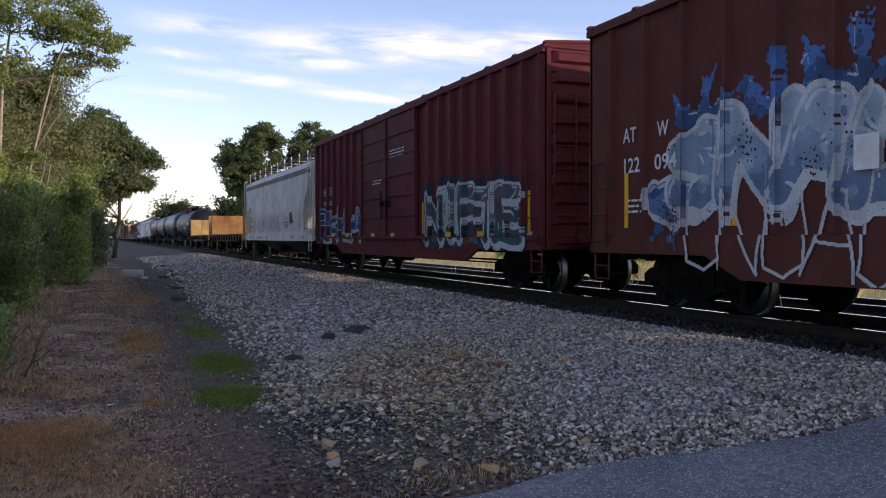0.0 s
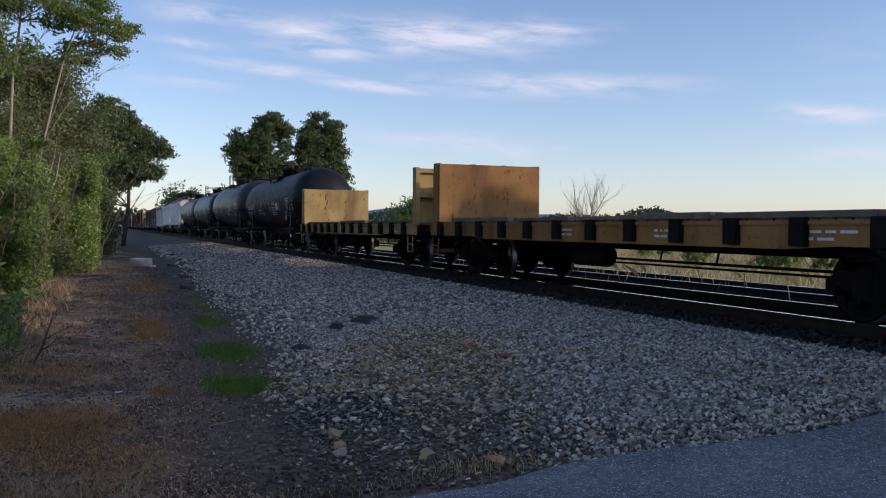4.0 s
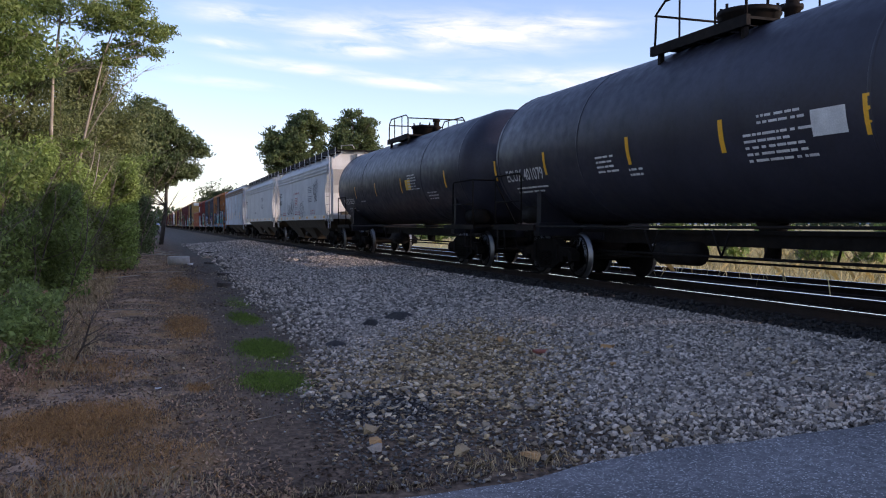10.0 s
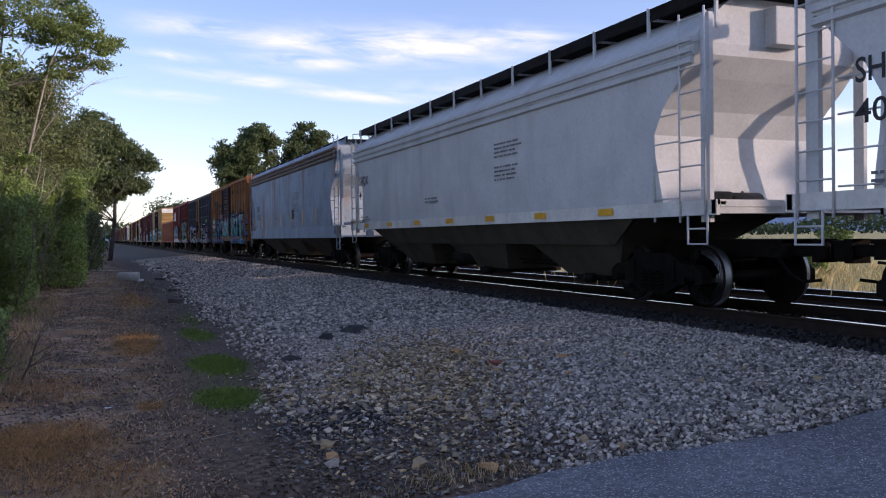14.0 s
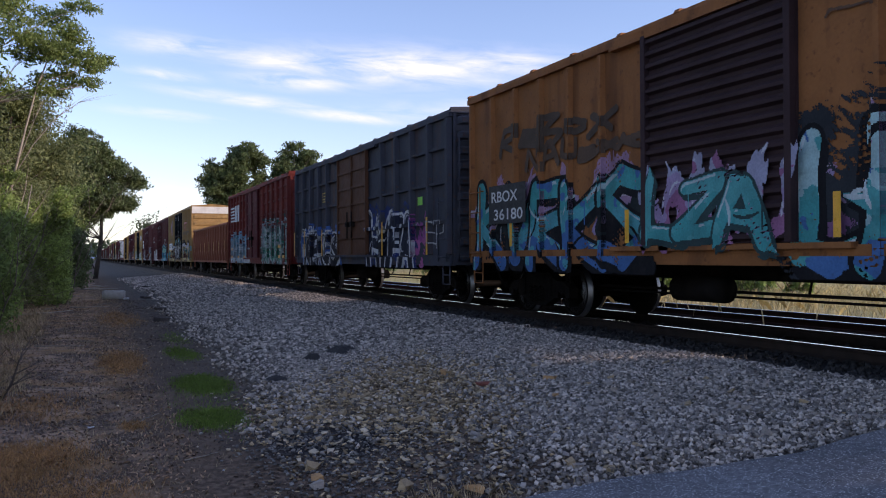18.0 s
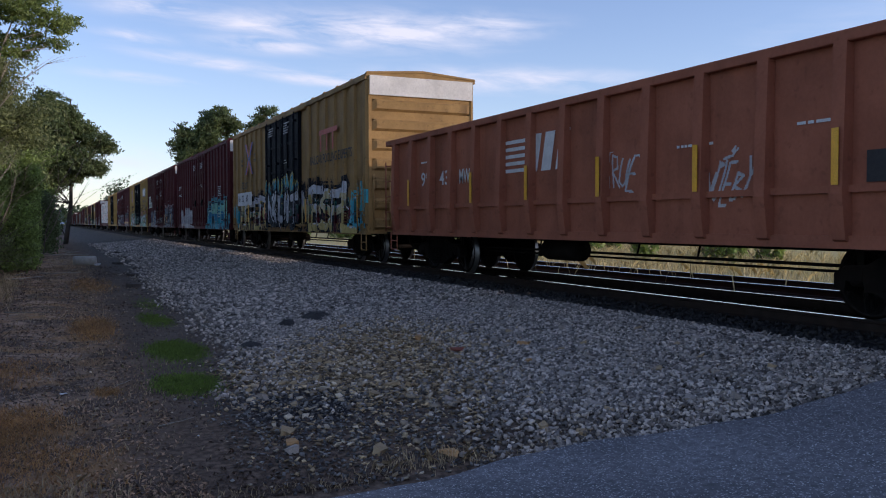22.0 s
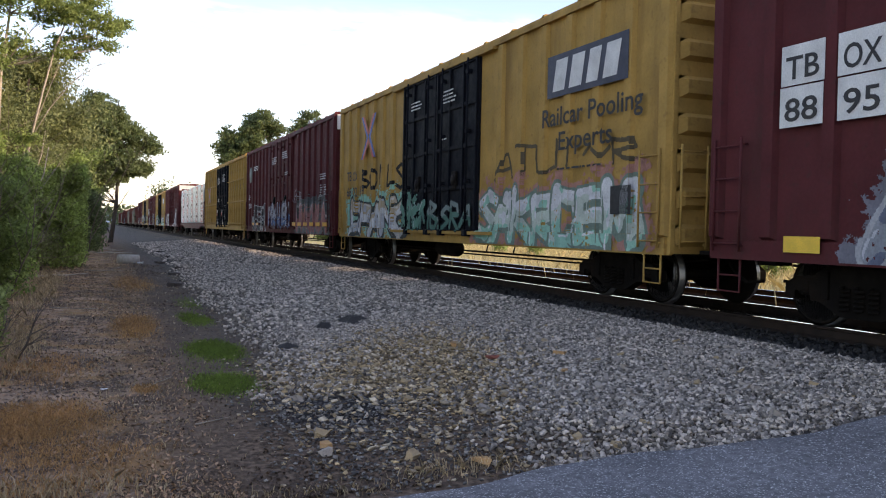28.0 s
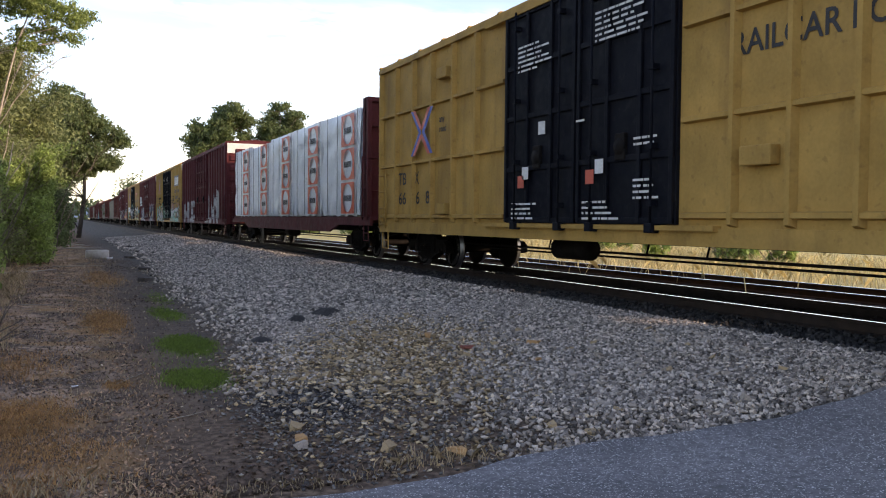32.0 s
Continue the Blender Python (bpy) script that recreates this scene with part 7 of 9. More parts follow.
for n_, seed_, mat_, lab_, x0_ in ((20000, 55, M_dead_leaf, "brown dead leaves and chaff strewn over the dirt verge", -1.9), (20000, 56, M_dead_dark, "dark leaf mould and bits of bark on the dirt verge", -1.4)):
    rs = np.random.RandomState(seed_)
    yy = 5.0 + 30.0 * rs.uniform(0, 1, n_) ** 2.2
    xx = rs.uniform(x0_, 1.9 if seed_ == 56 else 0.8, n_) + 0.01 * yy
    keep = np.array([y > road_edge(x) + 0.03 and noise.noise((x * 1.1, y * 0.7, seed_)) > rs.uniform(-0.6, 0.35) for x, y in zip(xx, yy)])
    xx, yy = xx[keep], yy[keep]
    zz = np.array([ground_z(x, y) + 0.006 for x, y in zip(xx, yy)])
    chaff = linked("leaf_litter", leaf_mesh("leaf_litter", np.stack([xx, yy, zz], 1), rs.uniform(0.005, 0.016, len(xx)) * (1 + 0.02 * yy), mat_, seed_, 0.9, 1.5), None)
    tagged(chaff, lab_, "leaf litter", kind="stuff")
rs = np.random.RandomState(54)
M_straw = leaf_material("golden_field_grass", (0.54, 0.45, 0.22), 0.3)
blades("field_grass", "tall golden dry grass of the field beyond the tracks", [(24 + 3 * k, 22 + 9 * k, 8 + k, 9, 3600, 0.55) for k in range(7)], M_straw, 54)

# ---- ballast stones ----
ROCKS = []
rr = np.random.RandomState(60)
BLOCK_V = np.array([(x, y, z) for z in (-1, 1) for y in (-1, 1) for x in (-1, 1)]) * 0.68
BLOCK_F = np.array([(0, 2, 3), (0, 3, 1), (4, 5, 7), (4, 7, 6), (0, 1, 5), (0, 5, 4), (2, 6, 7), (2, 7, 3), (0, 4, 6), (0, 6, 2), (1, 3, 7), (1, 7, 5)])
for k in range(24):         # broken blocks with uneven corners
    q = (BLOCK_V + rr.uniform(-0.38, 0.38, BLOCK_V.shape)) * np.array([1.15, rr.uniform(0.65, 1.0), rr.uniform(0.42, 0.8)])
    ROCKS.append(q)


def stone_stuff(name, label, spots, mat, seed, sink=0.35, flat=1.0):
    """Scattered angular stones as one mesh. spots: x, y, size arrays."""
    rs = np.random.RandomState(seed)
    xs_, ys_, sz = spots
    n = len(xs_)
    z = np.array([ground_z(float(x), float(y)) for x, y in zip(xs_, ys_)])
    pick = rs.randint(0, len(ROCKS), n)
    base = np.array(ROCKS)[pick]
    a, t1, t2 = rs.uniform(0, 2 * np.pi, n), rs.normal(size=n) * 0.5 * flat, rs.normal(size=n) * 0.5 * flat
    ca, sa_ = np.cos(a)[:, None], np.sin(a)[:, None]
    x, y, zz = base[:, :, 0], base[:, :, 1], base[:, :, 2] * flat
    y, zz = y * np.cos(t1)[:, None] - zz * np.sin(t1)[:, None], y * np.sin(t1)[:, None] + zz * np.cos(t1)[:, None]
    x, zz = x * np.cos(t2)[:, None] + zz * np.sin(t2)[:, None], -x * np.sin(t2)[:, None] + zz * np.cos(t2)[:, None]
    x, y = x * ca - y * sa_, x * sa_ + y * ca
    s = sz[:, None] * 0.5
    v = np.stack([x * s + xs_[:, None], y * s + ys_[:, None], zz * s + (z + sz * 0.5 * (0.7 - sink) + rs.uniform(-0.004, 0.012, n))[:, None]], 2).reshape(-1, 3)
    f = (BLOCK_F[None] + (np.arange(n) * len(BLOCK_V))[:, None, None]).reshape(-1)
    me = bpy.data.meshes.new(name)
    me.vertices.add(len(v))
    me.vertices.foreach_set("co", v.ravel())
    m = len(f) // 3
    me.loops.add(3 * m)
    me.loops.foreach_set("vertex_index", f)
    me.polygons.add(m)
    me.polygons.foreach_set("loop_start", np.arange(0, 3 * m, 3))
    me.polygons.foreach_set("loop_total", np.full(m, 3))
    me.materials.append(mat)
    me.update(calc_edges=True)
    return tagged(new(name, me), label, "gravel", kind="stuff")


def stone_material(name, lo, hi, rough=0.9):
    m = material(name, (0.82, 0.82, 0.82), rough, 0, 0.15, 9.0, None, 0, False, 0.3, 90.0, 0.15)
    t = m.node_tree
    b = t.nodes["Principled BSDF"]
    old = b.inputs["Base Color"].links[0].from_socket
    gm = t.nodes.new("ShaderNodeNewGeometry")
    rp = t.nodes.new("ShaderNodeValToRGB")
    rp.color_ramp.elements[0].color = (*lo, 1)
    rp.color_ramp.elements[1].color = (*hi, 1)
    mid = rp.color_ramp.elements.new(0.6)
    mid.color = (*[a * 0.58 + c * 0.42 for a, c in zip(lo, hi)], 1)
    t.links.new(gm.outputs["Random Per Island"], rp.inputs[0])
    mx = t.nodes.new("ShaderNodeMix")
    mx.data_type, mx.blend_type = "RGBA", "MULTIPLY"
    mx.inputs["Factor"].default_value = 1.0
    t.links.new(rp.outputs[0], mx.inputs["A"])
    t.links.new(old, mx.inputs["B"])
    t.links.new(mx.outputs["Result"], b.inputs["Base Color"])
    return m


M_stone = stone_material("grey_granite", (0.10, 0.083, 0.068), (0.98, 0.82, 0.67))
M_tan = stone_material("tan_pebble", (0.15, 0.095, 0.05), (1.0, 0.72, 0.40))
M_pale = stone_material("pale_pebble", (0.20, 0.14, 0.085), (0.98, 0.78, 0.54))
# near-black stones for the bed of the near track
M_black_ballast = stone_material("near_black_ballast", (0.012, 0.011, 0.010), (0.06, 0.053, 0.048))
M_sooty = stone_material("dark_cinder", (0.07, 0.06, 0.055), (0.42, 0.38, 0.33))

rs = np.random.RandomState(61)


def scatter(n, x0, x1, y0, y1, s0, s1, keep):
    x, y, s = rs.uniform(x0, x1, n), rs.uniform(y0, y1, n), rs.uniform(s0, s1, n)
    ok = np.array([keep(a, c, rs.uniform()) for a, c in zip(x, y)])
    return x[ok], y[ok], s[ok]


def toe(y):
    """Foot of the gravel bank."""
    return 1.0 + 0.45 * smooth(5.0, 9.5, y) + 0.25 * smooth(9.5, 12.0, y) + 0.021 * y + 0.10 * math.sin(y * 1.3) + 0.06 * math.sin(y * 3.7)


def tan_zone(x, y):
    """Reach of the washed-out tan pebbles at the foot of the bank."""
    return math.exp(-(((x - 3.35 - 0.30 * (y - 9)) / 1.5) ** 2 + ((y - 8.9) / 3.1) ** 2) ** 2)


def soot_zone(x, y):
    return 0.95 * math.exp(-((x - 2.0) / 0.85) ** 2 - ((y - 7.25) / 0.75) ** 2) + 0.6 * math.exp(-((x - 2.0) / 1.1) ** 2 - ((y - 5.9) / 0.7) ** 2) + 0.35 * math.exp(-((x - 3.3) / 0.7) ** 2 - ((y - 9.6) / 0.35) ** 2)


def off_road(x, y):
    return y > road_edge(x) + 0.04


def bank_cover(x, y):
    """Share of grey ballast on the bank: none in the wash-out, less at its foot."""
    front = 1 - smooth(6.2, 8.4, y)
    foot = smooth(toe(y) - 0.2, toe(y) + 1.3, x) * (1 - front) + smooth(2.2, 4.4, x) * front
    return foot * (1 - 0.93 * tan_zone(x, y)) * (1 - 0.97 * min(1, soot_zone(x, y)))


M_stone_mid = stone_material("grey_granite_rubble", (0.09, 0.075, 0.062), (0.98, 0.83, 0.68))
stone_stuff("ballast_near", "crushed grey granite ballast on the bank", scatter(105000, 0.8, 7.35, 4.8, 13, 0.022, 0.058, lambda x, y, u: off_road(x, y) and u < 0.86 * bank_cover(x, y)), M_stone, 62)
stone_stuff("ballast_middle", "crushed grey granite ballast on the bank", scatter(60000, 1.6, 7.35, 13, 30, 0.042, 0.088, lambda x, y, u: u < 0.8 * min(1, (x - toe(y)) * 0.6 + 0.1)), M_stone_mid, 63)
stone_stuff("ballast_far", "crushed grey granite ballast on the bank", scatter(22000, 1.8, 7.35, 30, 70, 0.07, 0.13, lambda x, y, u: u < 0.8 * min(1, (x - toe(30)) * 0.9)), M_stone, 64)
stone_stuff("pebbles", "washed-out tan and white pebbles at the foot of the bank", scatter(40000, 1.2, 6.4, 5.0, 13.5, 0.016, 0.052, lambda x, y, u: off_road(x, y) and u < 0.85 * tan_zone(x, y) * (1 - 0.85 * min(1, soot_zone(x, y)))), M_tan, 65, 0.3, 0.6)
stone_stuff("large_pebbles", "larger pale pebbles in the washed-out patch", scatter(3000, 1.2, 5.8, 5.2, 13.0, 0.035, 0.085, lambda x, y, u: off_road(x, y) and u < 0.8 * tan_zone(x, y) * (1 - 0.8 * min(1, soot_zone(x, y)))), M_pale, 69, 0.3, 0.6)
stone_stuff("cinders", "dark sooty stones and cinders at the foot of the bank", scatter(14000, 1.0, 4.6, 4.9, 9, 0.012, 0.04, lambda x, y, u: off_road(x, y) and u < smooth(0.9, 1.7, x) * (0.8 * soot_zone(x, y) + 0.25 * (1 - smooth(6.0, 8.0, y)))), M_sooty, 66, 0.3, 0.7)
stone_stuff("stray_stones", "stray stones on the dirt verge", scatter(5200, -0.9, 3.6, 4.95, 30, 0.010, 0.048, lambda x, y, u: off_road(x, y) and u < (0.06 + 0.34 * max(x - 0.7, 0)) * (1 if x < 2.4 or y < 7 else 0)), M_pale, 67, 0.3, 0.55)
stone_stuff("track_ballast", "near-black ballast between the ties", scatter(14000, 7.25, 10.8, 3, 34, 0.035, 0.085, lambda x, y, u: off_road(x, y)), M_black_ballast, 68)
bank = tagged(new("gravel_bank"), "grey crushed-stone bank of the railway with larger loose stones", "gravel bank", kind="structure")
rock_me = []
for k, q in enumerate(ROCKS):
    bb = Build()
    bb.add([tuple(p) for p in q], [tuple(f) for f in BLOCK_F])
    for mi, m in enumerate((M_stone, M_tan)):
        me = bb.mesh("stone")
        me.materials.append(m)
        rock_me.append(me)
for k in range(330):
    x, y = rs.uniform(1.4, 6.7), rs.uniform(5.0, 12.0)
    if not off_road(x, y):
        continue
    sz = rs.uniform(0.05, 0.11) * 0.5
    tan = rs.uniform() < tan_zone(x, y) + 0.1
    if rs.uniform() > bank_cover(x, y) + 0.6 * tan_zone(x, y):
        continue
    ob = linked("stone", rock_me[2 * rs.randint(0, 24) + int(tan)], bank, (x, y, ground_z(x, y) + sz * 0.5), (rs.uniform(-25, 25), rs.uniform(-25, 25), rs.uniform(0, 360)))
    ob.scale = (sz, sz, sz)

# loose things on the verge
M_rock_y = material("ochre_rock", (0.50, 0.28, 0.12), 0.85, 0, 0.2, 12.0, (0.3, 0.22, 0.14), 0.4, False, 0.4, 60)
M_rock_r = material("red_rock", (0.30, 0.10, 0.07), 0.85, 0, 0.2, 12.0, (0.2, 0.1, 0.08), 0.4, False, 0.4, 60)
for k, (x, y, s, m, lab) in enumerate(((1.59, 6.04, 0.065, M_rock_y, "flat ochre rock"), (4.2, 9.7, 0.12, M_rock_y, "flat ochre rock"), (5.0, 8.4, 0.11, M_rock_y, "flat ochre rock"), (4.2, 8.6, 0.10, M_rock_r, "reddish brick-like rock"), (4.5, 7.5, 0.08, M_rock_y, "flat ochre rock"), (2.5, 5.25, 0.09, M_rock_y, "flat ochre rock"))):
    bb = Build()
    q = ROCKS[k] * np.array([1.0, 0.8, 0.75]) * s * 0.8
    bb.add([tuple(p) for p in q], [tuple(f) for f in BLOCK_F])
    me = bb.mesh("rock")
    me.materials.append(m)
    ob = tagged(new("rock", me), lab + " lying on the gravel", "rock", "loose rocks")
    ob.location = (x, y, ground_z(x, y) + s * 0.35)
    ob.rotation_euler = (0, 0, k * 1.1)
M_clod = material("dark_soil", (0.035, 0.03, 0.027), 0.95, 0, 0.3, 14.0, None, 0, False, 0.5, 50)
for k, (x, y, rx, ry, h) in enumerate(((3.3, 12.7, 0.15, 0.22, 0.07), (3.85, 13.0, 0.28, 0.32, 0.09), (2.35, 11.0, 0.16, 0.22, 0.06))):
    bb = Build()
    ring = [(0.0, h)] + [(f, h * (1 - f * f) * (1 + 0.2 * math.sin(5 * f + k))) for f in (0.35, 0.65, 1.0)]
    vs, fs, n = [], [], 14
    for f, z in ring:
        for j in range(n):
            a = j * 2 * math.pi / n
            w = 1 + 0.22 * math.sin(3 * a + k) + 0.12 * math.sin(7 * a)
            vs.append((rx * f * w * math.cos(a), ry * f * w * math.sin(a), z - 0.015 * f))
    for i in range(len(ring) - 1):
        fs += [(i * n + j, i * n + (j + 1) % n, (i + 1) * n + (j + 1) % n, (i + 1) * n + j) for j in range(n)]
    bb.add(vs, [f[::-1] for f in fs])
    me = bb.mesh("soil_clod")
    me.materials.append(M_clod)
    ob = tagged(new("soil_clod", me), "dark clod of soil lying on the ballast", "soil", "clods of soil")
    ob.location = (x, y, ground_z(x, y) + 0.02)
M_oldwood = material("rotten_dark_wood", (0.075, 0.06, 0.05), 0.9, 0, 0.3, 6.0, None, 0, False, 0.4, 30)
for k, (x, y, ln, turn, hgt) in enumerate(((1.9, 22.9, 0.6, 60, 0.11), (2.35, 27.5, 0.6, 20, 0.08), (2.7, 31.0, 0.8, 75, 0.08), (2.5, 36.0, 0.8, 40, 0.09), (3.0, 40.0, 0.9, 80, 0.08), (3.2, 47.0, 1.0, 60, 0.09))):
    bb = Build().box(-ln / 2, ln / 2, -0.1, 0.1, 0, hgt, bevel=0.02)
    me = bb.mesh("tie_fragment")
    me.materials.append(M_oldwood)
    ob = tagged(new("tie_fragment", me), "broken piece of an old wooden tie on the verge", "wood debris", "discarded tie pieces")
    ob.matrix_basis = pose(x, y, ground_z(x, y) - 0.01, 3, 4, turn)
for k, (x, y, ln, turn, r0) in enumerate(((-1.2, 27.0, 2.4, 38, 0.035), (0.4, 30.0, 1.6, 10, 0.02), (0.9, 7.05, 0.35, 35, 0.006), (0.6, 9.0, 0.6, 60, 0.008), (-0.4, 17.0, 0.9, -20, 0.012), (0.2, 47.0, 3.0, 5, 0.06), (-0.2, 52.0, 2.4, -8, 0.06))):
    bb = Build()
    rr2 = random.Random(k)
    pts = [(-ln / 2 + ln * j / 6, rr2.gauss(0, ln * 0.02), r0 + abs(rr2.gauss(0, 0.02)) * (ln > 1)) for j in range(7)]
    bb.tube(pts, [r0 * (1 - 0.1 * j) for j in range(7)], 6)
    if ln > 1.2:
        bb.tube([pts[3], (pts[3][0] + ln * 0.2, pts[3][1] + 0.25, r0 + 0.1), (pts[3][0] + ln * 0.35, pts[3][1] + 0.33, r0 + 0.15)], [r0 * 0.5, r0 * 0.35, r0 * 0.2], 5)
    me = bb.mesh("fallen_branch")
    me.materials.append(M_bark_pale)
    ob = tagged(new("fallen_branch", me), "pale dry fallen branch on the dirt", "branch", "fallen branches")
    ob.matrix_basis = pose(x, y, ground_z(x, y) + 0.005, 0, 0, turn)
for at, tip in (((-1.85, 26.2, 0), (-2.6, 25.4, 1.7)), ((-1.9, 26.3, 0), (-2.9, 27.0, 1.5)), ((-2.1, 23.5, 0), (-1.2, 24.5, 3.6)), ((-2.6, 30, 0), (-1.6, 30.8, 4.8))):
    bb = Build()
    p, q = Vector(at), Vector(tip)
    bb.tube([tuple(p.lerp(q, j / 5) + Vector((0.05 * math.sin(j * 2), 0.05 * math.cos(j * 3), 0))) for j in range(6)], [0.035 - 0.005 * j for j in range(6)], 6)
    me = bb.mesh("leaning_stick")
    me.materials.append(M_bark_pale)
    tagged(new("leaning_stick", me), "bare pale stick leaning at the wood's edge", "branch", "leaning sticks")
M_concrete = material("weathered_concrete", (0.40, 0.38, 0.34), 0.9, 0, 0.2, 6.0, (0.2, 0.18, 0.15), 0.4, False, 0.3, 40)
bb = Build()
bb.lathe([(0, 0.42), (0.02, 0.44), (0.30, 0.44), (0.33, 0.40), (0.33, 0.30), (0.1, 0.28), (0.1, 0.01)], "z", 20)
me = bb.mesh("concrete_ring")
me.materials.append(M_concrete)
ob = tagged(new("concrete_ring", me), "low pale concrete ring standing on the verge", "concrete ring")
ob.location = (1.15, 36.0, ground_z(1.15, 36))
M_paper = material("white_litter", (0.75, 0.75, 0.74), 0.6, 0, 0.1, 20.0)
for x, y, s in ((0.07, 8.74, 0.05), (1.55, 34.8, 0.14), (1.0, 6.6, 0.018)):
    bb = Build()
    rr2 = random.Random(int(y * 10))
    vs = [(rr2.uniform(-s, s), rr2.uniform(-s, s), rr2.uniform(0.005, s * 0.8)) for _ in range(7)]
    bb.add(vs, [(0, 1, 2), (1, 3, 2), (2, 3, 4), (3, 5, 4), (4, 5, 6), (0, 2, 6), (6, 2, 4)])
    me = bb.mesh("litter")
    me.materials.append(M_paper)
    ob = tagged(new("litter", me), "crumpled scrap of white paper on the dirt", "litter", "scraps of litter")
    ob.location = (x, y, ground_z(x, y))


# ---- the cars, from the head of what is seen ----
W_, K_, SILVER, BLUE, TEAL, PINK = (0.58, 0.59, 0.60), (0.012, 0.012, 0.014), (0.30, 0.38, 0.50), (0.045, 0.095, 0.20), (0.05, 0.30, 0.30), (0.42, 0.12, 0.28)
CREAM, GREY, GREEN, SKYB, LILAC, SALMON = (0.60, 0.48, 0.20), (0.24, 0.26, 0.29), (0.09, 0.30, 0.20), (0.22, 0.44, 0.58), (0.32, 0.24, 0.38), (0.52, 0.24, 0.22)
NAVY, TURQ, MINT, OLDRED, CHALK = (0.03, 0.05, 0.16), (0.05, 0.36, 0.44), (0.25, 0.50, 0.40), (0.20, 0.03, 0.04), (0.46, 0.46, 0.46)


def panel(car, L, hw, f0, f1, z0, z1, mat, d=0.006, name="painted_panel", label=""):
    b = Build()
    side_bar(b, L, hw, f0, f1, z0, z1, d, 0.004)
    return part(name, b, mat, car, label)


def arrows(car, L, hw, f, z, w, h, d):
    """Crossed red and blue arrows."""
    for bars, m in ((((0, 0, .42, .5), (.58, .5, 1, 1)), M_blue_mark), (((.0, 1, .42, .5), (.58, .5, 1, 0)), M_blue_mark), (((.12, 0, .5, .44), (.5, .56, .88, 1)), M_red_mark), (((.12, 1, .5, .56), (.5, .44, .88, 0)), M_red_mark)):
        b = Build()
        for a0, c0, a1, c1 in bars:
            t = 0.13 * w
            v = [(-hw - d, L / 2 - f - w * (a0) + t / 2, z + h * c0), (-hw - d, L / 2 - f - w * a0 - t / 2, z + h * c0), (-hw - d, L / 2 - f - w * a1 - t / 2, z + h * c1), (-hw - d, L / 2 - f - w * a1 + t / 2, z + h * c1)]
            b.add(v, [(0, 1, 2, 3)])
        part("painted_arrow", b, m, car)
        d += 0.003


def stripes_emblem(car, L, hw, f0, f1, z0, z1, mat, d):
    """Five stripes that run into two slanted blocks: a worn emblem."""
    w, h = f1 - f0, z1 - z0
    for k in range(5):
        b = Build()
        side_bar(b, L, hw, f0, f0 + w * 0.45, z0 + h * (k * 0.2 + 0.03), z0 + h * (k * 0.2 + 0.13), d, 0.003)
        part("emblem_stripe", b, mat, car)
    b = Build()
    for a in (0.45, 0.62, 0.80):
        y = L / 2 - f0 - w * a
        b.add([(-hw - d, y, z0), (-hw - d, y - w * 0.12, z0), (-hw - d, y - w * 0.18, z1), (-hw - d, y - w * 0.06, z1)], [(0, 1, 2, 3)])
    part("emblem_block", b, mat, car)


# brown boxcar at the head
car, L, hw, posts, pd = boxcar("brown boxcar with pale blue spray-painted letters on its side", -3.4, 12.0, 4.62, M_brown_box, ("slide", 7.0, 10.0, M_brown_box), (7, 5), 0.67, post=(0.09, 0.08), belly=0.3, sill=0.85)
for words, f, z, w in (("AT", 0.99, 2.57, 0.34), ("W", 1.85, 2.58, 0.26), ("122", 0.96, 2.10, 0.46), ("094", 1.78, 2.10, 0.52)):
    lettering(car, words, f, z, 0.32, M_mark_w, L, hw, 0.035, width=w)
stencils(car, L, hw, [(1.1, 1.65, 0.6, 3), (0.5, 1.0, 1.2, 1)], M_mark_w, 1)
reflectors(car, L, hw, [1.0, 3.4, 6.3], 1.25, (0.1, 0.85))
graffiti(car, L, hw, [("W", 2.4, 3.2, 2.5, 3.3, 0.24, (BLUE, (0.07, 0.16, 0.36)), None, None), ("W", 3.7, 4.65, 2.4, 3.4, 0.26, (BLUE, (0.07, 0.16, 0.36)), None, None), ("W", 4.85, 5.95, 2.4, 3.65, 0.28, (BLUE, (0.07, 0.16, 0.36)), None, None), ("//", 1.8, 2.6, 0.9, 2.0, 0.42, (BLUE, (0.06, 0.14, 0.32)), None, None), ("O", 1.75, 2.6, 1.35, 2.05, 0.3, ((0.10, 0.16, 0.30), BLUE), CHALK, None), ("SNALE", 2.3, 7.4, 1.42, 2.75, 0.62, ((0.13, 0.19, 0.29), (0.20, 0.28, 0.38), (0.30, 0.38, 0.46)), (0.48, 0.50, 0.52), None), ("UNUAUNL", 2.5, 7.6, 0.6, 1.75, 0.06, (CHALK,), None, None)], posts, pd, seed=3, floor=0.57, low=1.13, label="large pale blue and silver spray-painted letters")
panel(car, L, hw, 5.36, 5.68, 1.82, 2.2, M_mark_w, pd + 0.01)

# dark red boxcar
car, L, hw, posts, pd = boxcar("dark red boxcar with double sliding doors and spray-painted letters", 13.5, 31.1, 4.72, M_red_box, ("slide", 6.05, 10.95, M_red_box), (7, 9), post=(0.12, 0.1), belly=0.28, sill=0.86)
for words, f, z, w in (("HS", 1.04, 2.6, 0.38), ("31", 1.84, 2.62, 0.32)):
    lettering(car, words, f, z, 0.40, M_mark_w, L, hw, width=w)
stencils(car, L, hw, [(1.04, 2.35, 0.42, 2), (1.8, 2.35, 0.45, 2), (1.02, 1.95, 0.45, 5)], M_mark_w, 2)
stencils(car, L, hw, [(8.9, 3.5, 1.2, 3), (7.3, 2.75, 0.9, 2)], M_mark_w, 3, d=0.11)
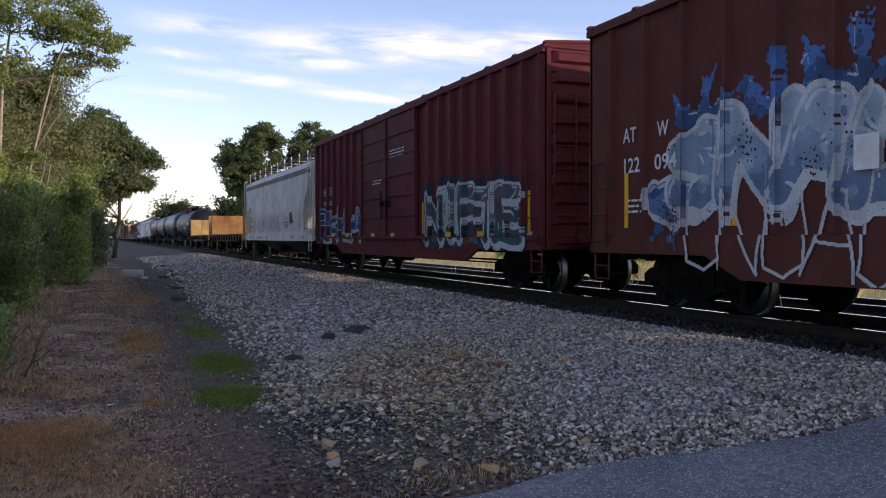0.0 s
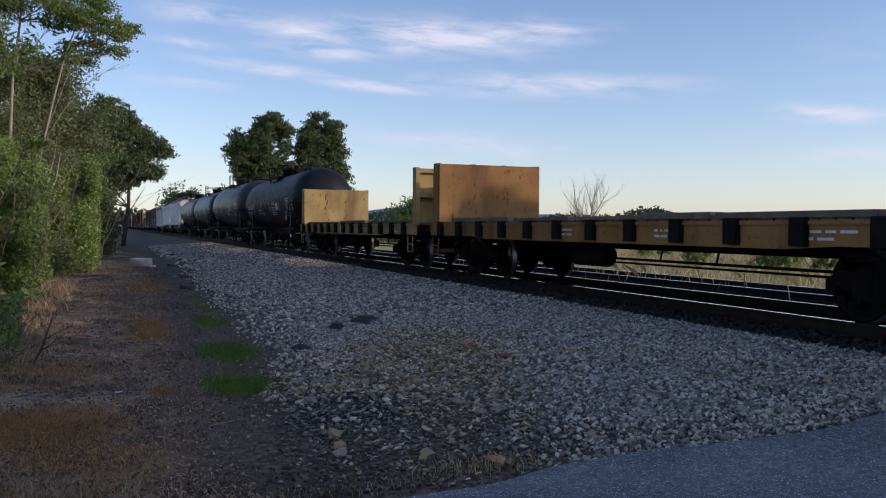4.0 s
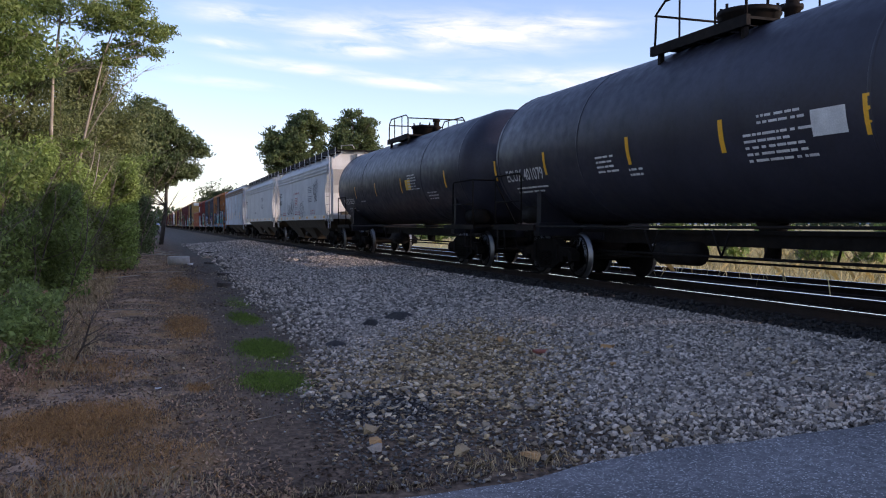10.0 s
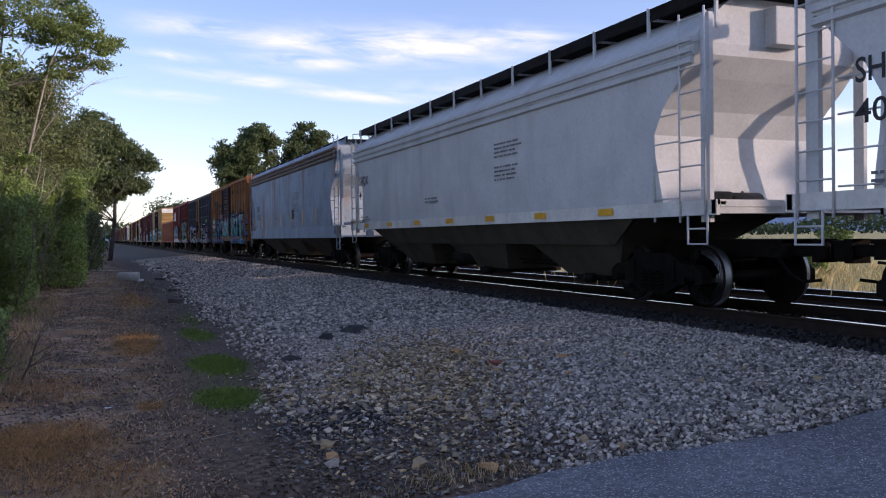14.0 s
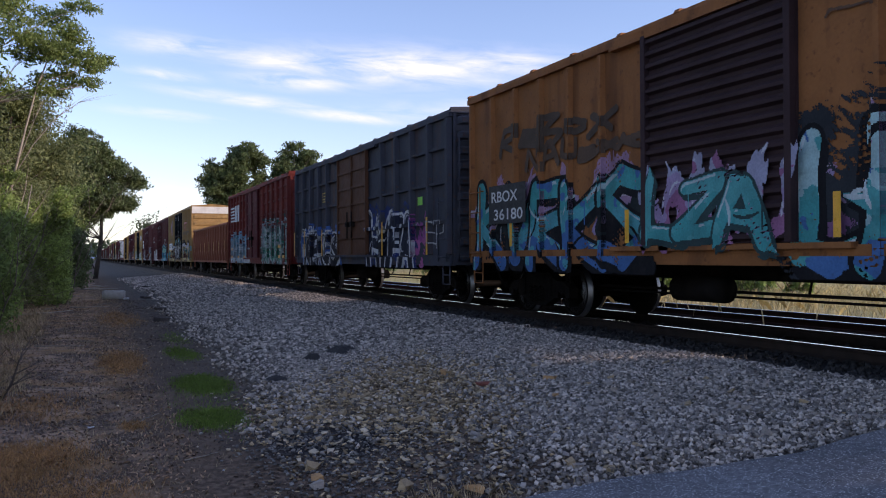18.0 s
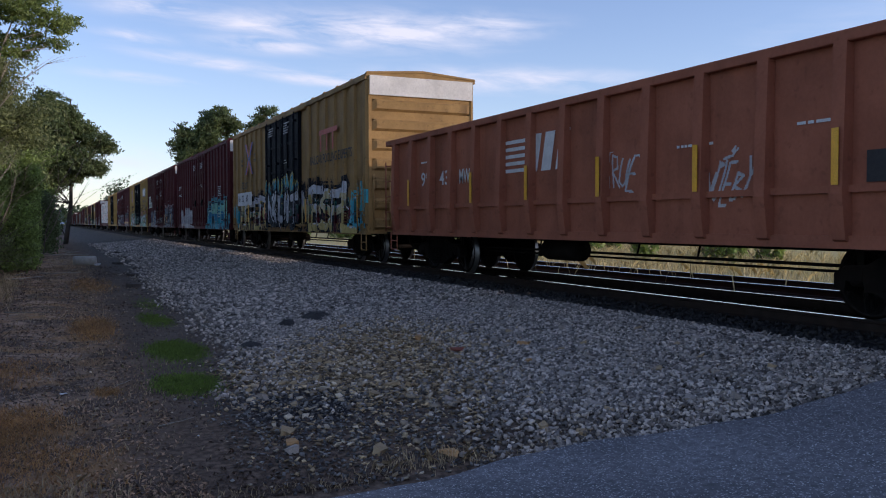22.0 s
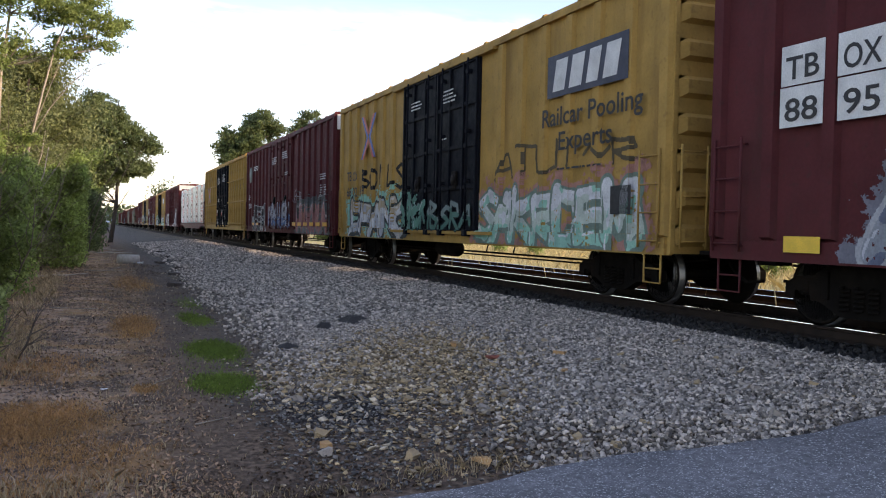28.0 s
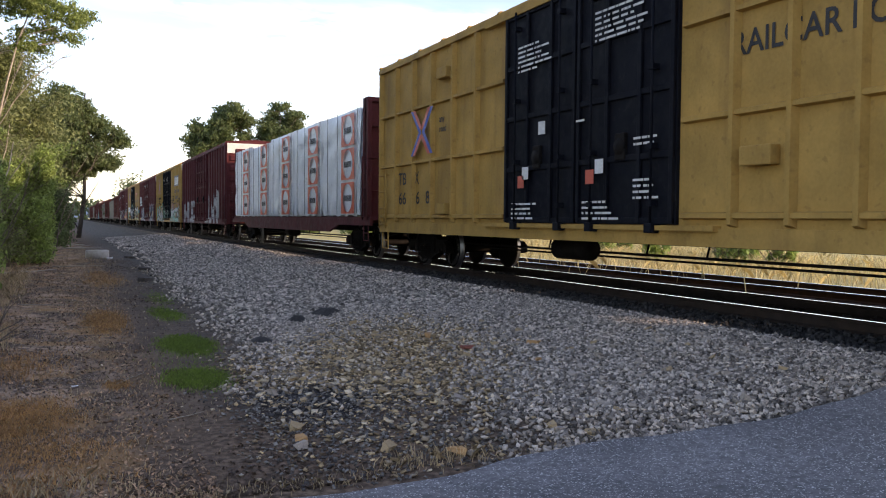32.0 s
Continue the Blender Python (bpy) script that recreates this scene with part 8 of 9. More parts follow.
reflectors(car, L, hw, [16.9, 11.2, 12.4], 1.2, (0.1, 0.8))
reflectors(car, L, hw, [2.6, 4.4, 7.2, 9.0, 13.0, 14.8], 1.12, (0.32, 0.11), 0.12)
graffiti(car, L, hw, [("/~V/", 11.5, 16.9, 0.85, 1.5, 0.5, ((0.06, 0.16, 0.17), (0.12, 0.05, 0.06), (0.05, 0.06, 0.08)), None, None), ("NOPTE", 11.6, 16.6, 0.98, 2.3, 0.36, ((0.04, 0.10, 0.11), (0.07, 0.07, 0.085), (0.10, 0.10, 0.125)), (0.42, 0.45, 0.48), (0.03, 0.04, 0.06)), ("OI", 12.5, 13.6, 1.25, 2.2, 0.2, ((0.30, 0.42, 0.38),), (0.5, 0.52, 0.52), None), ("LKMLA", 1.3, 5.8, 0.98, 2.1, 0.22, ((0.05, 0.06, 0.09), BLUE, (0.18, 0.28, 0.38)), CHALK, None), ("P", 0.7, 2.0, 1.0, 2.1, 0.2, (SILVER, BLUE), W_, NAVY)], posts, pd, seed=5, label="silver, black and blue spray-painted letters")

# white covered hopper
car, L, hw = covered_hopper("dusty white covered hopper with faint spray-painted letters", 31.95, 48.4, M_hopper_w, 4.42, "round", 2, 2, chord=M_chord_shade, sill_m=M_white)
lettering(car, "ACFX", 1.66, 2.40, 0.42, M_mark_k, L, hw, 0.012, width=0.8)
lettering(car, "51355", 1.7, 1.94, 0.42, M_mark_k, L, hw, 0.012, width=0.9)
stencils(car, L, hw, [(1.7, 1.7, 1.0, 2), (11.2, 1.75, 0.9, 3)], M_mark_k, 4)
stencils(car, L, hw + 0.01, [(1.6, 1.1, 1.0, 1), (4.2, 1.1, 1.6, 1), (12.5, 1.15, 0.8, 2), (14.6, 1.15, 0.6, 2), (6.5, 1.1, 0.8, 1)], M_mark_k, 5)
for f in (1.9, 3.4, 6.0, 8.8, 11.6, 14.2):
    b = Build()
    v = [(-hw - 0.014, L / 2 - f, 1.45), (-hw - 0.014, L / 2 - f - 0.1, 1.45), (-hw - 0.014, L / 2 - f - 0.02, 2.0), (-hw - 0.014, L / 2 - f + 0.08, 2.0)]
    b.add(v, [(0, 1, 2, 3)])
    part("reflector", b, material("faded_amber_reflector", (0.38, 0.22, 0.07), 0.5), car)
panel(car, L, hw, 12.3, 12.75, 1.75, 2.2, M_mark_k, 0.012, "data_panel", "small black data panel")
graffiti(car, L, hw, [("SAMNUOB", 4.3, 10.4, 1.5, 2.25, 0.05, ((0.36, 0.37, 0.37), (0.42, 0.42, 0.41)), None, None), ("NUAOSEKM", 3.4, 13.0, 1.42, 2.1, 0.04, ((0.38, 0.39, 0.39),), None, None)], seed=7, label="faint grey spray-painted outlines")

# two bulkhead flats
bulkhead_flat("rusty yellow bulkhead flatcar with an empty deck", 49.4, 64.9, M_flat_o, None, 3)
bulkhead_flat("worn yellow bulkhead flatcar with an empty deck", 66.1, 80.7, M_flat, "BVRY 63005", 4)

# tank cars
tank_car("black tank car with white lettering", 81.9, 97.2, [("ECUX 405269", 0.95, 2.12, 0.36, 1.9)], 1.42, 2.45, 5, skin=M_tank, front_in=0.1)
tank_car("black tank car with white lettering and a rusty dome", 98.4, 114.2, [("XOMX 110053", 0.45, 2.08, 0.36, 2.2)], seed=6, stripes=(0.1, 2.85, 5.6, 8.0, 11.35, 13.9), head_mark="XOMX 110053", diamond=False)
tank_car("black tank car with yellow safety stripes and white lettering", 115.4, 130.3, [("ECUX 401079", 0.65, 2.05, 0.36, 1.85)], seed=7, stripes=(0.05, 2.6, 5.75, 8.2, 10.75, 13.8))
tank_car("black tank car with a yellow placard and white lettering", 131.5, 147.4, [("NATX 38239", 0.95, 1.91, 0.32, 1.7)], seed=8, front_in=0.15, head_mark="NATX 38239", stripes=(0.25, 3.15, 6.2, 9.4, 13.6), small_print=[(1.2, 1.74, 1.3, 2), (3.7, 1.98, 0.9, 1), (10.2, 2.6, 0.9, 6), (11.9, 2.02, 0.8, 3)], diamond=False)

# covered hoppers
for k, (label, front, rear, m, words) in enumerate((("light grey covered hopper with black scrawls and red lettering", 148.6, 164.7, M_hopper, ("SHQX", "40001")), ("light grey covered hopper with small black lettering", 165.9, 183.1, M_hopper, ("SHQX", "4")), ("rust-streaked blue-grey covered hopper with black lettering", 184.3, 202.2, M_hopper_b, ("WLPX", "10137")))):
    car, L, hw = covered_hopper(label, front, rear, m, 4.42, "ribbed", 9 + k, 3, (1.34, 1.55) if k < 2 else (1.10, 1.52), 3.76 if k < 2 else 4.16, None if k < 2 else M_rust_dull, M_white if k < 2 else None)
    f = 1.0 if k < 2 else 2.1
    lettering(car, words[0], f, 2.70 if k < 2 else 2.44, 0.38, M_mark_k, L, hw, 0.012, width=0.92)
    lettering(car, words[1], f, 2.26 if k < 2 else 2.04, 0.36, M_mark_k, L, hw, 0.012, width=0.98 if len(words[1]) > 2 else 0.2)
    stencils(car, L, hw, [(1.2, 1.7, 0.9, 2), (10.55, 2.95, 1.15, 4), (10.55, 2.48, 1.1, 4), (6.6, 2.02, 0.9, 2)], M_grey_mark, 20 + k)
    if k == 0:
        lettering(car, "EACH HOPPER MUST BE", 11.25, 1.75, 0.10, M_mark_r, L, hw, 0.012, "warning_lettering", width=1.1)
        lettering(car, "VENTED BEFORE DISCHARGE", 11.19, 1.62, 0.10, M_mark_r, L, hw, 0.012, "warning_lettering", width=1.24)
        lettering(car, "EACH HOPPER MUST BE", 6.65, 1.74, 0.10, M_mark_r, L, hw, 0.012, "warning_lettering", width=1.5)
        lettering(car, "VENTED BEFORE DISCHARGE", 6.58, 1.62, 0.10, M_mark_r, L, hw, 0.012, "warning_lettering", width=1.7)
        stencils(car, L, hw, [(6.6, 2.50, 0.9, 5), (2.4, 1.72, 1.0, 2)], M_mark_r, 30)
        lettering(car, "DO NOT HAMMER ON CAR", 6.15, 2.72, 0.17, M_mark_r, L, hw, 0.012, "warning_lettering", width=1.75)
        graffiti(car, L, hw, [("LEMJS", 4.0, 5.5, 1.72, 2.3, 0.055, (K_,), None, None), ("KY", 5.4, 6.3, 1.7, 2.5, 0.06, (K_,), None, None), ("OSOC~", 8.05, 9.45, 1.5, 2.35, 0.04, (K_,), None, None), ("VKVYV", 11.95, 13.1, 2.6, 3.2, 0.045, (K_,), None, None), ("VRO", 12.3, 12.9, 2.25, 2.6, 0.04, (K_,), None, None)], seed=9, label="black marker scrawls")
    reflectors(car, L, hw + 0.004, [1.5 + 2.15 * j for j in range(7)], 1.40 if k < 2 else 1.60, (0.42, 0.11) if k < 2 else (0.09, 0.6), 0.012, M_amber)
    if k == 2:
        panel(car, L, hw, 10.3, 10.75, 1.9, 2.3, M_mark_k, 0.012, "data_panel", "small black data panel")

# orange boxcar
car, L, hw, posts, pd = boxcar("weathered orange boxcar with a ribbed dark door and teal spray-painted letters", 203.1, 218.0, 4.52, M_orange, ("louver", 6.05, 8.85, M_louver), (6, 6), post=(0.1, 0.08), sill=0.98)
panel(car, L, hw, 1.05, 2.55, 1.74, 2.5, M_mark_k, pd + 0.022, "number_panel", "black painted number panel")
lettering(car, "RBOX", 1.15, 2.17, 0.30, M_mark_w, L, hw, pd + 0.030, width=1.1)
lettering(car, "36180", 1.25, 1.82, 0.30, M_mark_w, L, hw, pd + 0.030, width=1.2)
reflectors(car, L, hw, [1.9, 5.6, 9.4, 12.9], 1.3, (0.1, 0.5), pd + 0.012)
graffiti(car, L, hw, [("~V~VA", 0.3, 6.0, 1.5, 2.7, 0.3, (LILAC, (0.36, 0.22, 0.32)), None, None), ("MKMKM", 0.4, 6.0, 0.85, 2.2, 0.5, (K_, (0.02, 0.028, 0.03)), None, None), ("KVRKS", 0.5, 6.0, 0.85, 2.5, 0.36, ((0.06, 0.15, 0.34), (0.08, 0.34, 0.38), TEAL), K_, None), ("~V~V~V", 8.9, 14.7, 1.0, 2.5, 0.5, ((0.20, 0.10, 0.20), LILAC, (0.36, 0.22, 0.34)), None, None), ("UPATE", 8.95, 13.7, 0.86, 2.5, 0.46, ((0.06, 0.15, 0.33), TEAL, (0.07, 0.33, 0.33), (0.34, 0.52, 0.52)), K_, (0.03, 0.035, 0.04)), ("~S", 13.7, 14.8, 1.1, 2.2, 0.22, ((0.10, 0.22, 0.36),), K_, (0.30, 0.12, 0.24)), ("REBOX", 1.4, 5.3, 3.05, 3.6, 0.17, ((0.095, 0.068, 0.05),), None, None), ("NAUBXK", 2.4, 6.0, 2.7, 3.1, 0.15, ((0.11, 0.072, 0.05),), None, None), ("MRILBOXE", 9.3, 14.2, 3.72, 3.95, 0.05, ((0.12, 0.07, 0.045),), None, None), ("Y", 11.5, 12.7, 2.65, 3.4, 0.14, ((0.15, 0.13, 0.11),), None, None), ("WSK", 13.85, 14.65, 2.95, 3.65, 0.035, (CHALK,), None, None)], posts, pd, seed=11, label="teal and lilac spray-painted letters")
graffiti(car, L, hw + 0.125, [("N~M~U", 6.15, 8.8, 1.2, 2.45, 0.55, ((0.28, 0.12, 0.22), LILAC, (0.30, 0.30, 0.40)), None, None), ("LZA", 6.2, 8.4, 1.25, 2.2, 0.24, (TEAL, (0.08, 0.34, 0.34)), (0.03, 0.06, 0.06), None)], seed=12, label="lilac and teal spray paint on the door")

# slate boxcar
car, L, hw, posts, pd = boxcar("dark slate boxcar with a brown door and white spray-painted letters", 218.95, 233.65, 4.45, M_slate, ("slide", 5.8, 8.8, M_brown_door), (5, 5), post=(0.15, 0.12), belts=(1.9, 2.8, 3.6), sill=0.9)
for words, f, z, w in (("138", 1.15, 1.86, 0.7), ("024", 2.2, 1.93, 0.8)):
    lettering(car, words, f, z, 0.42, M_mark_w, L, hw, 0.13, width=w)
reflectors(car, L, hw, [0.03, 1.55, 4.0, 10.2, 13.4], 1.15, (0.1, 0.9), pd + 0.012)
for q in ((3.75, 4.35, 2.98, 3.01), (3.75, 4.35, 3.27, 3.30), (3.75, 3.78, 3.01, 3.27), (4.32, 4.35, 3.01, 3.27), (3.85, 4.25, 3.06, 3.10), (3.9, 4.2, 3.16, 3.20)):
    panel(car, L, hw, *q, M_yellow_mark, 0.012, "sign_bar")
panel(car, L, hw, 12.9, 13.2, 2.35, 2.55, material("lime_sticker", (0.2, 0.6, 0.05), 0.5), pd + 0.012)
graffiti(car, L, hw, [("~V~U~", 0.7, 5.6, 1.4, 2.05, 0.3, (BLUE, (0.04, 0.10, 0.30)), None, None), ("RENOS", 1.5, 5.75, 0.72, 2.0, 0.42, ((0.02, 0.02, 0.028), (0.04, 0.035, 0.05)), W_, (0.06, 0.14, 0.38)), ("MVI", 11.9, 13.2, 0.9, 2.1, 0.45, (PINK, (0.3, 0.08, 0.25)), None, None), ("HYPA", 8.85, 12.3, 0.68, 2.25, 0.40, ((0.02, 0.02, 0.03), (0.025, 0.03, 0.05)), W_, NAVY), ("EP", 13.4, 14.2, 1.35, 2.05, 0.045, (CHALK,), None, None)], posts, pd, seed=13, belts=(1.9,), label="white-outlined black spray-painted letters")

# faded red boxcar
car, L, hw, posts, pd = boxcar("faded red boxcar with a white striped emblem and green spray-painted letters", 234.85, 249.7, 4.55, M_nsred, ("slide", 5.75, 8.6, M_red_box), (6, 6), post=(0.11, 0.1), belts=(1.55, 2.05, 2.55, 3.05, 3.55, 4.05), sill=0.82)
stripes_emblem(car, L, hw, 1.1, 3.8, 3.0, 3.85, M_mark_w, pd + 0.012)
stencils(car, L, hw, [(2.2, 2.45, 0.5, 1), (2.1, 1.6, 1.0, 3), (3.6, 1.6, 1.0, 3)], M_mark_w, 33, d=pd + 0.012)
reflectors(car, L, hw, [1.3, 3.3, 5.0, 13.1, 13.9], 1.08, (0.42, 0.12), pd + 0.02)
reflectors(car, L, hw, [1.3, 13.1], 1.5, (0.5, 0.13), pd + 0.02)
graffiti(car, L, hw, [("WMWMW", 0.9, 6.3, 0.84, 2.45, 0.6, ((0.42, 0.46, 0.48), (0.34, 0.42, 0.46), (0.24, 0.44, 0.54)), None, None), ("MUMUM", 1.0, 6.2, 0.84, 1.9, 0.6, ((0.46, 0.48, 0.49), (0.38, 0.43, 0.46)), None, None), ("BMUSE", 0.95, 6.2, 0.85, 2.2, 0.4, ((0.50, 0.52, 0.53), (0.36, 0.44, 0.48), SKYB), (0.14, 0.24, 0.30), None), ("WKMNVA", 9.2, 14.4, 0.9, 2.7, 0.24, ((0.04, 0.14, 0.10), (0.06, 0.20, 0.14), (0.10, 0.12, 0.12)), (0.40, 0.44, 0.42), (0.035, 0.08, 0.07)), ("RKSAN", 9.5, 14.2, 0.95, 2.3, 0.21, (GREEN, (0.30, 0.40, 0.36)), (0.44, 0.48, 0.46), None), ("S/", 14.0, 14.8, 0.9, 2.4, 0.08, (CHALK,), None, None)], posts, pd, seed=15, belts=(1.55, 2.05), label="pale blue and green spray-painted letters")

# gondola
car, L, hw, posts = gondola("faded salmon-red gondola with ribbed sides and white lettering", 250.4, 266.3, M_gon)
stripes_emblem(car, L, hw, 5.6, 8.1, 2.0, 2.65, M_mark_w, 0.012)
for words, f, z, w in (("997", 2.0, 1.95, 0.75), ("435", 3.0, 1.93, 0.7), ("MW", 3.95, 1.92, 0.5)):
    lettering(car, words, f, z, 0.42, M_mark_w, L, hw, 0.012, width=w)
stencils(car, L, hw, [(2.0, 2.45, 0.5, 1), (10.6, 2.1, 0.7, 1), (12.6, 2.2, 0.6, 1), (14.1, 1.6, 0.9, 2)], M_mark_w, 34)
reflectors(car, L, hw, [posts[k][0] + 0.05 for k in (1, 4, 6, 8, 10, 12, 14)], 1.5, (0.09, 0.6), 0.172)
panel(car, L, hw, 13.5, 13.95, 1.52, 1.85, M_mark_k, 0.012, "data_panel", "small black data panel")
graffiti(car, L, hw, [("TRUE", 9.0, 9.75, 1.55, 2.08, 0.05, (CHALK,), None, None), ("NUEBY", 11.1, 12.0, 1.4, 1.85, 0.055, (CHALK,), None, None), ("~O~", 11.35, 11.75, 1.85, 2.05, 0.04, (CHALK,), None, None)], seed=17, label="white scrawled tags")

# faded golden boxcar with black doors
car, L, hw, posts, pd = boxcar("faded golden boxcar with black plug doors and white spray-painted letters", 267.7, 285.5, 5.1, M_yellow_old, ("plug", 6.5, 11.3, M_black_door), (7, 7), post=(0.22, 0.07), sill=0.8, ribs=7, cap=0.5)
arrows(car, L, hw, 2.8, 3.15, 1.3, 1.3, pd + 0.01)
for words, f, z, w in (("TB", 1.95, 2.58, 0.5), ("OX", 2.65, 2.55, 0.5)):
    lettering(car, words, f, z, 0.42, M_mark_k, L, hw, pd + 0.01, width=w)
panel(car, L, hw, 1.12, 3.95, 1.86, 2.42, M_mark_w, pd + 0.01, "number_panel", "white painted number panel")
for words, f, w in (("66", 1.25, 0.42), ("72", 2.0, 0.42), ("60", 2.85, 0.42)):
    lettering(car, words, f, 2.03, 0.40, M_mark_k, L, hw, pd + 0.018, width=w)
lettering(car, "RAILCAR POOLING EXPERTS", 12.6, 2.95, 0.38, M_mark_k, L, hw, pd + 0.01, "slogan", width=4.1)
b = Build()
for f in (13.7, 14.3, 14.9):
    side_bar(b, L, hw, f, f + 0.14, 3.3, 3.85, pd + 0.01, 0.003)
side_bar(b, L, hw, 13.6, 15.4, 3.8, 3.95, pd + 0.01, 0.003)
part("emblem_block", b, M_red_mark, car)
lettering(car, "next", 1.9, 3.75, 0.2, M_mark_k, L, hw, pd + 0.01, "slogan")
lettering(car, "load", 1.9, 3.55, 0.2, M_mark_k, L, hw, pd + 0.01, "slogan")
lettering(car, "any", 4.3, 3.85, 0.22, M_mark_k, L, hw, pd + 0.01, "slogan")
lettering(car, "road", 4.3, 3.62, 0.22, M_mark_k, L, hw, pd + 0.01, "slogan")
stencils(car, L, hw + 0.12, [(7.2, 4.6, 0.7, 4), (9.3, 4.6, 0.8, 5), (9.3, 3.3, 0.5, 2)], M_mark_w, 35)
graffiti(car, L, hw, [("~I", 0.2, 1.3, 0.9, 2.0, 0.4, (TURQ, (0.10, 0.36, 0.40)), None, None), ("MVMVM", 1.4, 6.5, 0.95, 1.9, 0.5, ((0.12, 0.02, 0.03), (0.14, 0.025, 0.035), (0.05, 0.18, 0.16)), None, None), ("AKPER", 1.3, 6.45, 0.84, 2.2, 0.30, ((0.52, 0.40, 0.14), (0.58, 0.48, 0.24), (0.56, 0.55, 0.58)), K_, (0.035, 0.03, 0.03)), ("VMVMVM", 11.5, 16.9, 0.95, 1.9, 0.5, ((0.12, 0.02, 0.03), (0.13, 0.025, 0.035), (0.05, 0.18, 0.16)), None, None), ("MESPL", 11.4, 17.0, 0.84, 2.25, 0.34, ((0.54, 0.41, 0.15), (0.56, 0.48, 0.28), (0.56, 0.56, 0.59)), K_, (0.03, 0.028, 0.03)), ("NUH", 16.5, 17.7, 0.95, 2.1, 0.36, (TURQ, (0.08, 0.42, 0.48)), None, None)], posts, pd, seed=19, label="cream and white spray-painted letters with black edges")
graffiti(car, L, hw + 0.125, [("~V~U~V~", 6.6, 11.2, 1.9, 2.75, 0.42, (TURQ, (0.07, 0.30, 0.36)), (0.50, 0.42, 0.10), None), ("MMMM", 6.6, 11.2, 1.1, 1.75, 0.4, ((0.16, 0.03, 0.04), (0.05, 0.12, 0.10)), None, None), ("NGUIT", 7.0, 11.2, 1.12, 2.2, 0.34, ((0.45, 0.46, 0.48), W_), K_, (0.03, 0.04, 0.05))], seed=20, label="white and turquoise spray-painted letters on the doors")
reflectors(car, L, hw, [17.1, 3.2, 6.2, 12.0], 1.15, (0.12, 0.75), pd + 0.02)
GOLD_OLD = car

# three dark red high boxcars
REDS = []
for k, (label, front, rear, ribs) in enumerate((("dark red high boxcar with turquoise spray-painted letters", 286.7, 304.3, 7), ("dark red high boxcar with white number panels and grey spray-painted letters", 306.0, 323.1, 7))):
    car, L, hw, posts, pd = boxcar(label, front, rear, 5.1, M_deepred, ("plug", 6.7, 11.3, M_deepred), (7, 7), post=(0.2, 0.08), sill=0.8, ribs=ribs, cap=0.5)
    REDS.append(car)
    stencils(car, L, hw + 0.1, [(7.2, 4.4, 0.8, 4), (9.6, 4.4, 0.9, 4), (9.6, 3.2, 0.6, 2)], M_mark_w, 36 + k)
    if k == 0:
        stencils(car, L, hw, [(1.0, 2.9, 1.2, 2), (1.0, 3.4, 1.0, 3), (15.0, 2.9, 0.8, 6)], M_mark_w, 39, d=pd + 0.01)
        graffiti(car, L, hw, [("VKNERA", 10.9, 17.2, 0.85, 2.15, 0.42, (TURQ, (0.05, 0.22, 0.34), MINT), (0.04, 0.08, 0.10), (0.10, 0.30, 0.34)), ("HER", 2.0, 6.4, 0.85, 1.95, 0.5, ((0.45, 0.42, 0.42), (0.52, 0.5, 0.48)), (0.35, 0.3, 0.3), None)], posts, pd, seed=21, label="turquoise and chalky spray-painted letters")
    else:
        for words, f, z, w in (("TB", 1.32, 2.95, 0.50), ("OX", 2.14, 2.95, 0.50), ("88", 1.31, 2.46, 0.50), ("95", 2.15, 2.46, 0.48), ("27", 2.95, 2.46, 0.46)):
            panel(car, L, hw, f - 0.07, f + w + 0.07, z - 0.07, z + 0.40, M_mark_w, pd + 0.008, "number_panel")
            lettering(car, words, f, z, 0.38, M_mark_k, L, hw, pd + 0.018, width=w)
        panel(car, L, hw, 1.36, 1.9, 0.92, 1.11, M_yellow_mark, pd + 0.01, "yellow_label")
        graffiti(car, L, hw, [("~M~S", 2.7, 6.4, 1.5, 2.15, 0.1, ((0.5, 0.4, 0.4),), None, None), ("AHNAA", 2.6, 6.6, 0.85, 1.95, 0.36, (GREY, (0.12, 0.14, 0.2), (0.2, 0.22, 0.3)), (0.35, 0.36, 0.38), (0.16, 0.16, 0.19)), ("ACWAR", 11.5, 16.6, 0.85, 2.2, 0.30, ((0.18, 0.2, 0.22), GREY, (0.16, 0.19, 0.24)), (0.05, 0.05, 0.06), (0.30, 0.24, 0.26)), ("MNY", 11.5, 12.9, 2.1, 2.7, 0.09, (SALMON, (0.5, 0.4, 0.4)), None, None)], posts, pd, seed=22, label="grey and pink spray-painted letters")
        graffiti(car, L, hw + 0.125, [("UHEKSMRA", 6.9, 11.2, 1.1, 1.6, 0.09, ((0.30, 0.30, 0.31), (0.24, 0.25, 0.26)), (0.08, 0.06, 0.07), None), ("WNRKA", 7.0, 8.7, 3.0, 3.35, 0.05, ((0.25, 0.22, 0.22),), None, None), ("BMNZKA", 9.1, 10.9, 3.2, 3.6, 0.05, ((0.28, 0.25, 0.25),), None, None)], seed=23, label="chalky spray paint on the doors")
        reflectors(car, L, hw, [4.6, 9.6, 11.9, 12.9, 15.4], 1.15, (0.12, 0.6), pd + 0.02)

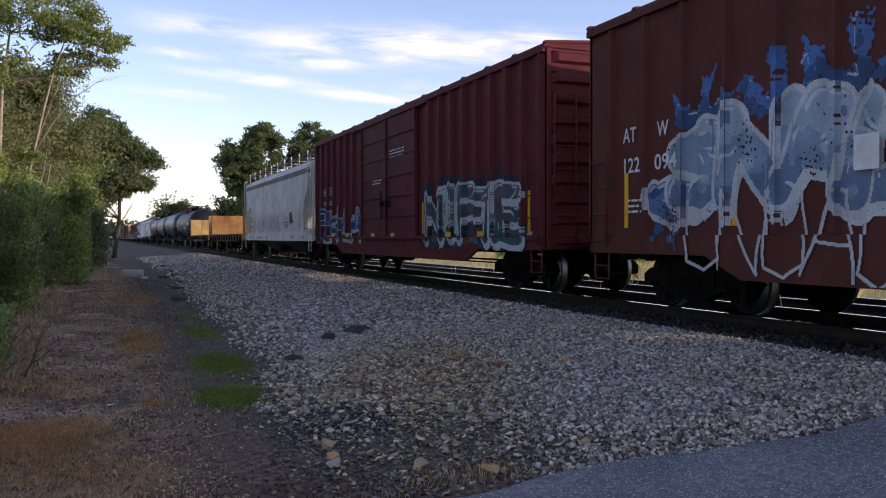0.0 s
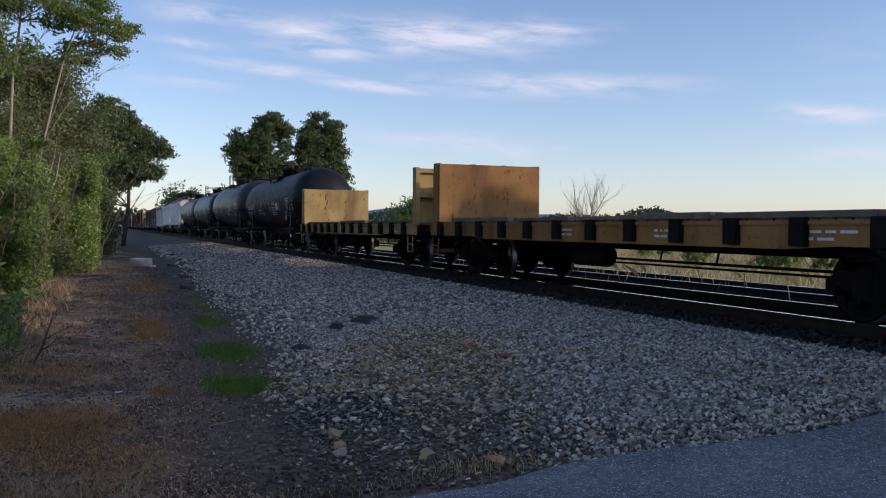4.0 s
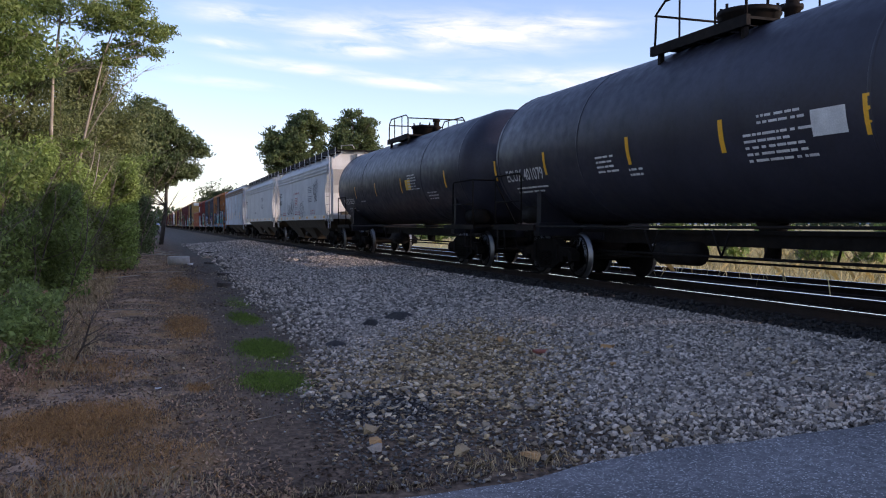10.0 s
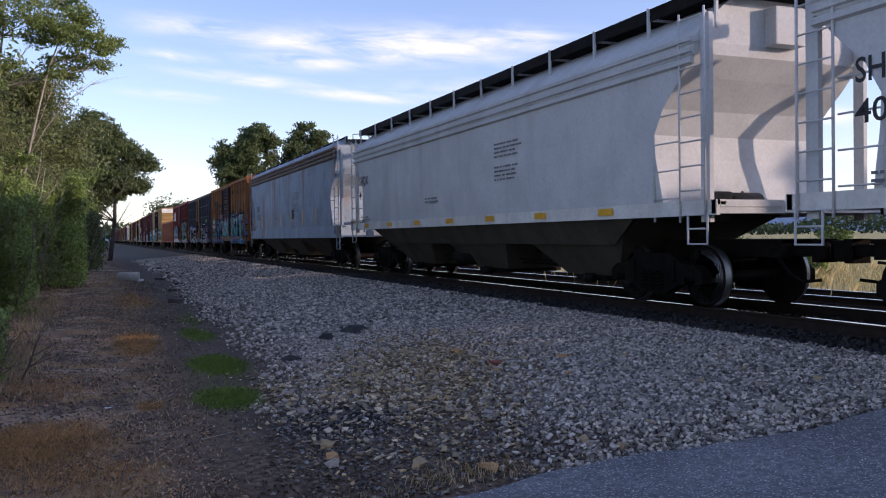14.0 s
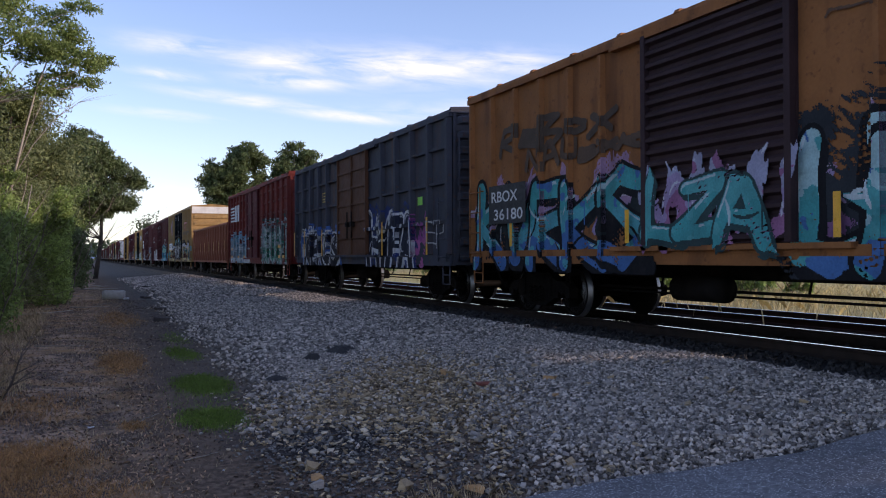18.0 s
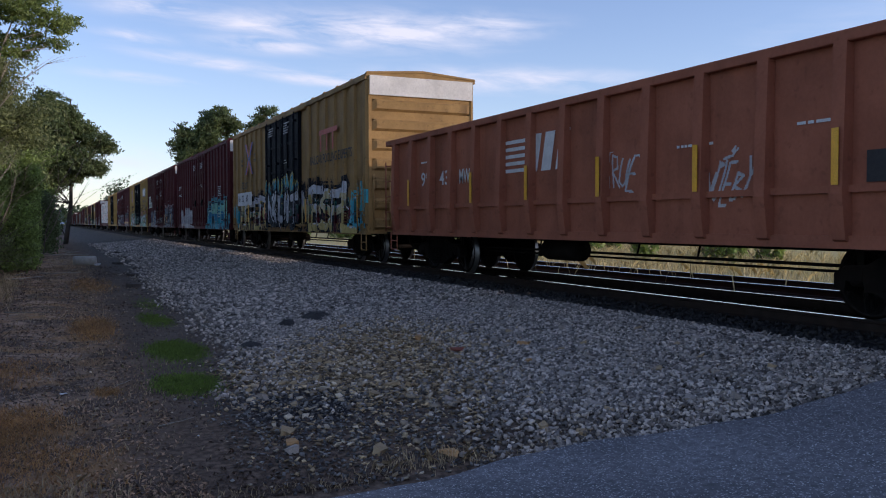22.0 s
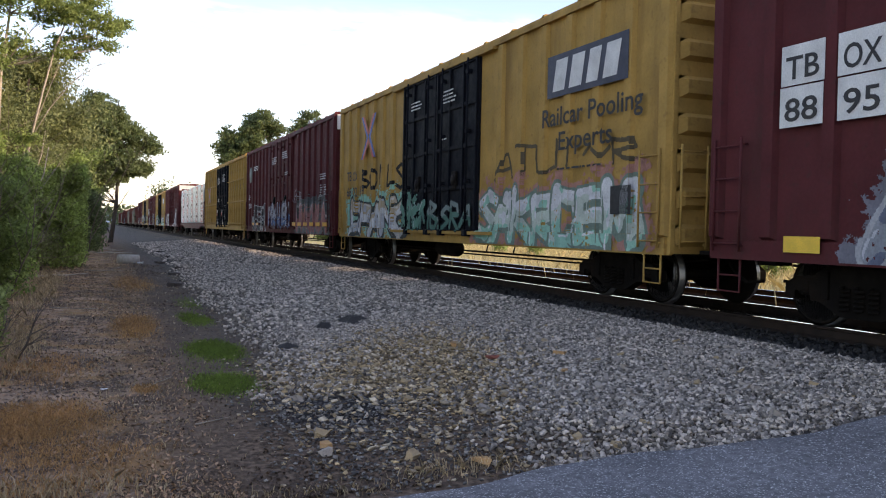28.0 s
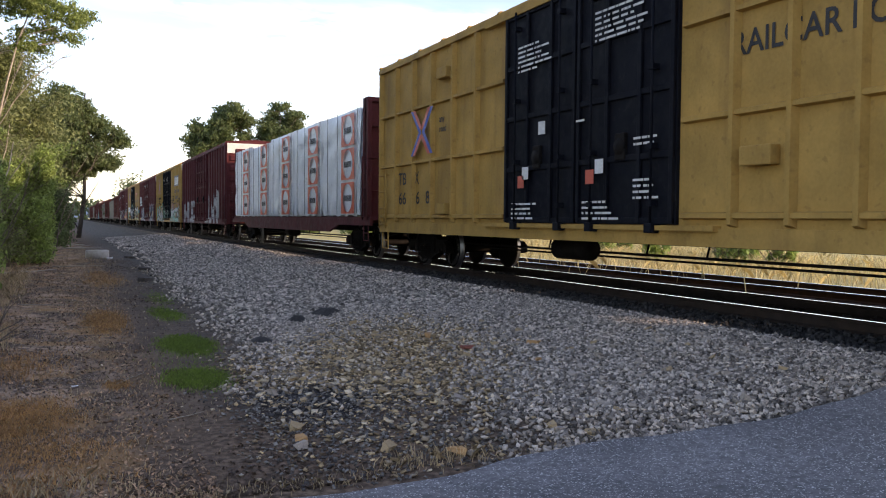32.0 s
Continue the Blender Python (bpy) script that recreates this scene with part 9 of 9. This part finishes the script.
# golden boxcar with black doors
car, L, hw, posts, pd = boxcar("golden yellow high boxcar with black plug doors and mint spray-painted letters", 324.0, 341.6, 5.1, M_yellow, ("plug", 6.4, 11.1, M_black_door), (7, 7), post=(0.22, 0.07), sill=0.8, ribs=7, cap=0.42)
arrows(car, L, hw, 2.6, 3.2, 1.3, 1.3, pd + 0.01)
for words, f, z, w in (("TB", 1.0, 2.6, 0.5), ("OX", 1.65, 2.58, 0.5), ("66", 1.0, 2.1, 0.5), ("02", 1.65, 2.08, 0.5), ("19", 2.4, 2.1, 0.45)):
    lettering(car, words, f, z, 0.42, M_mark_k, L, hw, pd + 0.01, width=w)
panel(car, L, hw, 14.1, 16.6, 3.5, 4.25, material("navy_panel", (0.03, 0.035, 0.06), 0.5), pd + 0.008, "emblem_panel", "dark panel with slanted white bars")
b = Build()
for a, w2 in ((14.3, 0.4), (14.85, 0.4), (15.4, 0.35), (15.9, 0.4)):
    b.add([(-hw - pd - 0.018, L / 2 - a, 3.6), (-hw - pd - 0.018, L / 2 - a - w2, 3.6), (-hw - pd - 0.018, L / 2 - a - w2 - 0.12, 4.15), (-hw - pd - 0.018, L / 2 - a - 0.12, 4.15)], [(0, 1, 2, 3)])
part("emblem_block", b, M_mark_w, car)
lettering(car, "Railcar Pooling", 13.9, 3.0, 0.46, M_mark_k, L, hw, pd + 0.01, "slogan", width=3.1)
lettering(car, "Experts", 14.5, 2.55, 0.46, M_mark_k, L, hw, pd + 0.01, "slogan", width=1.7)
stencils(car, L, hw, [(14.5, 2.2, 1.5, 1)], M_mark_k, 41, d=pd + 0.01)
stencils(car, L, hw + 0.12, [(7.1, 4.3, 0.7, 3), (9.2, 4.3, 0.8, 4), (9.2, 3.2, 0.4, 1)], M_mark_w, 42)
for words, f, z in (("BOILS", 2.6, 2.35),):
    graffiti(car, L, hw, [("BOILS", 2.4, 6.4, 2.2, 3.05, 0.15, (K_,), None, None), ("ATUI~R", 11.9, 16.9, 2.15, 2.75, 0.10, ((0.10, 0.08, 0.05),), None, None), ("DPANO", 1.4, 6.6, 0.85, 1.95, 0.36, ((0.42, 0.44, 0.48), W_, (0.45, 0.36, 0.26)), (0.05, 0.06, 0.06), MINT), ("SAKRDEM", 11.2, 16.8, 0.85, 1.9, 0.30, (MINT, (0.45, 0.52, 0.46), W_), (0.16, 0.22, 0.18), (0.40, 0.20, 0.16))], posts, pd, seed=24, label="black, mint and white spray-painted letters")
graffiti(car, L, hw + 0.125, [("AKMBSRA", 6.6, 11.0, 1.1, 1.8, 0.15, ((0.07, 0.17, 0.14), (0.18, 0.24, 0.23)), (0.03, 0.045, 0.045), None), ("VMV", 6.5, 8.0, 1.1, 1.9, 0.21, ((0.10, 0.24, 0.19),), None, None)], seed=25, label="green spray paint on the doors")
panel(car, L, hw, 16.2, 16.75, 1.4, 1.85, M_mark_k, pd + 0.01, "data_panel", "small black data panel")
GOLD = car

# dark red boxcar with salmon letters
car, L, hw, posts, pd = boxcar("dark red high boxcar with salmon letters and amber strips", 342.4, 360.7, 5.1, M_deepred, ("plug", 6.8, 11.6, M_deepred), (7, 7), post=(0.18, 0.08), sill=0.8, ribs=7, cap=0.5)
REDS.append(car)
lettering(car, "CP", 1.0, 2.45, 0.36, M_mark_w, L, hw, pd + 0.01, width=0.42)
lettering(car, "218", 1.0, 2.0, 0.36, M_mark_w, L, hw, pd + 0.01, width=0.75)
stencils(car, L, hw, [(2.4, 4.1, 1.3, 3), (16.5, 3.0, 0.8, 3), (16.5, 2.6, 0.25, 5), (17.1, 2.6, 0.25, 5)], M_mark_w, 43, d=pd + 0.01)
stencils(car, L, hw + 0.12, [(7.6, 4.2, 0.9, 4), (9.8, 4.3, 1.1, 4), (10.4, 3.4, 0.7, 2)], M_mark_w, 44)
b = Build()
b.lathe([(-hw - pd - 0.014, 0.0), (-hw - pd - 0.014, 0.42), (-hw - pd - 0.010, 0.42)], "x", 24, (0, L / 2 - 1.5, 3.75))
part("round_emblem", b, material("worn_green_emblem", (0.10, 0.13, 0.11), 0.6), car)
graffiti(car, L, hw, [("/V~V/", 12.5, 17.5, 1.3, 2.3, 0.55, ((0.10, 0.12, 0.11), (0.13, 0.14, 0.14)), None, None), ("AMORA", 12.6, 17.4, 0.84, 2.1, 0.40, ((0.33, 0.14, 0.14), (0.38, 0.17, 0.16), (0.44, 0.21, 0.17)), (0.17, 0.17, 0.17), (0.085, 0.095, 0.092)), ("BREMA", 2.2, 5.6, 0.85, 2.05, 0.25, ((0.05, 0.05, 0.055), (0.09, 0.085, 0.085)), (0.40, 0.39, 0.38), None), ("JEVNB", 11.6, 13.2, 2.1, 2.6, 0.045, ((0.36, 0.34, 0.36),), None, None)], posts, pd, seed=26, label="salmon and chalky spray-painted letters")
graffiti(car, L, hw + 0.125, [("VMVMV", 6.9, 11.3, 1.1, 1.6, 0.4, ((0.04, 0.08, 0.18), (0.06, 0.12, 0.24)), None, None), ("PASUNEK", 6.9, 11.3, 1.1, 2.1, 0.23, ((0.07, 0.13, 0.26), (0.30, 0.30, 0.33), (0.36, 0.34, 0.35)), (0.07, 0.06, 0.075), None)], seed=27, label="blue and white spray paint on the doors")
reflectors(car, L, hw, [11.9 + 1.02 * j for j in range(6)], 1.12, (0.62, 0.14), pd + 0.02)
reflectors(car, L, hw, [2.2, 3.4], 1.12, (0.5, 0.12), pd + 0.02)

# golden boxcar with belts
car, L, hw, posts, pd = boxcar("golden yellow high boxcar with three side belts and black plug doors", 361.4, 379.8, 5.1, M_yellow, ("plug", 6.95, 11.75, M_black_door), (6, 7), post=(0.1, 0.1), belts=(1.2, 2.48, 3.75), sill=0.8, ribs=7, cap=0.42)
arrows(car, L, hw, 2.4, 2.62, 1.15, 1.05, pd + 0.01)
for words, f, z, w in (("TB", 1.3, 1.98, 0.5), ("OX", 2.1, 1.97, 0.5), ("66", 1.3, 1.5, 0.5), ("46", 2.15, 1.5, 0.5), ("80", 3.0, 1.5, 0.5)):
    lettering(car, words, f, z, 0.42, M_mark_k, L, hw, 0.012, width=w)
lettering(car, "RAILCAR POOLING EXPERTS", 12.7, 3.18, 0.42, M_mark_k, L, hw, 0.012, "slogan", width=5.2)
lettering(car, "any", 3.75, 3.3, 0.2, M_mark_k, L, hw, 0.012, "slogan")
lettering(car, "road", 3.75, 3.08, 0.2, M_mark_k, L, hw, 0.012, "slogan")
stencils(car, L, hw + 0.12, [(7.5, 4.2, 0.9, 6), (9.9, 4.3, 1.2, 6), (7.3, 1.4, 0.8, 4), (9.6, 1.4, 0.8, 4), (10.9, 2.3, 0.5, 2), (10.9, 1.7, 0.4, 4), (9.4, 2.7, 0.3, 1)], M_mark_w, 45)
for f, z, m in ((7.75, 1.85, M_mark_w), (10.0, 1.85, M_mark_w), (7.6, 1.7, M_red_mark), (9.75, 1.7, M_red_mark), (8.3, 2.6, M_mark_w), (7.8, 2.2, CHALK)):
    if m is not CHALK:
        panel(car, L, hw, f, f + 0.22, z, z + 0.22, m, 0.17, "door_label")
for f, z in ((3.9, 4.2), (3.9, 1.25), (13.0, 1.8)):
    b = Build()
    b.box(-hw - 0.16, -hw, L / 2 - f - 0.5, L / 2 - f, z, z + 0.24, bevel=0.02)
    part("door_stop", b, M_yellow, car)
GOLD_BELT = car

centerbeam("red centerbeam flatcar loaded with wrapped lumber", 380.8, 401.6, M_deepred)
car, L, hw, posts, pd = boxcar("dark red high boxcar with chalky spray-painted letters behind the lumber", 403.0, 420.4, 5.1, M_deepred, ("plug", 6.7, 11.3, M_deepred), (7, 7), post=(0.2, 0.08), sill=0.8, ribs=7, cap=0.5)
graffiti(car, L, hw, [("HIE", 1.4, 5.6, 0.85, 2.2, 0.34, ((0.48, 0.46, 0.45), (0.4, 0.4, 0.4)), (0.3, 0.27, 0.27), None), ("LUMN", 10.6, 14.8, 0.85, 2.4, 0.30, ((0.48, 0.46, 0.45),), (0.25, 0.2, 0.2), None)], posts, pd, seed=28, label="chalky spray-painted letters")

# the rest of the train, copied from cars already built
LENGTH = 18.0
u = 421.4
ORDER = [GOLD, REDS[1], GOLD_OLD, REDS[2]]
for k, src in enumerate(ORDER):
    c = copy_thing(src, pose(0, 0, 0))
    CARS.append((c, u + 8.9))
    u += LENGTH + 0.8
tail = [boxcar("plain dark brown boxcar far back in the train", u, u + 15.4, 4.62, M_brown_box, ("slide", 6.2, 9.2, M_brown_box), (6, 6))[0]]
u += 16.4
tail_h = covered_hopper("grey-green covered hopper far back in the train", u, u + 16.6, M_olive, 4.5, "ribbed", 60)[0]
u += 17.6
for k in range(9):
    src = (tail[0], tail_h, tail[0], REDS[0], tail[0], tail_h, tail[0], tail[0], tail_h)[k]
    c = copy_thing(src, pose(0, 0, 0))
    CARS.append((c, u + 8.3))
    u += 18.2 if src is REDS[0] else 17.2
known = {o.name for o, _ in WHEELS}
for c, _ in CARS:
    for w in c.children_recursive:
        if w.name.startswith("wheelset") and w.name not in known:
            WHEELS.append((w, 1 if w.location.y > 0 else -1))


# ---- what moves ----
def motions():
    for ob, mid in CARS:
        walk(ob, [(k, pose(TRACK_X, mid - SPEED * k, RAIL_Z)) for k in (0, 4, 8, 12, 16, 20, 24, 28, 32)])
    first = {}
    for w, s in WHEELS:
        if s not in first:
            turns = [(k / 30, pose(0, s * 0.87, 0.457, math.degrees(SPEED * k / 30 / 0.457))) for k in range(0, 961)]
            walk(w, turns)
            first[s] = w.animation_data
        else:
            w.rotation_mode = "QUATERNION"
            keys = w.animation_data_create()
            keys.action = first[s].action
            keys.action_slot = first[s].action_slot


motions()
